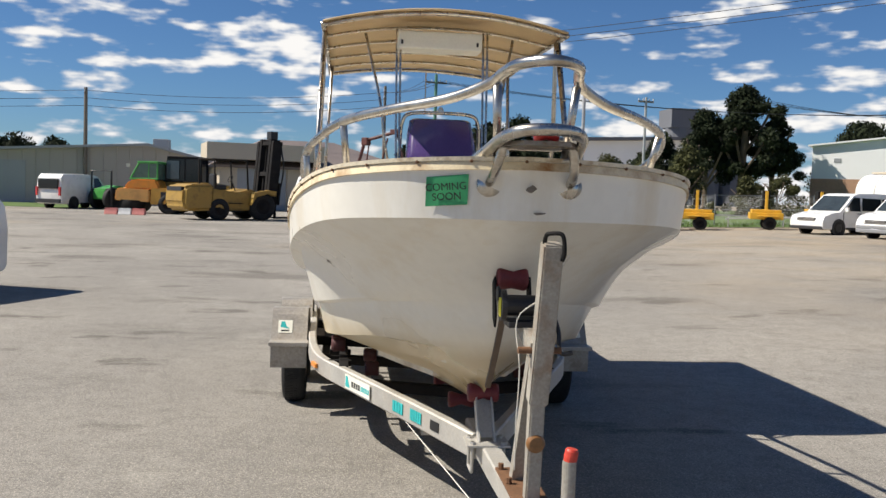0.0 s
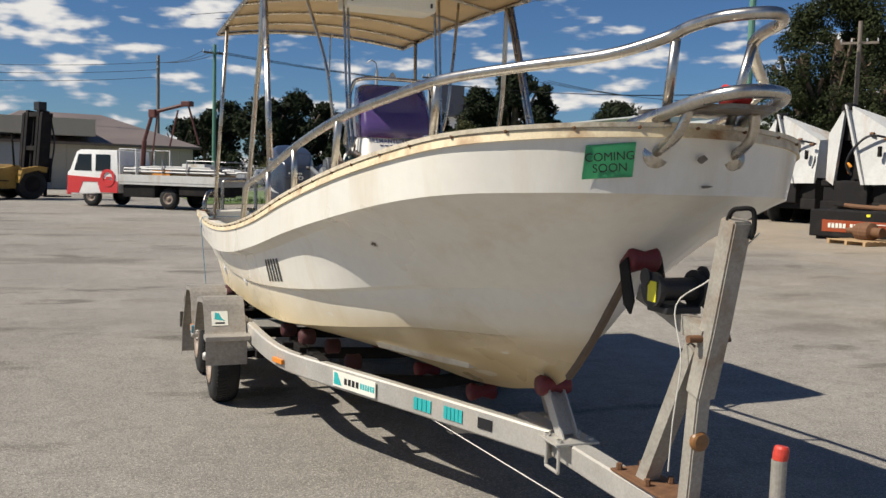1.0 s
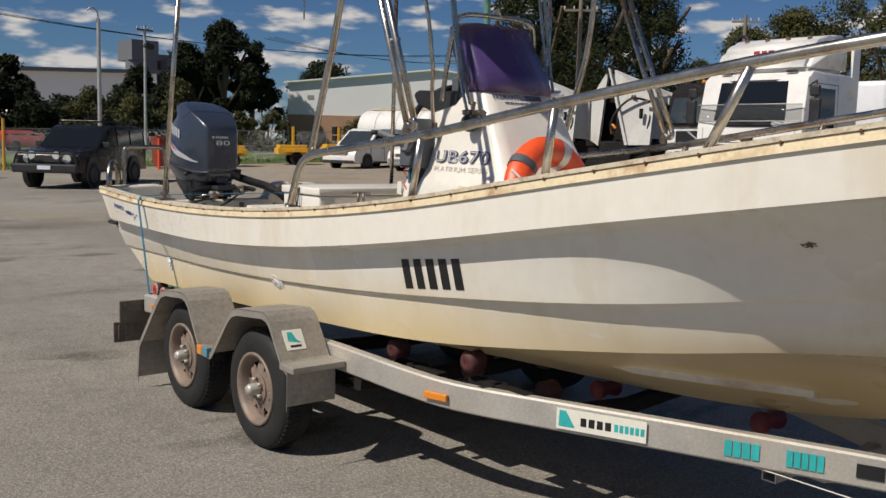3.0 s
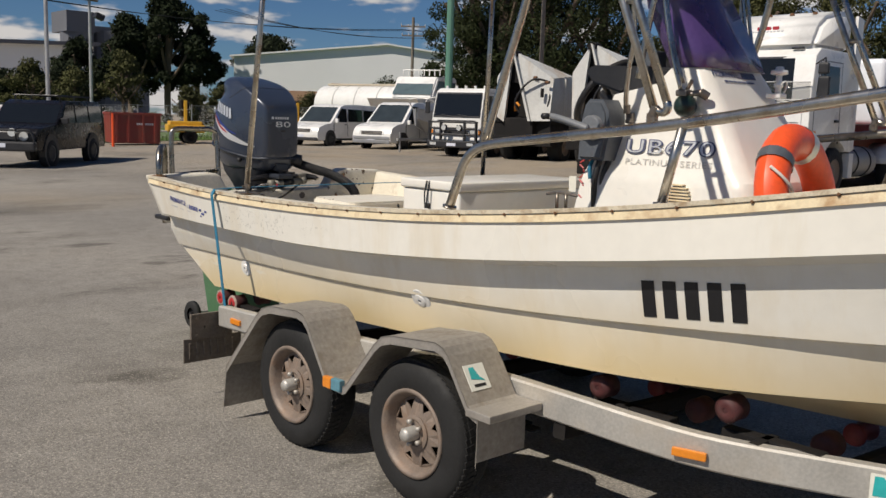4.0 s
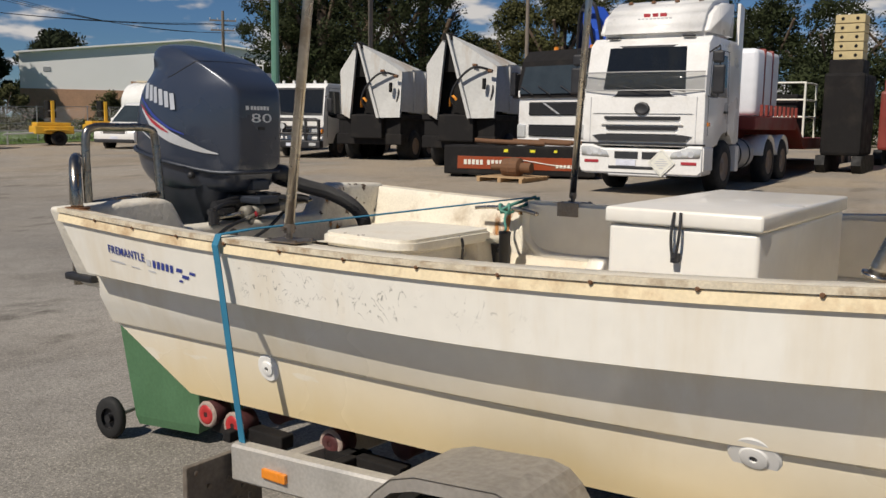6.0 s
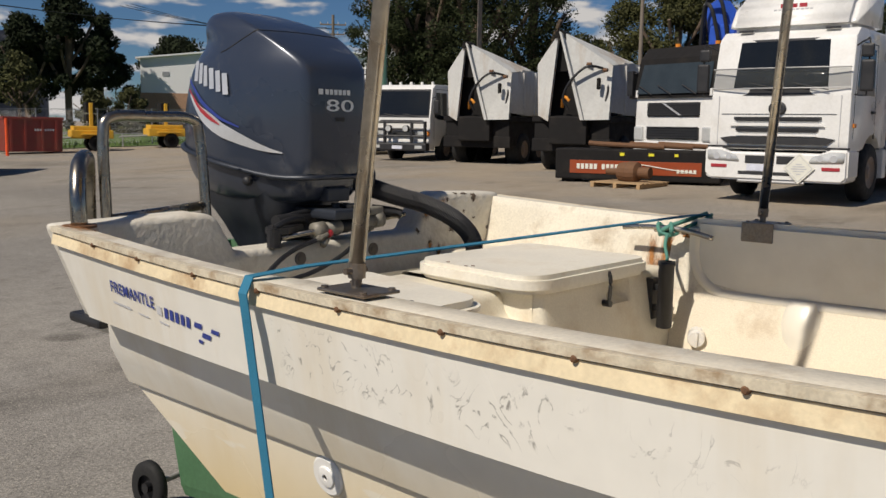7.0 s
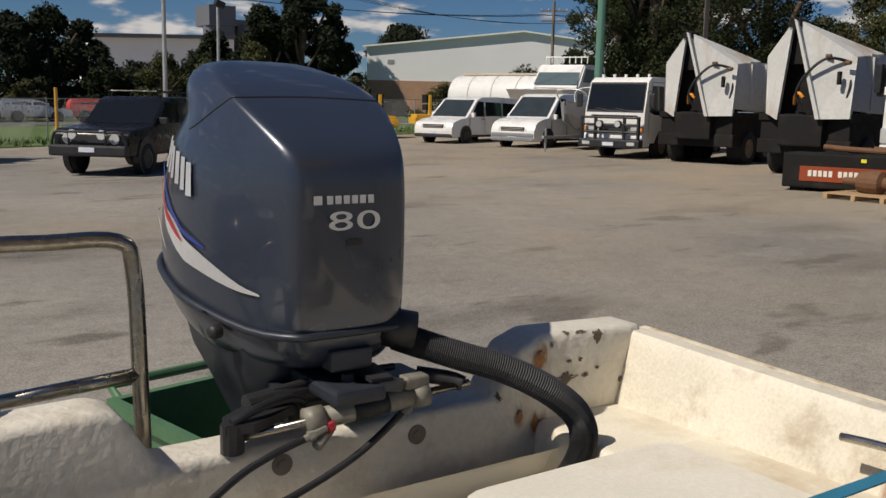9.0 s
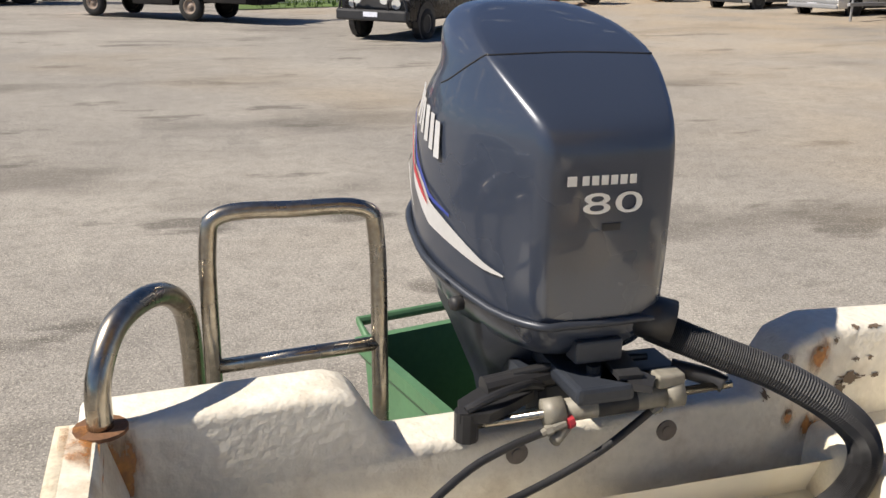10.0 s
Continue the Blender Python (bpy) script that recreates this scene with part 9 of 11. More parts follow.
    lathe(bm, [(.0, .018), (.07, .018), (.085, .026), (.115, .022), (.125, .0)], 24, Matrix.Translation((0, .06, 1.62)) @ Matrix.Rotation(radians(90), 4, "Z") @ Matrix.Diagonal((1, 1.25, 1, 1)))
    part("badge", bm, "grille", v, "oval dark maker's badge", smooth=True)
    bm = bmesh.new()
    slab(bm, [(-1.25, .44), (-1.16, .36), (1.16, .36), (1.25, .44), (1.25, .93), (.92, .93), (.84, .86), (-.84, .86), (-.92, .93), (-1.25, .93)], -.50, .11, "yz")
    bmesh.ops.bevel(bm, geom=bm.edges[:], offset=.035, segments=3, affect="EDGES", clamp_overlap=True)
    part("bumper", bm, "white", v, smooth=True).data.set_sharp_from_angle(angle=radians(35))
    part("lower_grille", boxes(((-.50, .10, .66), (-.06, .122, .80)), ((.02, .10, .66), (.50, .122, .80)), ((-.62, .10, .46), (.62, .118, .52)), bevel=.01), "grille", v)
    part("tow_bar", tubes([(-.55, .09, .345), (.62, .09, .345)], r=.03, n=8), "tray_steel", v)
    for q in (-1, 1):
        bm = bmesh.new()
        slab(bm, [(q * .60, .68), (q * 1.19, .70), (q * 1.21, .88), (q * .98, .89), (q * .66, .80)], .08, .128, "yz")
        bmesh.ops.bevel(bm, geom=bm.edges[:], offset=.014, segments=2, affect="EDGES", clamp_overlap=True)
        hl = part("headlight", bm, "lamp_glass", v, smooth=True)
        bm = bmesh.new()
        for x, r_ in ((.80, .055), (1.02, .062)):
            cyl(bm, (q * x, .118, .775), (q * x, .132, .775), r_, 16)
        pieces("reflector", bm, "silver", hl)
        bm = bmesh.new()
        box(bm, (q * .98 - .15, .09, .57), (q * .98 + .15, .122, .63), .01)
        part("fog_lamp", bm, "red_decal", v)
        bm = bmesh.new()
        cyl(bm, (q * .86, -.62, 3.14), (q * .86, -.62, 3.20), .07, 14)
        b2 = part("beacon_base", bm, "black", v)
        bm = bmesh.new()
        lathe(bm, [(.062, .0), (.060, .10), (.045, .15), (.0, .165)], 14, Matrix.Translation((q * .86, -.62, 3.20)), "z")
        part("beacon", bm, "amber", b2, "amber beacon", smooth=True)
        part("side_window", pane([(-.24, 1.86), (-1.28, 1.86), (-1.28, 2.66), (-.42, 2.66)], w, belt, tum, q), "glass_dark", v)
        part("door_seam", pane([(-.14, 1.12), (-.155, 1.12), (-.155, 1.82), (-.37, 2.74), (-1.40, 2.74), (-1.40, 1.12), (-1.415, 1.12), (-1.415, 2.755), (-.355, 2.755), (-.14, 1.82)], w, belt, tum, q, .004), "grille", v)
        part("door_handle", boxes(((q * (w + .012) - .02, -1.34, 1.55), (q * (w + .012) + .02, -1.14, 1.60)), bevel=.01), "black", v)
        part("side_lamp", boxes(((q * (w + .012) - .015, -.24, 1.30), (q * (w + .012) + .015, -.10, 1.37)), bevel=.01), "amber", v)
        bm = bmesh.new()
        box(bm, (q * 1.42 - .11, -.08, 1.90), (q * 1.42 + .11, .03, 2.42), .04)
        box(bm, (q * 1.40 - .10, -.08, 2.46), (q * 1.40 + .10, .03, 2.68), .04)
        tube(bm, [(q * 1.20, -.12, 2.66), (q * 1.36, -.06, 2.74), (q * 1.42, -.04, 2.70), (q * 1.42, -.03, 1.92), (q * 1.36, -.04, 1.84), (q * 1.20, -.12, 1.86)], .014, 6)
        part("wing_mirror", bm, "black", v)
        for y in (-4.9, -6.2):
            bm = bmesh.new()
            rows = [[Vector((x, y + .62 * math.cos(a), .52 + .62 * math.sin(a))) for a in [radians(15 + 15 * k) for k in range(11)]] for x in (q * 1.22, q * .66)]
            grid(bm, rows)
            o = part("rear_guard", bm, "white", v, smooth=True)
            o.modifiers.new("thick", "SOLIDIFY").thickness = .02
        bm = bmesh.new()
        cyl(bm, (q * .80, -3.85, .72), (q * .80, -2.45, .72), .34, 20)
        tk = part("fuel_tank", bm, "tray_steel", v, smooth=True)
        tk.data.set_sharp_from_angle(angle=radians(40))
        for y in (-3.5, -2.8):
            bm = bmesh.new()
            lathe(bm, [(.345, -.03), (.352, -.03), (.352, .03), (.345, .03)], 20, Matrix.Translation((q * .80, y, .72)) @ Matrix.Rotation(radians(90), 4, "Z"))
            part("tank_band", bm, "chassis", tk)
        part("step", boxes(((q * 1.16 - .10, -2.2, .40), (q * 1.16 + .06, -1.98, .92)), bevel=.02), "white", v)
    part("number_plate", boxes(((.06, .118, .53), (.46, .13, .645))), "plate", v)
    m = Matrix.Translation((-.46, .135, .60)) @ Matrix.Rotation(radians(45), 4, "Y")
    bm = bmesh.new()
    box(bm, (-.19, -.006, -.19), (.19, .006, .19), m=m)
    dm = part("hazard_diamond", bm, "cream_card", v, "white diamond warning plate")
    bm = bmesh.new()
    for a, b in (((-.165, -.165), (.165, -.157)), ((-.165, .157), (.165, .165)), ((-.165, -.157), (-.157, .157)), ((.157, -.157), (.165, .157))):
        box(bm, (a[0], .006, a[1]), (b[0], .010, b[1]), m=m)
    m2 = Matrix.Translation((-.46, .142, .60))
    for x, z, wd in ((0, .07, .10), (0, .03, .20), (0, -.01, .26), (0, -.05, .18), (0, -.10, .08)):
        box(bm, (x - wd / 2, -.002, z - .009), (x + wd / 2, .004, z + .009), m=m2)
    pieces("printed_bar", bm, "grey_decal", dm)
    # company mark on the deflector as plain shapes
    bm = bmesh.new()
    for x, w_ in ((.17, .13), (.0, .11), (-.16, .13)):
        box(bm, (x - w_ / 2, -.462, 3.385), (x + w_ / 2, -.44, 3.455), .004)
    pieces("company_mark", bm, "red_decal", v)
    bm = bmesh.new()
    for k in range(9):
        box(bm, (-.34 + k * .078, -.425, 3.325), (-.285 + k * .078, -.405, 3.365), .002)
    pieces("company_mark", bm, "grey_decal", v)
    bm = bmesh.new()
    for k in range(4):
        lathe(bm, [(.0, .03), (.04, .02), (.055, -.03)], 10, Matrix.Translation((-.72 + k * .48, -.98, 3.74)), "z")
    pieces("roof_marker", bm, "rust", v)
    bm = bmesh.new()
    for x in (-.75, .75):
        box(bm, (x - .12, -.30, 2.97), (x + .12, -.22, 3.01), .01)
    pieces("marker_lamp", bm, "black", v)
    bm = bmesh.new()
    box(bm, (-.45, -7.4, .55), (.45, -.5, .85), .03)
    box(bm, (-1.05, -2.35, .95), (1.05, -2.2, 1.5), .03)
    part("chassis", bm, "chassis", v)
    road_wheels(v, [(q * 1.22, y) for q in (-1, 1) for y in (-1.35, -4.9, -6.2)], .52, .32, "rim")
    # trailer load behind the cab
    t = thing("low_loader", "rusty red low-loader trailer with tank and racks", "trailer", heading(13.9, 12.95, -92.4, .26))
    bm = bmesh.new()
    box(bm, (-1.2, -7.6, 1.25), (1.2, -3.6, 1.55), .04)
    slab(bm, [(-7.2, 1.55), (-8.6, .75), (-17, .70), (-17, 1.0), (-8.4, 1.05), (-7.4, 1.55)], -1.2, 1.2, "xz")
    part("deck", bm, "dark_red", t)
    bm = bmesh.new()
    for k in range(9):
        box(bm, (1.19, -7.4 + k * .42, 1.56), (1.25, -7.32 + k * .42, 1.80))
        box(bm, (-1.25, -7.4 + k * .42, 1.56), (-1.19, -7.32 + k * .42, 1.80))
    pieces("deck_lug", bm, "dark_red", t)
    road_wheels(t, [(s * 1.22, y) for s in (-1, 1) for y in (-14.2, -15.4)], .48, .3, "rim")
    k = thing("poly_tank", "tall white plastic tank strapped on the trailer deck", "tank", heading(13.9, 12.95, -92.4, .26))
    bm = bmesh.new()
    box(bm, (-1.05, -6.1, 1.55), (1.05, -4.1, 3.05), .12)
    part("tank", bm, "tank", k, smooth=True)
    for y in (-4.7, -5.4):
        bm = bmesh.new()
        box(bm, (-1.07, y - .04, 1.55), (1.07, y + .04, 3.07), .05)
        part("strap", bm, "dark_red", k)
    g = thing("steel_rack", "pale tube rack on the trailer", "rack", heading(13.9, 12.95, -92.4, .26))
    bm = bmesh.new()
    for y in (-8.8, -10.2):
        for x in (-1.1, 1.1):
            cyl(bm, (x, y, 1.05), (x, y, 2.5), .03, 8)
    for z in (1.6, 2.05, 2.5):
        for x in (-1.1, 1.1):
            cyl(bm, (x, -8.8, z), (x, -10.2, z), .025, 8)
        cyl(bm, (-1.1, -8.8, z), (1.1, -8.8, z), .025, 8)
    part("frame", bm, "cream_card", g)
    bm = bmesh.new()
    box(bm, (-.9, -10.1, 1.05), (.9, -8.9, 2.2), .05)
    part("machine", bm, "chassis", g)
    for i, (wx, wy, top, rows, mt) in enumerate(((23.6, 11.35, 2.95, 5, "chassis"), (28.0, 10.75, 2.55, 8, "dark_red"))):
        rig = thing("drill_rig", "dark tracked drilling machine beside the trailer" if i == 0 else "dark red drilling machine beside the trailer", "machine", heading(wx, wy, -92.4))
        bm = bmesh.new()
        box(bm, (-.5, -1.3, .45), (.5, .6, top - .35), .08)
        box(bm, (-.42, -.5, top - .4), (.42, .5, top), .04)
        part("body", bm, mt, rig)
        for sx in (-.45, .45):
            bm = bmesh.new()
            slab(bm, [(.6, .0), (.8, .2), (.7, .45), (-1.3, .45), (-1.5, .2), (-1.3, .0)], sx - .12, sx + .12, "xz")
            part("track", bm, "tyre", rig)
        c = thing("crate_stack", "stack of tan crates with round hand holes", "crates", heading(wx, wy, -92.4), group="crate stacks")
        for q in range(rows):
            bm = bmesh.new()
            z = top + q * .235
            box(bm, (-.36, -.36, z), (.36, .36, z + .215), .012)
            cr = part("crate", bm, "crate", c)
            for xx in (-.18, .18):
                bm = bmesh.new()
                cyl(bm, (xx, .355, z + .11), (xx, .364, z + .11), .045, 12)
                part("hand_hole", bm, "chassis", cr)


def second_truck():
    v = thing("white_truck", "white cab-over truck with dark sun visor and grille", "truck", heading(17.75, 17.0, -76, .44))
    cab(v, 2.42, 2.95, 2.1, "white", .95, 1.80, 2.68, .14)
    bm = bmesh.new()
    slab(bm, [(.09, 1.79), (-.10, 2.72), (-.34, 2.99), (-2.1, 2.99), (-2.12, 1.79), (-1.45, 1.79), (-1.40, 2.6), (-.30, 2.6), (-.05, 1.79)], -1.225, 1.225, "xz")
    part("dark_upper", bm, "chassis", v, "dark grey upper cab")
    part("windscreen", screen((.10, 1.88), (-.07, 2.58), 1.10, 1.06, .02), "van_glass", v, smooth=True)
    bm = bmesh.new()
    for x in (-.75, 0, .6):
        tube(bm, [(x, .15, 1.86), (x + .45, .11, 2.08)], .014, 6)
    pieces("wiper", bm, "black", v)
    for s in (-1, 1):
        bm = bmesh.new()
        box(bm, (s * 1.36 - .09, -.02, 1.85), (s * 1.36 + .09, .12, 2.45), .03)
        cyl(bm, (s * 1.22, .0, 2.40), (s * 1.36, .05, 2.38), .02, 8)
        part("wing_mirror", bm, "black", v)
        bm = bmesh.new()
        box(bm, (s * 1.13 - .035, -.02, 1.80), (s * 1.13 + .035, .10, 1.98), .02)
        part("corner_panel", bm, "white", v)
    bm = bmesh.new()
    for z0, z1 in ((1.35, 1.68), (.82, 1.10)):
        box(bm, (-.80, .02, z0), (.80, .065, z1), .03)
        for k in range(5):
            box(bm, (-.78, .06, z0 + .03 + k * .06), (.78, .085, z0 + .055 + k * .06))
    part("grille", bm, "grille", v)
    bm = bmesh.new()
    slab(bm, [(-.30, 1.38), (-.22, 1.38), (.30, 1.66), (.22, 1.66)], .085, .10, "yz")
    part("grille_bar", bm, "silver", v)
    for s in (-1, 1):
        bm = bmesh.new()
        box(bm, (s * 1.05 - .14, -.02, .78), (s * 1.05 + .14, .09, 1.12), .04)
        part("headlight", bm, "lamp_glass", v)
    bm = bmesh.new()
    box(bm, (-1.22, -.4, .38), (1.22, .07, .78), .06)
    part("bumper", bm, "white", v)
    bm = bmesh.new()
    box(bm, (-1.1, -8.5, .6), (1.1, -1.5, 1.1), .04)
    part("chassis", bm, "chassis", v)
    bm = bmesh.new()
    cyl(bm, (-.6, -.7, 2.98), (-.6, -.7, 3.10), .07, 10)
    cyl(bm, (.6, -.7, 2.98), (.6, -.7, 3.10), .07, 10)
    pieces("beacon", bm, "amber", v)
    road_wheels(v, [(s * 1.2, y) for s in (-1, 1) for y in (-1.4, -5.6, -6.9)], .5, .3, "rim")
    c = thing("blue_hose_reel", "blue crane arm with black hoses behind the truck cab", "crane", heading(17.75, 17.0, -76, .44))
    bm = bmesh.new()
    box(bm, (.35, -3.0, 1.1), (1.15, -2.4, 3.7), .06)
    slab(bm, [(.2, 3.4), (1.0, 4.35), (1.35, 4.2), (1.2, 3.2)], -3.0, -2.5, "yz")
    part("arm", bm, "blue_paint", c)
    bm = tubes([(.5, -2.4, 3.2), (.6, -2.2, 4.2), (.9, -2.2, 4.4), (1.2, -2.3, 4.1), (1.25, -2.4, 3.0)], [(.7, -2.35, 3.0), (.8, -2.1, 4.0), (1.05, -2.1, 4.1), (1.3, -2.3, 3.0)], r=.05)
    pieces("hose", bm, "black", c)


def tray_truck():
    v = thing("tray_truck", "white tray truck with black bull bar", "truck", heading(19.75, 27.9, -106, .27))
    w, belt, tum = 1.05, 1.35, .03
    arch = [(-1.25 + .53 * math.cos(radians(a)), .44 + .53 * math.sin(radians(a))) for a in range(150, 29, -12)]
    prof = [(.0, .55), (.03, .75), (.02, 1.48), (-.20, 2.42), (-.42, 2.56), (-1.70, 2.58), (-1.80, 2.45), (-1.82, .70)] + arch + [(-.70, .55)]
    part("cab", shell(prof, w, belt, tum, .05), "white", v, smooth=True).data.set_sharp_from_angle(angle=radians(32))
    part("screen_surround", screen((.015, 1.48), (-.19, 2.40), w * .95, w * .92, .008), "black", v, smooth=True)
    part("windscreen", screen((.0, 1.56), (-.175, 2.34), w * .915, w * .885, .018), "glass_dark", v, smooth=True)
    for q in (-1, 1):
        part("side_window", pane([(-.30, 1.50), (-.62, 1.42), (-1.22, 1.42), (-1.22, 2.30), (-.46, 2.30)], w, belt, tum, q), "glass_dark", v)
        part("door_seam", pane([(-.24, .78), (-.255, .78), (-.255, 1.45), (-.44, 2.40), (-1.34, 2.40), (-1.34, 1.05), (-1.355, 1.05), (-1.355, 2.415), (-.425, 2.415), (-.24, 1.45)], w, belt, tum, q, .004), "grille", v)
        bm = bmesh.new()
        box(bm, (q * 1.26 - .09, -.04, 1.62), (q * 1.26 + .09, .05, 2.05), .03)
        tube(bm, [(q * 1.03, -.12, 2.10), (q * 1.22, -.02, 2.14), (q * 1.27, .0, 2.06)], .012, 6)
        part("wing_mirror", bm, "black", v)
        bm = bmesh.new()
        box(bm, (q * .76 - .20, .0, .86), (q * .76 + .20, .075, 1.06), .03)
        part("headlight", bm, "lamp_glass", v)
        part("indicator", boxes(((q * .985 - .05, .0, .88), (q * .985 + .045, .06, 1.04)), bevel=.015), "amber", v)
    bm = bmesh.new()
    box(bm, (-.52, .01, .90), (.52, .055, 1.03), .02)
    box(bm, (-.80, .01, 1.36), (.80, .045, 1.40), .01)
    part("grille", bm, "grille", v)
    bm = bmesh.new()
    box(bm, (-1.04, -.35, .44), (1.04, .06, .80), .05)
    part("bumper", bm, "white", v)
    bm = bmesh.new()
    box(bm, (-1.06, .06, .40), (1.06, .34, .66), .05)
    bar = part("bull_bar", bm, "black", v)
    for z in (.88, 1.10, 1.32):
        part("rail", tubes([(-.98, .22, z), (-.80, .27, z), (.80, .27, z), (.98, .22, z)], r=.036, n=8), "black", bar)
    for x in (-.98, -.50, .50, .98):
        part("upright", boxes(((x - .035, .20, .44), (x + .035, .32, 1.36)), bevel=.015), "black", bar)
    for x in (-.32, .32):
        bm = bmesh.new()
        cyl(bm, (x, .26, 1.12), (x, .38, 1.12), .11, 18)
        sl = part("spot_lamp", bm, "black", bar, smooth=True)
        bm = bmesh.new()
        cyl(bm, (x, .378, 1.12), (x, .386, 1.12), .095, 18)
        part("lamp_lens", bm, "lamp_glass", sl)
    for x in (-.78, .78):
        part("bar_lamp", boxes(((x - .13, .335, .48), (x + .13, .348, .58)), bevel=.006), "lamp_glass", bar)
    part("number_plate", boxes(((-.19, .34, .46), (.19, .352, .57))), "plate", v)
    bm = bmesh.new()
    for x in (-.55, .15):
        cyl(bm, (x, .055, 1.53), (x + .5, .03, 1.60), .010, 6)
    pieces("wiper", bm, "black", v)
    bm = bmesh.new()
    for k in range(5):
        cyl(bm, (-.8 + k * .4, -.62, 2.56), (-.8 + k * .4, -.62, 2.66), .05, 8)
    pieces("roof_lamp", bm, "white", v)
    bm = bmesh.new()
    box(bm, (-1.14, -7.2, 1.02), (1.14, -2.0, 1.14), .02)
    part("tray", bm, "tray_steel", v)
    for q in (-1, 1):
        part("tray_side", boxes(((q * 1.14 - .02, -4.9, .72), (q * 1.14 + .02, -2.0, 1.14)), bevel=.01), "dirty_white", v)
    bm = bmesh.new()
    box(bm, (-.5, -7.0, .5), (.5, -.6, .95), .03)
    box(bm, (-1.08, -4.6, .55), (1.08, -2.3, 1.0), .03)
    part("chassis", bm, "chassis", v)
    road_wheels(v, [(q * 1.04, y) for q in (-1, 1) for y in (-1.25, -5.4)], .45, .26, "rim")


def tipper_body(x, y, deg, z0, label, mirror=1):
    """A spoil tipper seen from its tail: two steep white flaps over a dark opening, then the long side."""
    v = thing("tipper_trailer", label, "trailer", heading(x, y, deg, z0), group="spoil tippers")
    bm = bmesh.new()
    slab(bm, [(-1.2, 1.55), (1.2, 1.55), (1.2, 2.95), (-1.2, 2.95)], -7.0, -.9, "yz")
    bmesh.ops.bevel(bm, geom=bm.edges[:], offset=.08, segments=2, affect="EDGES")
    part("hopper", bm, "dirty_white", v)
    # flaps: the near edge of each is the throat
    for name, pts in (("narrow_flap", ((-.92, 0.0, 1.52), (-.56, .14, 1.36), (-.36, .05, 3.66), (-1.10, -.25, 2.86))),
                      ("wide_flap", ((.42, .20, 1.40), (1.12, -.02, 1.42), (1.06, -.30, 2.84), (-.26, .05, 3.72)))):
        bm = bmesh.new()
        q = [bm.verts.new(p) for p in pts]
        bm.faces.new(q)
        r = [bm.verts.new((p[0], p[1] - .12, p[2])) for p in pts]
        bm.faces.new(r[::-1])
        for i in range(4):
            bm.faces.new((q[i], q[(i + 1) % 4], r[(i + 1) % 4], r[i]))
        bmesh.ops.recalc_face_normals(bm, faces=bm.faces[:])
        part(name, bm, "dirty_white", v)
    bm = bmesh.new()
    for pts in (((-.26, .05, 3.70), (1.04, -.30, 2.82), (1.15, -1.6, 2.95), (-.1, -1.6, 3.0)), ((-1.08, -.25, 2.88), (-.36, .05, 3.64), (-.5, -1.6, 3.0), (-1.15, -1.6, 2.95)),
                ((1.10, -.02, 1.62), (1.18, -1.6, 1.55), (1.18, -1.6, 2.95), (1.04, -.30, 2.82)), ((-.92, 0, 1.75), (-1.08, -.25, 2.88), (-1.15, -1.6, 2.95), (-1.15, -1.6, 1.6))):
        bm.faces.new([bm.verts.new(p) for p in pts])
    bmesh.ops.recalc_face_normals(bm, faces=bm.faces[:])
    o = part("tail_sheet", bm, "dirty_white", v)
    o.modifiers.new("thick", "SOLIDIFY").thickness = .03
    # solid dark blocks stand in for the shaded hollow between the flaps
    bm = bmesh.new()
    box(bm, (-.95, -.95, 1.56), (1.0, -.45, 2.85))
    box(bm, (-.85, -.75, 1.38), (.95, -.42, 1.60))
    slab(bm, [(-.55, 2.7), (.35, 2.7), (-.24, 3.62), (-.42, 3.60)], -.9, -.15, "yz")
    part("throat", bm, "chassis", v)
    # folded edge of the wide flap, and rust streaks' source: hinge brackets
    bm = bmesh.new()
    slab(bm, [(.42, 1.40), (.52, 1.40), (-.18, 3.66), (-.26, 3.72)], .16, .24, "yz")
    part("flap_fold", bm, "dirty_white", v)
    bm = bmesh.new()
    for x, z in ((.98, 2.70), (.52, 2.86)):
        cyl(bm, (x - .06, -.02, z), (x + .06, -.02, z), .05, 10)
    pieces("hinge", bm, "rust", v)
    bm = tubes([(.95, -.25, 2.72), (.55, .12, 2.80), (.15, .26, 2.45), (-.08, .24, 2.0), (.02, .12, 1.68)], r=.035)
    tube(bm, [(.95, -.3, 2.5), (1.02, -.15, 2.2), (.98, -.1, 1.9)], .03)
    part("hydraulic_hose", bm, "black", v)
    bm = tubes([(-.30, -.2, 1.75), (-.2, .0, 1.95), (.0, .25, 2.0), (.1, .26, 1.9)], r=.04)
    part("yellow_hose" if mirror > 0 else "hose_loop", bm, "orange_paint" if mirror > 0 else "black", v)
    bm = bmesh.new()
    box(bm, (.80, .0, 2.2), (.88, .12, 2.5), .02)
    box(bm, (.9, -.4, 2.5), (1.05, -.25, 2.62), .02)
    pieces("lock_bracket", bm, "chassis", v)
    bm = bmesh.new()
    slab(bm, [(-.46, 3.56), (-.14, 3.56), (-.17, 3.72), (-.30, 3.78), (-.42, 3.72)], -.30, .10, "yz")
    part("apex_latch", bm, "chassis", v, "dark latch joining the two flaps")
    for k in range(5):
        part("side_stiffener", boxes(((1.19, -1.9 - k * 1.2, 1.6), (1.25, -1.82 - k * 1.2, 2.9)), ((-1.25, -1.9 - k * 1.2, 1.6), (-1.19, -1.82 - k * 1.2, 2.9))), "dirty_white", v)
    # frame, plus near-black boxes that fill the shadow below the hopper
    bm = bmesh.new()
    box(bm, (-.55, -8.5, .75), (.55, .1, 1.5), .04)
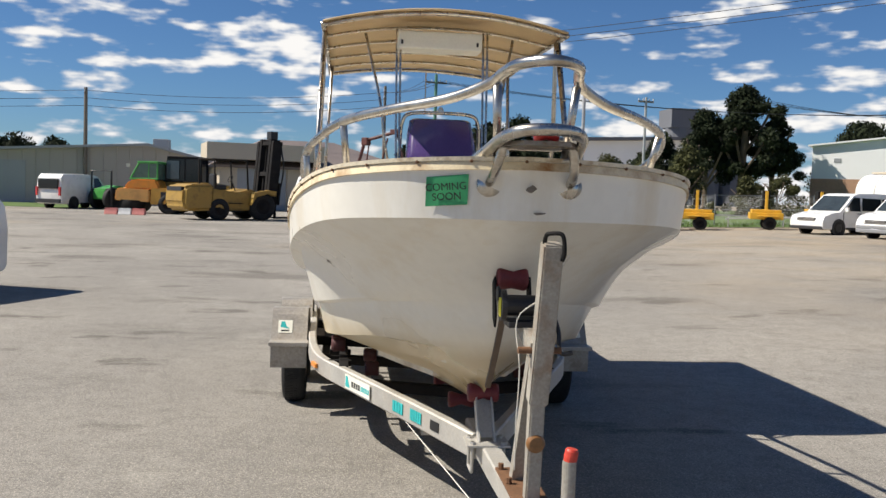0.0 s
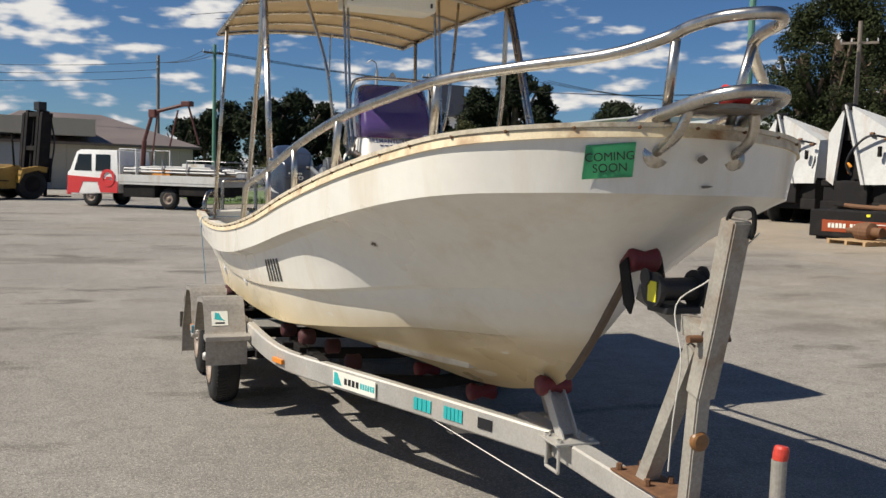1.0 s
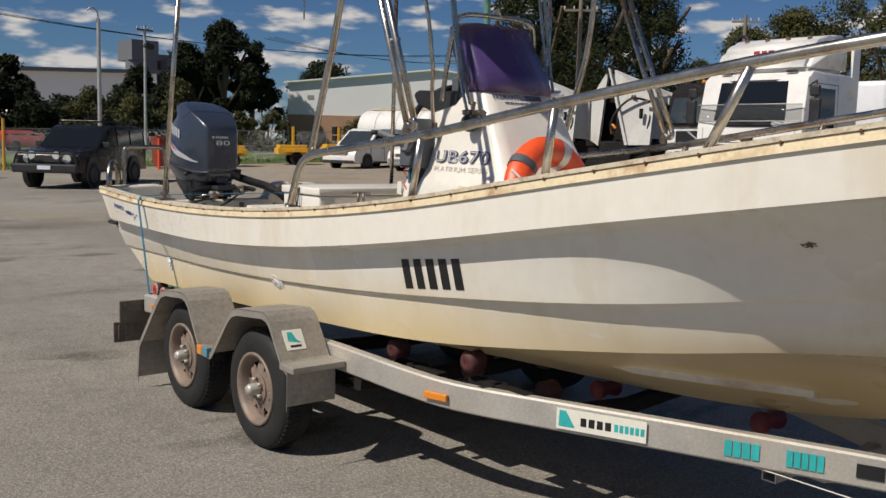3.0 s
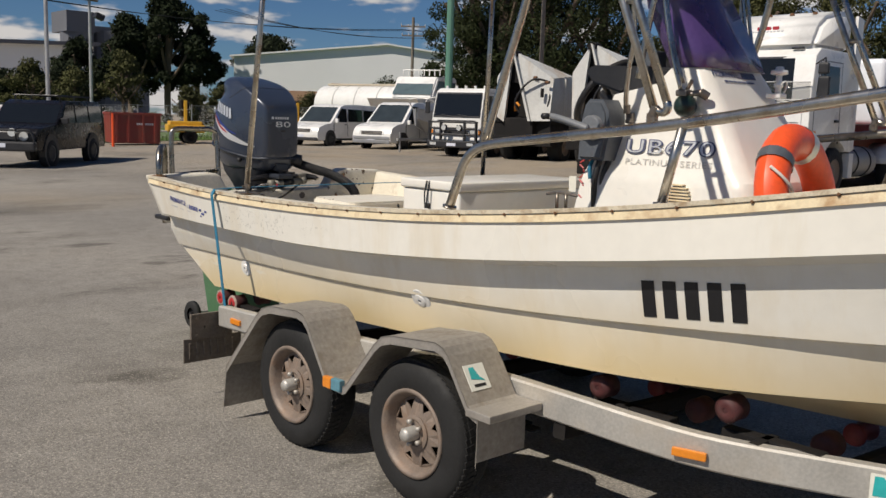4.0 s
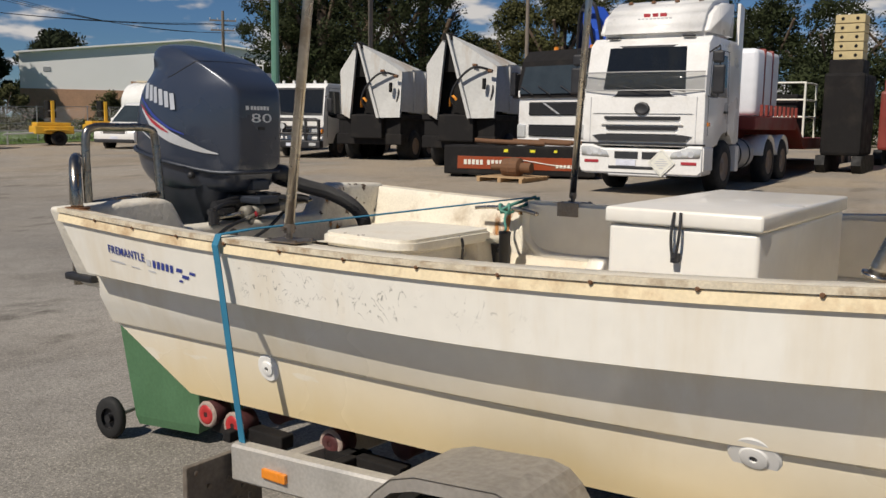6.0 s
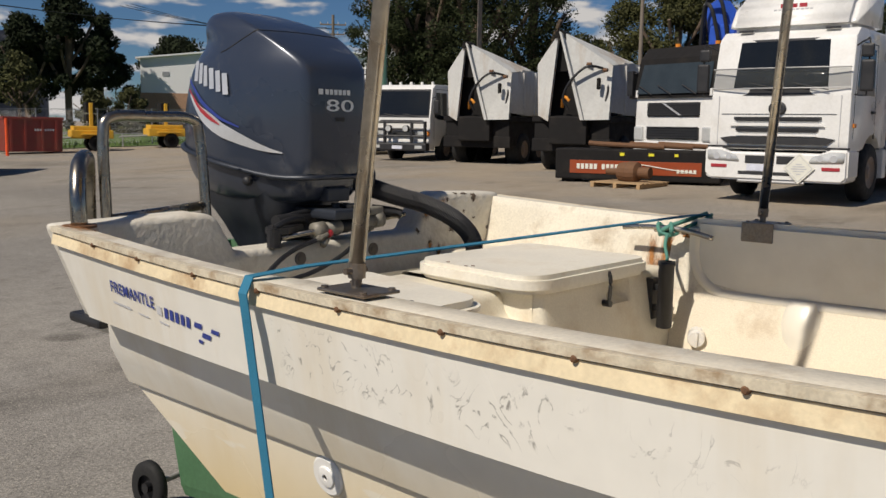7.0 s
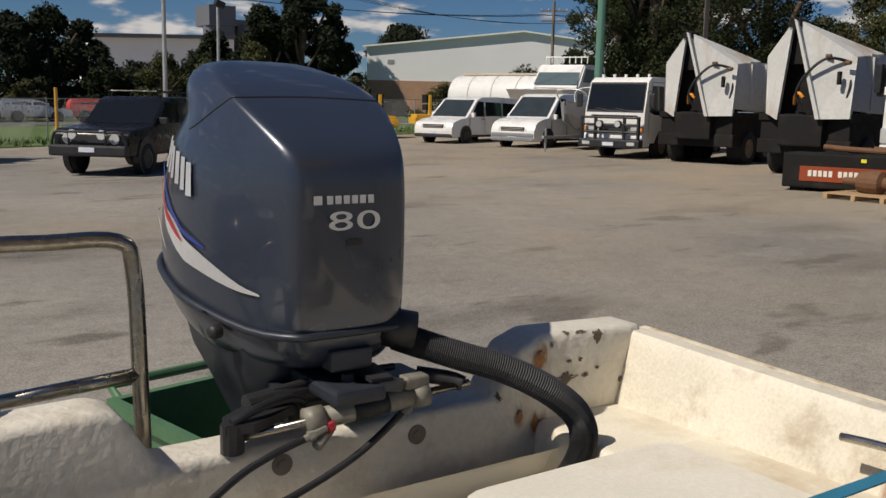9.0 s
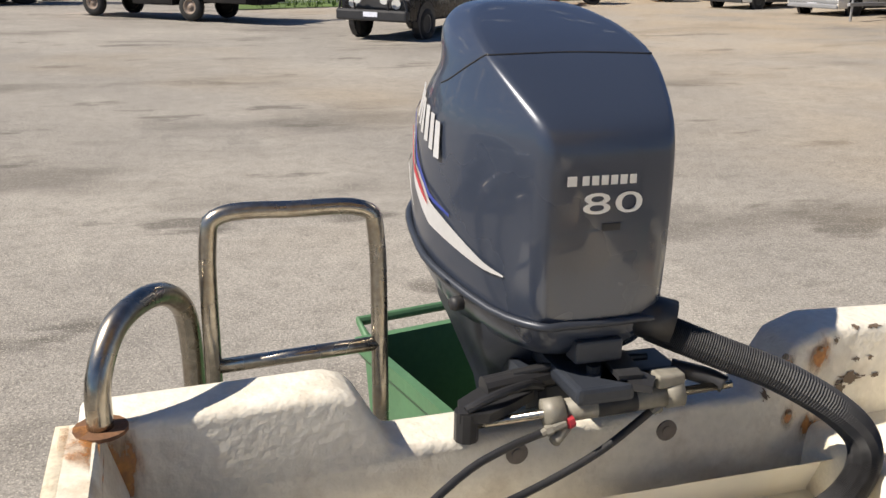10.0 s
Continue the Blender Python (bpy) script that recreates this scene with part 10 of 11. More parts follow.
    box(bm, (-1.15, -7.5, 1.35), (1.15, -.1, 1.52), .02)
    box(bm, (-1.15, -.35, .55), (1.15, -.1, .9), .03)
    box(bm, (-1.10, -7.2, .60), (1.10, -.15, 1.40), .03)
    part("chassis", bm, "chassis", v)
    # the wide flap is on the left-hand side of the tail
    for o in v.children:
        for q in o.data.vertices:
            q.co.x = -q.co.x
        o.data.flip_normals()
    road_wheels(v, [(s * 1.18, y_) for s in (-1, 1) for y_ in (-1.2, -2.4, -6.4)], .5, .5, "rim")


def flatbed():
    v = thing("flatbed_truck", "red and white crew-cab flatbed truck loaded with pipes", "truck", heading(-2.46, 39.66, -50, .02))
    W, w = 2.0, 1.0
    prof = [(0, .45), (.02, 1.30), (-.10, 1.38), (-.42, 2.12), (-.62, 2.20), (-2.35, 2.20), (-2.42, 1.2), (-2.42, .55), (-.1, .42)]
    part("cab", shell(prof, w, 1.3, .03, .05), "white", v, smooth=True).data.set_sharp_from_angle(angle=radians(35))
    for s in (-1, 1):
        part("red_panel", pane([(.0, .50), (-.55, .50), (-.75, .95), (-1.45, .95), (-1.6, .55), (-2.40, .55), (-2.40, .98), (-1.7, 1.10), (.0, 1.18)], w, 1.3, .03, s, .01), "red_paint", v)
        part("front_window", pane([(-.32, 1.38), (-1.15, 1.38), (-1.15, 2.02), (-.52, 2.02)], w, 1.3, .03, s), "glass_dark", v)
        part("rear_window", pane([(-1.35, 1.38), (-2.05, 1.38), (-2.05, 2.02), (-1.35, 2.02)], w, 1.3, .03, s), "glass_dark", v)
        bm = bmesh.new()
        lathe(bm, [(.22, -.02), (.34, -.02), (.34, .0), (.22, .0), (.22, -.02)], 24, Matrix.Translation((s * (w + .012), -1.95, 1.12)))
        box(bm, (s * (w + .012) - .012, -2.1, 1.08), (s * (w + .012) + .012, -1.85, 1.16))
        part("door_mark", bm, "red_paint", v, "round red company mark")
        bm = bmesh.new()
        box(bm, (s * .78 - .16, -.02, .85), (s * .78 + .16, .04, 1.05), .03)
        part("headlight", bm, "lamp_glass", v)
    part("windscreen", screen((-.09, 1.42), (-.41, 2.08), .88, .84, .012, .04), "glass_dark", v, smooth=True)
    bm = bmesh.new()
    box(bm, (-1.0, -.2, .42), (1.0, .05, .72), .04)
    part("bumper", bm, "red_paint", v)
    bm = bmesh.new()
    box(bm, (-1.12, -6.9, .90), (1.12, -2.55, 1.02), .01)
    for s in (-1, 1):
        box(bm, (s * 1.12 - .015, -6.9, 1.0), (s * 1.12 + .015, -2.55, 1.28), .006)
    box(bm, (-1.12, -6.92, 1.0), (1.12, -6.88, 1.28), .006)
    part("tray", bm, "dirty_white", v)
    bm = bmesh.new()
    for x in (-1.05, 1.05):
        tube(bm, [(x, -2.55, .95), (x, -2.55, 2.25), (x, -3.3, 2.25), (x, -3.3, 1.0)], .03, curve=False)
    for z in (1.6, 2.25):
        cyl(bm, (-1.05, -2.55, z), (1.05, -2.55, z), .03, 8)
    part("head_rack", bm, "white", v)
    bm = bmesh.new()
    for k in range(16):
        x, z = -.98 + .22 * (k % 9), 1.40 + .11 * (k // 9) + .03 * (k % 3)
        cyl(bm, (x, -7.2 + .3 * (k % 4), z), (x, -2.7 - .2 * (k % 3), z), .045, 8)
    pieces("load_pipe", bm, "tray_steel", v)
    bm = boxes(((-1.0, -4.8, 1.28), (-.2, -4.0, 1.48)), ((.2, -6.0, 1.28), (1.0, -5.0, 1.45)))
    part("yellow_case", bm, "orange_paint", v)
    bm = boxes(((-.9, -6.5, 1.05), (.9, -3.0, 1.35)))
    part("timber_load", bm, "timber", v)
    bm = bmesh.new()
    for x in (-1.06, 1.06):
        for y in (-3.4, -4.5, -5.6, -6.8):
            cyl(bm, (x, y, 1.0), (x, y, 1.85), .025, 6)
    for x in (-1.06, 1.06):
        cyl(bm, (x, -6.8, 1.85), (x, -5.6, 1.85), .02, 6)
    pieces("tray_stake", bm, "tray_steel", v)
    bm = boxes(((-1.0, -6.6, 1.55), (.2, -3.9, 1.63)), ((.1, -5.8, 1.52), (.9, -3.2, 1.64)), ((-.8, -6.2, 1.63), (-.2, -5.2, 1.74)), bevel=.01)
    pieces("board_stack", bm, "dirty_white", v)
    # added black blocks: they stand in for the shadow below the tray
    bm = boxes(((-1.04, -4.15, .42), (1.04, -2.7, .90)), ((-1.04, -6.7, .55), (1.04, -5.25, .90)), bevel=.02)
    part("tool_locker", bm, "chassis", v, "black blocks added for the dark shade under the tray")
    bm = bmesh.new()
    box(bm, (-.45, -6.8, .5), (.45, -.6, .9), .03)
    box(bm, (-1.05, -4.1, .45), (-.6, -3.3, .88), .03)
    part("chassis", bm, "chassis", v)
    road_wheels(v, [(s * .98, y) for s in (-1, 1) for y in (-1.1, -4.7)], .40, .22, "rim")
    c = thing("loader_crane", "rusty red folding loader crane on the flatbed", "crane", heading(-2.46, 39.66, -50, .02))
    bm = bmesh.new()
    for a, b_, r in (((-.3, -3.0, 1.0), (-.3, -3.1, 2.6), .09), ((-.3, -3.1, 2.6), (-.2, -3.4, 3.7), .07), ((-.2, -3.4, 3.7), (-.1, -4.95, 4.05), .07), ((-.1, -4.95, 4.05), (0, -5.4, 2.5), .04), ((-.2, -4.2, 2.4), (-.1, -4.5, 3.8), .035), ((-.4, -3.5, 1.6), (-.2, -3.6, 3.5), .03)):
        arm = bmesh.new()
        cyl(arm, a, b_, r, 8)
        part("boom", arm, "crane_red", c)
    box(bm, (-.22, -5.1, 3.95), (.08, -4.7, 4.15), .03)
    box(bm, (-.34, -3.6, 3.5), (-.06, -3.3, 3.82), .03)
    pieces("joint", bm, "crane_red", c)


def forklift():
    v = thing("forklift", "large ochre-yellow forklift with tall black mast", "forklift", heading(-4.75, 46.0, 56, 0))
    bm = bmesh.new()
    slab(bm, [(-3.35, .45), (-3.3, 1.72), (-4.5, 1.68), (-4.85, 1.5), (-4.9, .75), (-4.7, .4)], -1.05, 1.05, "xz")
    bmesh.ops.bevel(bm, geom=bm.edges[:], offset=.14, segments=3, affect="EDGES", clamp_overlap=True)
    part("counterweight", bm, "ochre", v)
    part("radiator_slot", boxes(((-1.06, -4.6, 1.36), (-.9, -3.5, 1.58)), ((-.8, -4.88, 1.36), (.8, -4.6, 1.55))), "black", v)
    bm = bmesh.new()
    slab(bm, [(-.9, .5), (-.75, 1.1), (-1.3, 1.55), (-2.0, 1.35), (-3.4, 1.5), (-3.4, .6), (-2.6, .45)], -.95, .95, "xz")
    bmesh.ops.bevel(bm, geom=bm.edges[:], offset=.06, segments=2, affect="EDGES", clamp_overlap=True)
    part("body", bm, "ochre", v)
    for q in (-1, 1):
        bm = bmesh.new()
        slab(bm, [(-.15, 1.45), (-.55, 1.5), (-1.35, 1.35), (-1.5, .75), (-1.25, 1.15), (-.6, 1.32), (-.2, 1.2)], q * 1.14 - .2, q * 1.14 + .2, "xz")
        part("mudguard", bm, "ochre", v)
        part("step", boxes(((q * 1.05 - .15, -2.5, .42), (q * 1.05 + .15, -1.9, .47)), ((q * 1.05 - .15, -2.5, .8), (q * 1.05 + .15, -1.9, .84))), "chassis", v)
    for x in (-.85, .85):
        part("overhead_guard", tubes([(x, -1.45, 1.4), (x, -1.55, 2.9), (x, -3.25, 2.9), (x, -3.2, 1.5)], r=.05, n=8, curve=False), "chassis", v)
    for k in range(8):
        part("guard_bar", tubes([(-.85, -1.55 - k * .24, 2.92), (.85, -1.55 - k * .24, 2.92)], r=.03, n=6), "chassis", v)
    bm = bmesh.new()
    box(bm, (-.28, -2.85, 1.45), (.28, -2.3, 1.68), .06)
    box(bm, (-.28, -3.0, 1.6), (.28, -2.82, 2.2), .06)
    part("seat", bm, "black", v)
    bm = tubes([(0, -1.7, 1.4), (0, -1.95, 2.0)], r=.03)
    tube(bm, [(.2 * math.cos(k * .785), -1.98 + .08 * math.sin(k * .785), 2.0 + .16 * math.sin(k * .785)) for k in range(9)], .018)
    part("steering_wheel", bm, "black", v)
    tilt = Matrix.Translation((0, -.15, .3)) @ Matrix.Rotation(radians(-5), 4, "X")
    for x in (-.72, -.46, .46, .72):
        bm = bmesh.new()
        box(bm, (x - .10, -.26, 0), (x + .10, .26, 3.75 if abs(x) < .6 else 3.6), .01, m=tilt)
        part("mast_upright", bm, "chassis", v)
    bm = bmesh.new()
    for z in (.5, 1.9, 3.45):
        box(bm, (-.8, -.22, z), (.8, .28, z + .2), .01, m=tilt)
    part("mast_crosshead", bm, "chassis", v)
    bm = bmesh.new()
    box(bm, (-.9, .26, .5), (.9, .38, 1.6), .02, m=tilt)
    part("carriage", bm, "chassis", v)
    for x in (-.22, .22):
        bm = bmesh.new()
        cyl(bm, tilt @ Vector((x, 0, .3)), tilt @ Vector((x, 0, 2.2)), .09, 12)
        cyl(bm, tilt @ Vector((x, 0, 2.2)), tilt @ Vector((x, 0, 3.5)), .05, 12)
        part("lift_cylinder", bm, "chassis", v)
        bm = tubes([tilt @ Vector((x * 2.6, .3, 3.5)), tilt @ Vector((x * 2.9, .55, 2.4)), tilt @ Vector((x * 2.6, .5, 1.2)), tilt @ Vector((x * 2, .35, .7))], r=.04)
        part("mast_hose", bm, "black", v)
    for x in (-.5, .5):
        bm = bmesh.new()
        box(bm, (x - .09, .25, .08), (x + .09, 1.5, .14), .01)
        box(bm, (x - .09, .18, .08), (x + .09, .27, 1.0), .01)
        part("fork", bm, "chassis", v)
    bm = bmesh.new()
    box(bm, (-.22, .1, 4.05), (.22, .5, 4.45), .03)
    part("mast_head", bm, "black", v)
    road_wheels(v, [(q * 1.12, -.75) for q in (-1, 1)], .68, .45, "chassis")
    road_wheels(v, [(q * 1.0, -3.0) for q in (-1, 1)], .52, .36, "chassis")


def machine_cab(v, y0, y1, z0, z1, w, frame, glass, rake=.4):
    """Roof, floor rail, four posts and glass between them."""
    bm = bmesh.new()
    box(bm, (-w, y1, z1 - .14), (w, y0 - rake * .8, z1), .05)
    part("cab_roof", bm, frame, v)
    for q in (-1, 1):
        x = q * (w - .05)
        part("cab_post", tubes([(x, y0, z0), (x, y0 - rake, z1 - .1)], r=.05), frame, v)
        part("cab_post", tubes([(x, y1 + .05, z0), (x, y1 + .05, z1 - .1)], r=.05), frame, v)
        part("cab_post", tubes([(x, (y0 + y1) / 2 - rake / 2, z0), (x, (y0 + y1) / 2 - rake / 2, z1 - .1)], r=.035), frame, v)
        part("cab_rail", tubes([(x, y0, z0 + .04), (x, y1, z0 + .04)], r=.06), frame, v)
    bm = bmesh.new()
    slab(bm, [(y0 - .04, z0), (y0 - rake - .04, z1 - .1), (y1 + .06, z1 - .1), (y1 + .06, z0)], -w + .04, w - .04, "xz")
    part("cab_glass", bm, glass, v)


def site_machines():
    v = thing("road_roller", "orange road roller with green cab", "machine", heading(-13.1, 51.3, -83, 0))
    bm = bmesh.new()
    slab(bm, [(0, .68), (-.05, 1.28), (-.25, 1.38), (-1.9, 1.30), (-1.9, .62)], -1.0, 1.0, "xz")
    bmesh.ops.bevel(bm, geom=bm.edges[:], offset=.06, segments=2, affect="EDGES", clamp_overlap=True)
    part("front_frame", bm, "orange_pale", v)
    bm = bmesh.new()
    slab(bm, [(-.45, 1.3), (-.55, 1.58), (-.8, 1.78), (-1.3, 1.88), (-2.2, 1.86), (-2.5, 1.3)], -.9, .9, "xz")
    bmesh.ops.bevel(bm, geom=bm.edges[:], offset=.08, segments=2, affect="EDGES", clamp_overlap=True)
    part("hood", bm, "orange_paint", v)
    bm = bmesh.new()
    slab(bm, [(-1.9, .5), (-1.95, 1.42), (-3.3, 1.42), (-3.6, 1.2), (-3.6, .5)], -.92, .92, "xz")
    bmesh.ops.bevel(bm, geom=bm.edges[:], offset=.05, segments=2, affect="EDGES", clamp_overlap=True)
    part("rear_body", bm, "yellow", v)
    part("grille", boxes(((-.94, -2.9, .85), (-.9, -2.5, 1.2)), ((.9, -2.9, .85), (.94, -2.5, 1.2))), "black", v)
    machine_cab(v, -.75, -2.3, 1.84, 2.85, .8, "green_machine", "glass_green", .5)
    bm = bmesh.new()
    cyl(bm, (-.95, -.85, .55), (.95, -.85, .55), .55, 28)
    part("drum", bm, "chassis", v, smooth=True)
    road_wheels(v, [(q * .95, -2.9) for q in (-1, 1)], .55, .4, "chassis")
    t = thing("wheel_loader", "yellow wheel loader with dark glazed cab", "machine", heading(-10.9, 52.4, -86, 0))
    bm = bmesh.new()
    slab(bm, [(0, .7), (0, 1.75), (-2.6, 1.8), (-3.8, 1.6), (-4.0, .7)], -.95, .95, "xz")
    bmesh.ops.bevel(bm, geom=bm.edges[:], offset=.1, segments=2, affect="EDGES", clamp_overlap=True)
    part("body", bm, "ochre", t)
    machine_cab(t, -.05, -2.2, 1.75, 3.2, .82, "chassis", "glass_dark", .25)
    for q in (-1, 1):
        part("tinted_panel", boxes(((q * .86 - .01, -.95, 1.95), (q * .86 + .01, -.25, 2.95))), "glass_blue", t)
    road_wheels(t, [(q * .98, y) for q in (-1, 1) for y in (-.7, -3.0)], .62, .42, "chassis")
    t = thing("tractor", "small green tractor with black roll frame", "tractor", heading(-14.0, 57.4, 35, 0))
    bm = bmesh.new()
    slab(bm, [(0, .6), (0, 1.25), (-1.4, 1.45), (-2.4, 1.2), (-2.4, .6)], -.55, .55, "xz")
    bmesh.ops.bevel(bm, geom=bm.edges[:], offset=.07, segments=2, affect="EDGES", clamp_overlap=True)
    part("body", bm, "green_machine", t)
    part("roll_frame", tubes([(-.85, -2.2, .2), (-.85, -2.2, 2.3), (.85, -2.2, 2.3), (.85, -2.2, .2)], [(-.85, -2.2, 1.2), (.85, -2.2, 1.2)], r=.06, curve=False), "black", t)
    road_wheels(t, [(-.8, -1.9), (.8, -1.9)], .65, .35, "chassis")
    road_wheels(t, [(-.6, -.4), (.6, -.4)], .4, .25, "chassis")
    p = thing("road_barrier", "pink and white plastic barrier lying on the ground", "barrier", heading(-11.0, 47.6, 88, 0))
    for k, mt in enumerate(("barrier_pink", "white", "barrier_pink")):
        bm = bmesh.new()
        slab(bm, [(-.28, 0), (.28, 0), (.16, .22), (.14, .33), (-.14, .33), (-.16, .22)], -k * .68 - .64, -k * .68, "yz")
        bmesh.ops.bevel(bm, geom=bm.edges[:], offset=.03, segments=2, affect="EDGES", clamp_overlap=True)
        part("section", bm, mt, p)


def sign_trailer(x, y, deg):
    v = thing("sign_trailer", "yellow-orange trailer with folded sign board", "trailer", heading(x, y, deg), group="sign trailers along the verge")
    bm = bmesh.new()
    box(bm, (-.72, -1.75, .52), (.72, -.15, .86), .04)
    box(bm, (-.60, -1.65, .86), (.60, -.25, 1.02), .03)
    for s in (-1, 1):
        box(bm, (s * .86 - .14, -1.5, .66), (s * .86 + .14, -.5, .72), .02)
    part("body", bm, "sign_yellow", v)
    bm = bmesh.new()
    box(bm, (-.56, -1.0, .95), (-.42, -.86, 1.95), .02)
    part("mast", bm, "sign_yellow", v)
    bm = bmesh.new()
    box(bm, (-.38, -1.10, 1.22), (.35, -.75, 1.50), .03)
    box(bm, (-.38, -1.10, 1.56), (.40, -.75, 1.98), .03)
    part("folded_board", bm, "chassis", v)
    bm = tubes([(.3, -.15, .55), (0, .9, .5), (0, 1.0, .45)], [(-.3, -.15, .55), (0, .9, .5)], [(0, .85, .6), (0, .85, .04)], r=.035, curve=False)
    part("drawbar", bm, "tray_steel", v)
    road_wheels(v, [(-.85, -1.1), (.85, -1.1)], .33, .2, "chassis")


def build_yard_things():
    prime_mover()
    second_truck()
    tray_truck()
    tipper_body(19.9, 24.9, -104, .30, "dirty white spoil tipper with tail flaps open, black hose")
    tipper_body(18.7, 20.6, -100, .30, "dirty white spoil tipper with tail flaps open, yellow hose")
    flatbed()
    forklift()
    site_machines()
    van("white_van", "white people-mover van parked by the verge", heading(19.9, 38.2, -109), 5.1, 1.90, 1.92, "white", 1.0)
    t = van("delivery_van", "white delivery van parked beside a boat", heading(20.7, 34.1, -107), 5.2, 1.95, 2.05, "white", .95, False, bonnet_z=1.12, grey=True)
    p = van("panel_van", "white panel van parked by the grey shed", heading(-15.8, 59.1, 27, 0), 4.9, 1.9, 2.05, "white", .95, False)
    part("rear_window", boxes(((-.72, -4.985, 1.15), (.72, -4.86, 1.72))), "glass_dark", p)
    part("rear_bumper", boxes(((-.9, -4.99, .32), (.9, -4.86, .55))), "grille", p)
    for q in (-1, 1):
        part("tail_light", boxes(((q * .86 - .06, -4.985, .75), (q * .86 + .06, -4.86, 1.25))), "red_paint", p)
    wagon()
    van("parked_car", "white hatchback parked in the yard", heading(-8.0, 9.6, 200, 0), 4.2, 1.75, 1.5, "white", 1.15, True, False, .95)
    for x, y, mt, lb in ((14, 74, "car_silver", "silver car parked beyond the road"), (18.5, 75, "red_paint", "red ute parked beyond the road"), (10.5, 74.5, "white", "white car parked beyond the road"), (23, 76, "white", "white van parked beyond the road")):
        van("parked_car", lb, heading(x, y, 95), 4.4, 1.8, 1.5, mt, 1.15, True, False, .95)
    b = van("small_white_truck", "small white truck with dark windscreen", heading(21.0, 8.6, -96, .35), 6.0, 2.05, 2.45, "white", .35, False, True, 1.25)
    sign_trailer(15.6, 42.9, -70)
    sign_trailer(19.6, 43.9, -70)
    sign_trailer(23.4, 45.6, -72)
    # red skip
    k = thing("waste_skip", "dark red steel waste skip on the verge", "skip", heading(13.7, 41.9, 12))
    bm = bmesh.new()
    slab(bm, [(-1.0, .08), (1.0, .08), (1.05, 1.35), (-1.05, 1.35)], -.75, .75, "yz")
    bmesh.ops.bevel(bm, geom=bm.edges[:], offset=.03, segments=1, affect="EDGES")
    part("bin", bm, "dark_red", k)
    bm = bmesh.new()
    for x in (-.8, -.3, .3, .8):
        box(bm, (x - .04, -.80, .12), (x + .04, -.745, 1.3))
    box(bm, (-1.08, -.80, 1.28), (1.08, .80, 1.38), .02)
    part("rib", bm, "dark_red", k)
    bars(k, facing((.35, -.756, .9), (1, 0, 0), (0, 0, 1)), [(i * .09 - .3, 0, .06, .08) for i in range(8)], "grey_decal", "skip_mark")
    p = thing("marker_post", "orange plastic marker post", "post", Matrix.Translation((12.2, 40.4, rise(12.2))))
    bm = bmesh.new()
    cyl(bm, (0, 0, 0), (0, 0, 1.35), .06, 10, .045)
    part("post", bm, "orange", p)
    p = thing("yellow_post", "yellow gate post by the verge", "post", Matrix.Translation((6.4, 42.0, rise(6.4))))
    bm = bmesh.new()
    cyl(bm, (0, 0, 0), (0, 0, 2.1), .06, 10)
    part("post", bm, "yellow", p)
    # black and orange drill rod box, with a rusty auger on a pallet in front
    d = thing("rod_box", "black steel rod box with an orange-red side panel", "tool box", heading(16.25, 17.1, -110, .23))
    bm = bmesh.new()
    box(bm, (-1.85, -.9, .10), (1.85, 0, .80), .04)
    box(bm, (-1.7, -.8, 0), (-1.4, -.1, .12))
    box(bm, (1.4, -.8, 0), (1.7, -.1, .12))
    part("body", bm, "chassis", d)
    bm = boxes(((-1.45, .0, .24), (1.5, .012, .54)), bevel=.003)
    part("side_panel", bm, "rig_orange", d, "orange-red side panel")
    m = facing((0, .016, .40), (-1, 0, 0), (0, 0, 1))
    bars(d, m, [(-.3, .29, .10, .07), (.35, .29, .12, .06), (.9, .29, .08, .06)], "yellow_card", "warning_sticker", .004)
    bars(d, m, [(-1.30 + i * .10, 0, .07, .12) for i in range(5)] + [(-.72 + i * .10, 0, .07, .12) for i in range(5)] + [(.95 + i * .09, -.06, .06, .08) for i in range(5)], "cream_card", "maker_mark", .006)
    bm = bmesh.new()
    tube(bm, [(.2, .02, .46), (-.1, .02, .47), (-.6, .02, .40), (-1.3, .02, .31)], .012)
    part("panel_stripe", bm, "cream_card", d)
    bm = bmesh.new()
    for x0, x1, y, z in ((-1.2, .2, -.35, .87), (.4, 1.2, -.55, .87), (-.6, .9, -.2, .86), (-1.6, -.4, -.6, .88)):
        cyl(bm, (x0, y, z), (x1, y, z + .05), .06, 10)
    pieces("drill_rod", bm, "rust", d)
    pl = thing("timber_pallet", "weathered timber pallet on the ground", "pallet", heading(15.5, 16.8, -272, .22))
    for k in range(7):
        part("board", boxes(((-.62, -.60 + k * .19, .115), (.62, -.47 + k * .19, .14))), "timber", pl)
    for x in (-.55, 0, .55):
        part("bearer", boxes(((x - .04, -.62, .02), (x + .04, .66, .115))), "timber", pl)
    a = thing("rusty_auger", "rusty brown drill auger lying on a pallet", "machine part", heading(15.5, 16.8, -272, .36))
    bm = bmesh.new()
    lathe(bm, [(.0, -.55), (.07, -.55), (.08, -.25), (.20, -.22), (.22, -.05), (.24, .0), (.22, .2), (.12, .25), (.12, .5), (.0, .5)], 16, Matrix.Translation((0, 0, .20)))
    part("auger", bm, "rust", a)
    # boats stored behind the vans
    c = thing("stored_cruiser", "white cabin cruiser stored behind the trucks", "boat", heading(27.0, 40.5, -118, .7))
    bm = bmesh.new()
    slab(bm, [(0, 2.0), (-1.2, 1.0), (-9, .8), (-9.2, 2.1), (-5, 2.2)], -1.4, 1.4, "xz")
    part("hull", bm, "white", c)
    bm = bmesh.new()
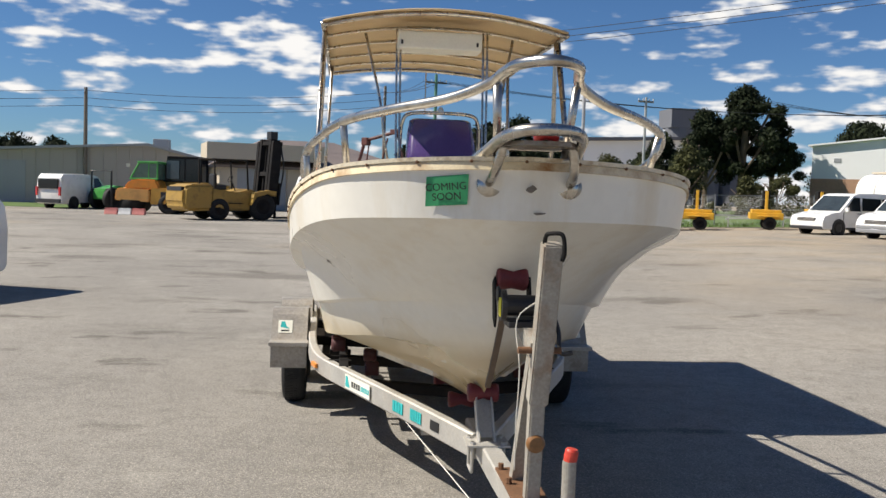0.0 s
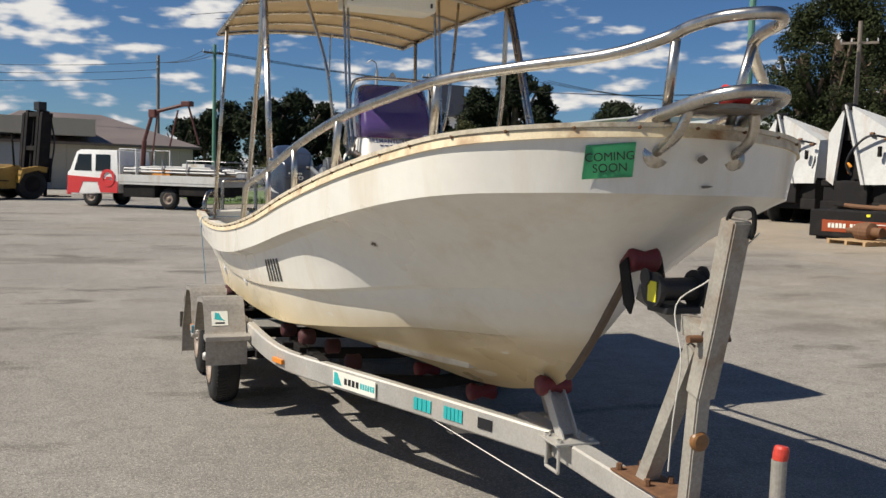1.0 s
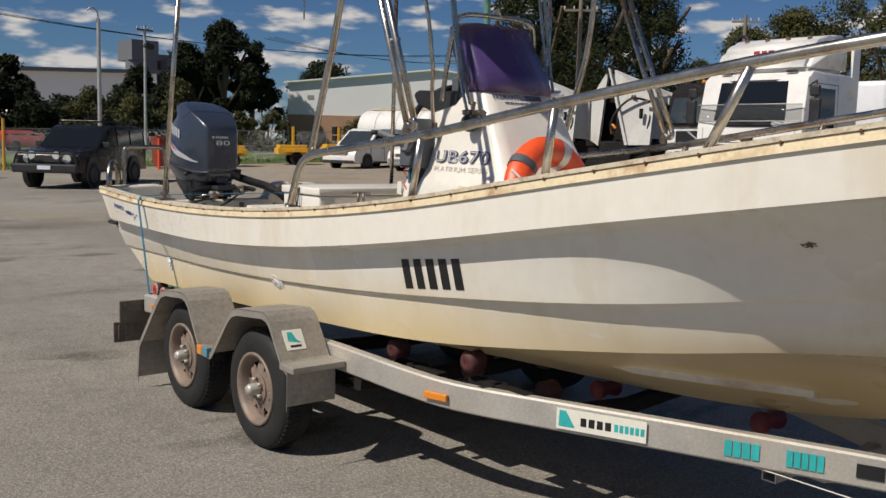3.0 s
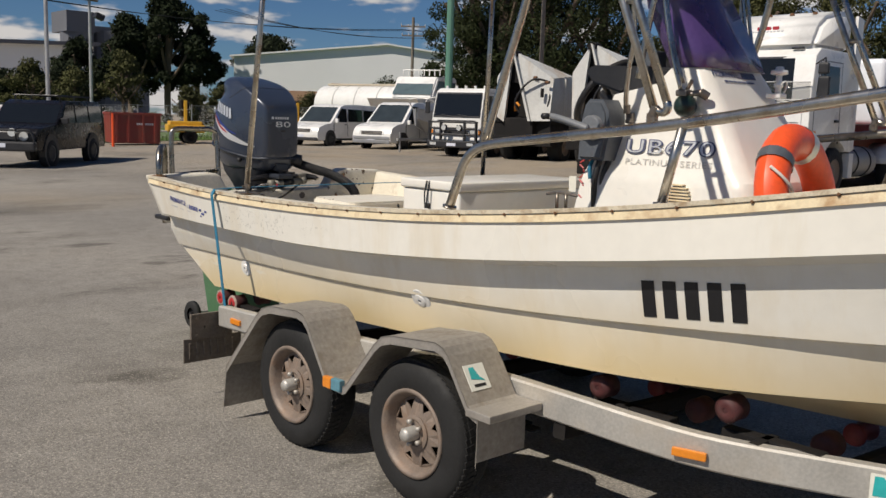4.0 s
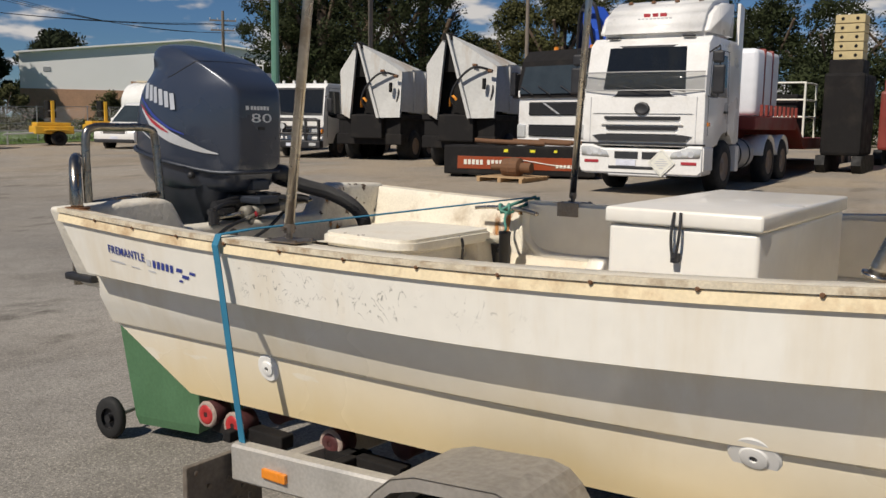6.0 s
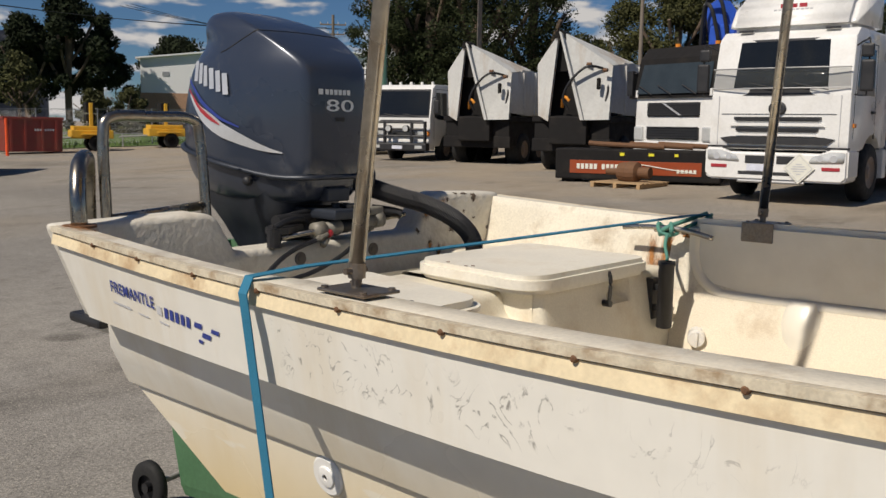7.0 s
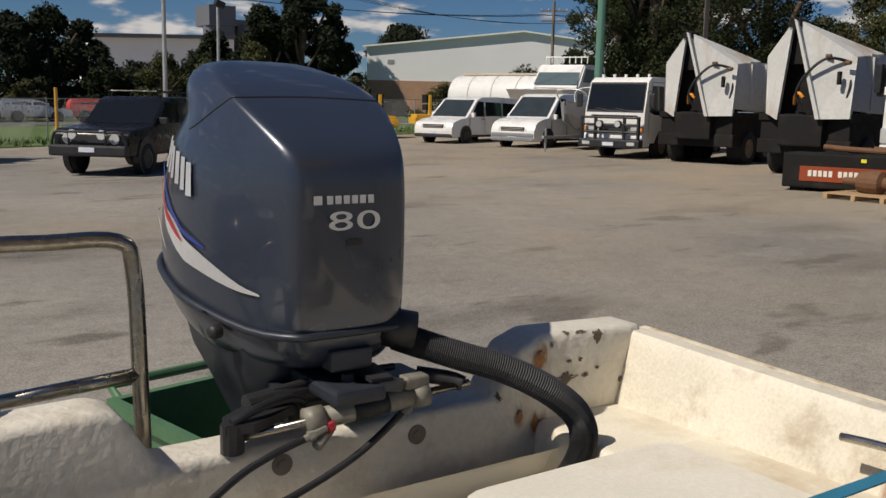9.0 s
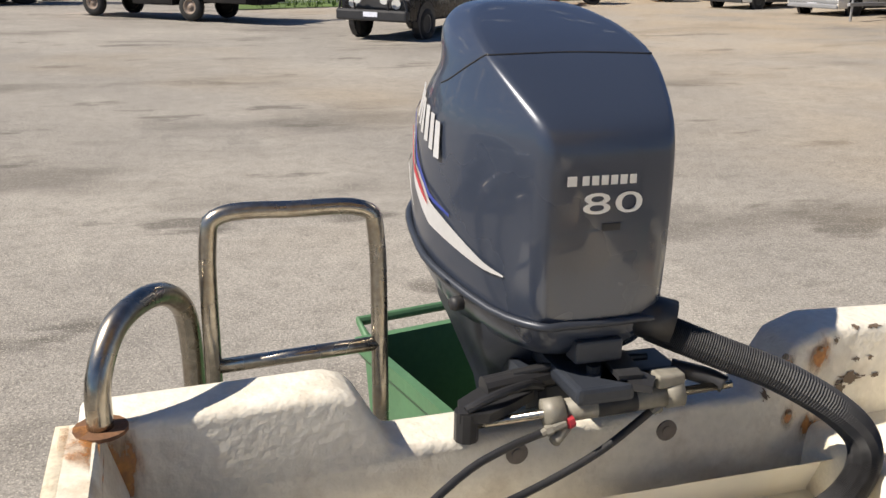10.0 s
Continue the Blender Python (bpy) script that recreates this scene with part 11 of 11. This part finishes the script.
    slab(bm, [(-2.6, 2.1), (-3.6, 3.3), (-6.8, 3.4), (-7.0, 2.1)], -1.2, 1.2, "xz")
    bmesh.ops.bevel(bm, geom=bm.edges[:], offset=.08, segments=2, affect="EDGES", clamp_overlap=True)
    part("cabin", bm, "white", c)
    part("cabin_window", screen((-2.72, 2.3), (-3.55, 3.15), 1.12, 1.06, .03), "glass_blue", c)
    for s in (-1, 1):
        part("side_window", pane([(-3.3, 2.45), (-6.6, 2.45), (-6.6, 3.1), (-3.75, 3.1)], 1.2, 9, 0, s), "glass_blue", c)
    bm = bmesh.new()
    for k in range(8):
        cyl(bm, (-1.1 + k * .31, -4.2, 3.4), (-1.1 + k * .31, -4.2, 3.75), .03, 6)
    cyl(bm, (-1.1, -4.2, 3.7), (1.1, -4.2, 3.7), .03, 6)
    part("roof_rail", bm, "white", c)
    g = thing("dinghy_on_trailer", "grey aluminium boat on a low trailer", "boat", heading(21.0, 31.6, -108, .35))
    bm = bmesh.new()
    rows = []
    for y, hw, z0, z1 in ((0, .05, 1.05, 1.75), (-.8, .65, .75, 1.65), (-2.2, .98, .62, 1.5), (-5.0, 1.0, .60, 1.4)):
        rows.append([Vector(p) for p in ((-hw, y, z1), (-hw * .85, y, z0 + .3), (0, y, z0), (hw * .85, y, z0 + .3), (hw, y, z1))])
    grid(bm, rows)
    o = part("hull", bm, "tray_steel", g)
    o.modifiers.new("thick", "SOLIDIFY").thickness = .03
    bm = bmesh.new()
    box(bm, (-.05, -5, .45), (.05, 1.4, .55), .01)
    box(bm, (-.8, -4.5, .42), (.8, -1.0, .50), .01)
    cyl(bm, (0, 1.2, 0), (0, 1.2, .8), .04, 8)
    part("trailer_frame", bm, "tray_steel", g)
    bm = tubes([(-.6, -.9, 1.6), (-.5, -.3, 2.1), (.5, -.3, 2.1), (.6, -.9, 1.6)], [(-.8, -2.2, 1.5), (-.75, -2.2, 2.2), (.75, -2.2, 2.2), (.8, -2.2, 1.5)], r=.025)
    part("bow_rail", bm, "white", g)
    road_wheels(g, [(-1.1, -3.6), (1.1, -3.6)], .3, .18, "tray_steel")
    w = thing("tanker_trailer", "long white rounded tanker trailer behind the boats", "trailer", heading(31, 48, -108, .5))
    bm = bmesh.new()
    lathe(bm, [(.0, -4.1), (.55, -4.08), (.95, -3.98), (1.15, -3.8), (1.2, -3.6), (1.2, 3.6), (1.15, 3.8), (.95, 3.98), (.55, 4.08), (.0, 4.1)], 32, Matrix.Translation((0, -1.2, 1.95)))
    part("tank", bm, "white", w, smooth=True)
    for x in (-2.4, -.8, .8, 2.4):
        bm = bmesh.new()
        lathe(bm, [(1.2, -.04), (1.215, -.04), (1.215, .04), (1.2, .04)], 32, Matrix.Translation((x, -1.2, 1.95)))
        part("tank_band", bm, "dirty_white", w, smooth=True)
    bm = bmesh.new()
    box(bm, (-3.2, -1.5, 3.14), (3.4, -.9, 3.26), .02)
    part("walkway", bm, "beige_wall", w, "tan walkway along the top")
    bm = bmesh.new()
    box(bm, (-3.9, -1.7, .62), (3.9, -.7, .86), .03)
    part("chassis", bm, "chassis", w)
    for x in (1.4, 2.6):
        for y in (-2.2, -.2):
            bm = bmesh.new()
            cyl(bm, (x, y - .14, .48), (x, y + .14, .48), .48, 20)
            part("wheel", bm, "tyre", w)
    bm = boxes(((-3.1, -1.35, .0), (-2.9, -1.05, .7)))
    part("landing_leg", bm, "chassis", w)


build_ground()
build_buildings()
build_poles()
build_yard_things()
build_trees()
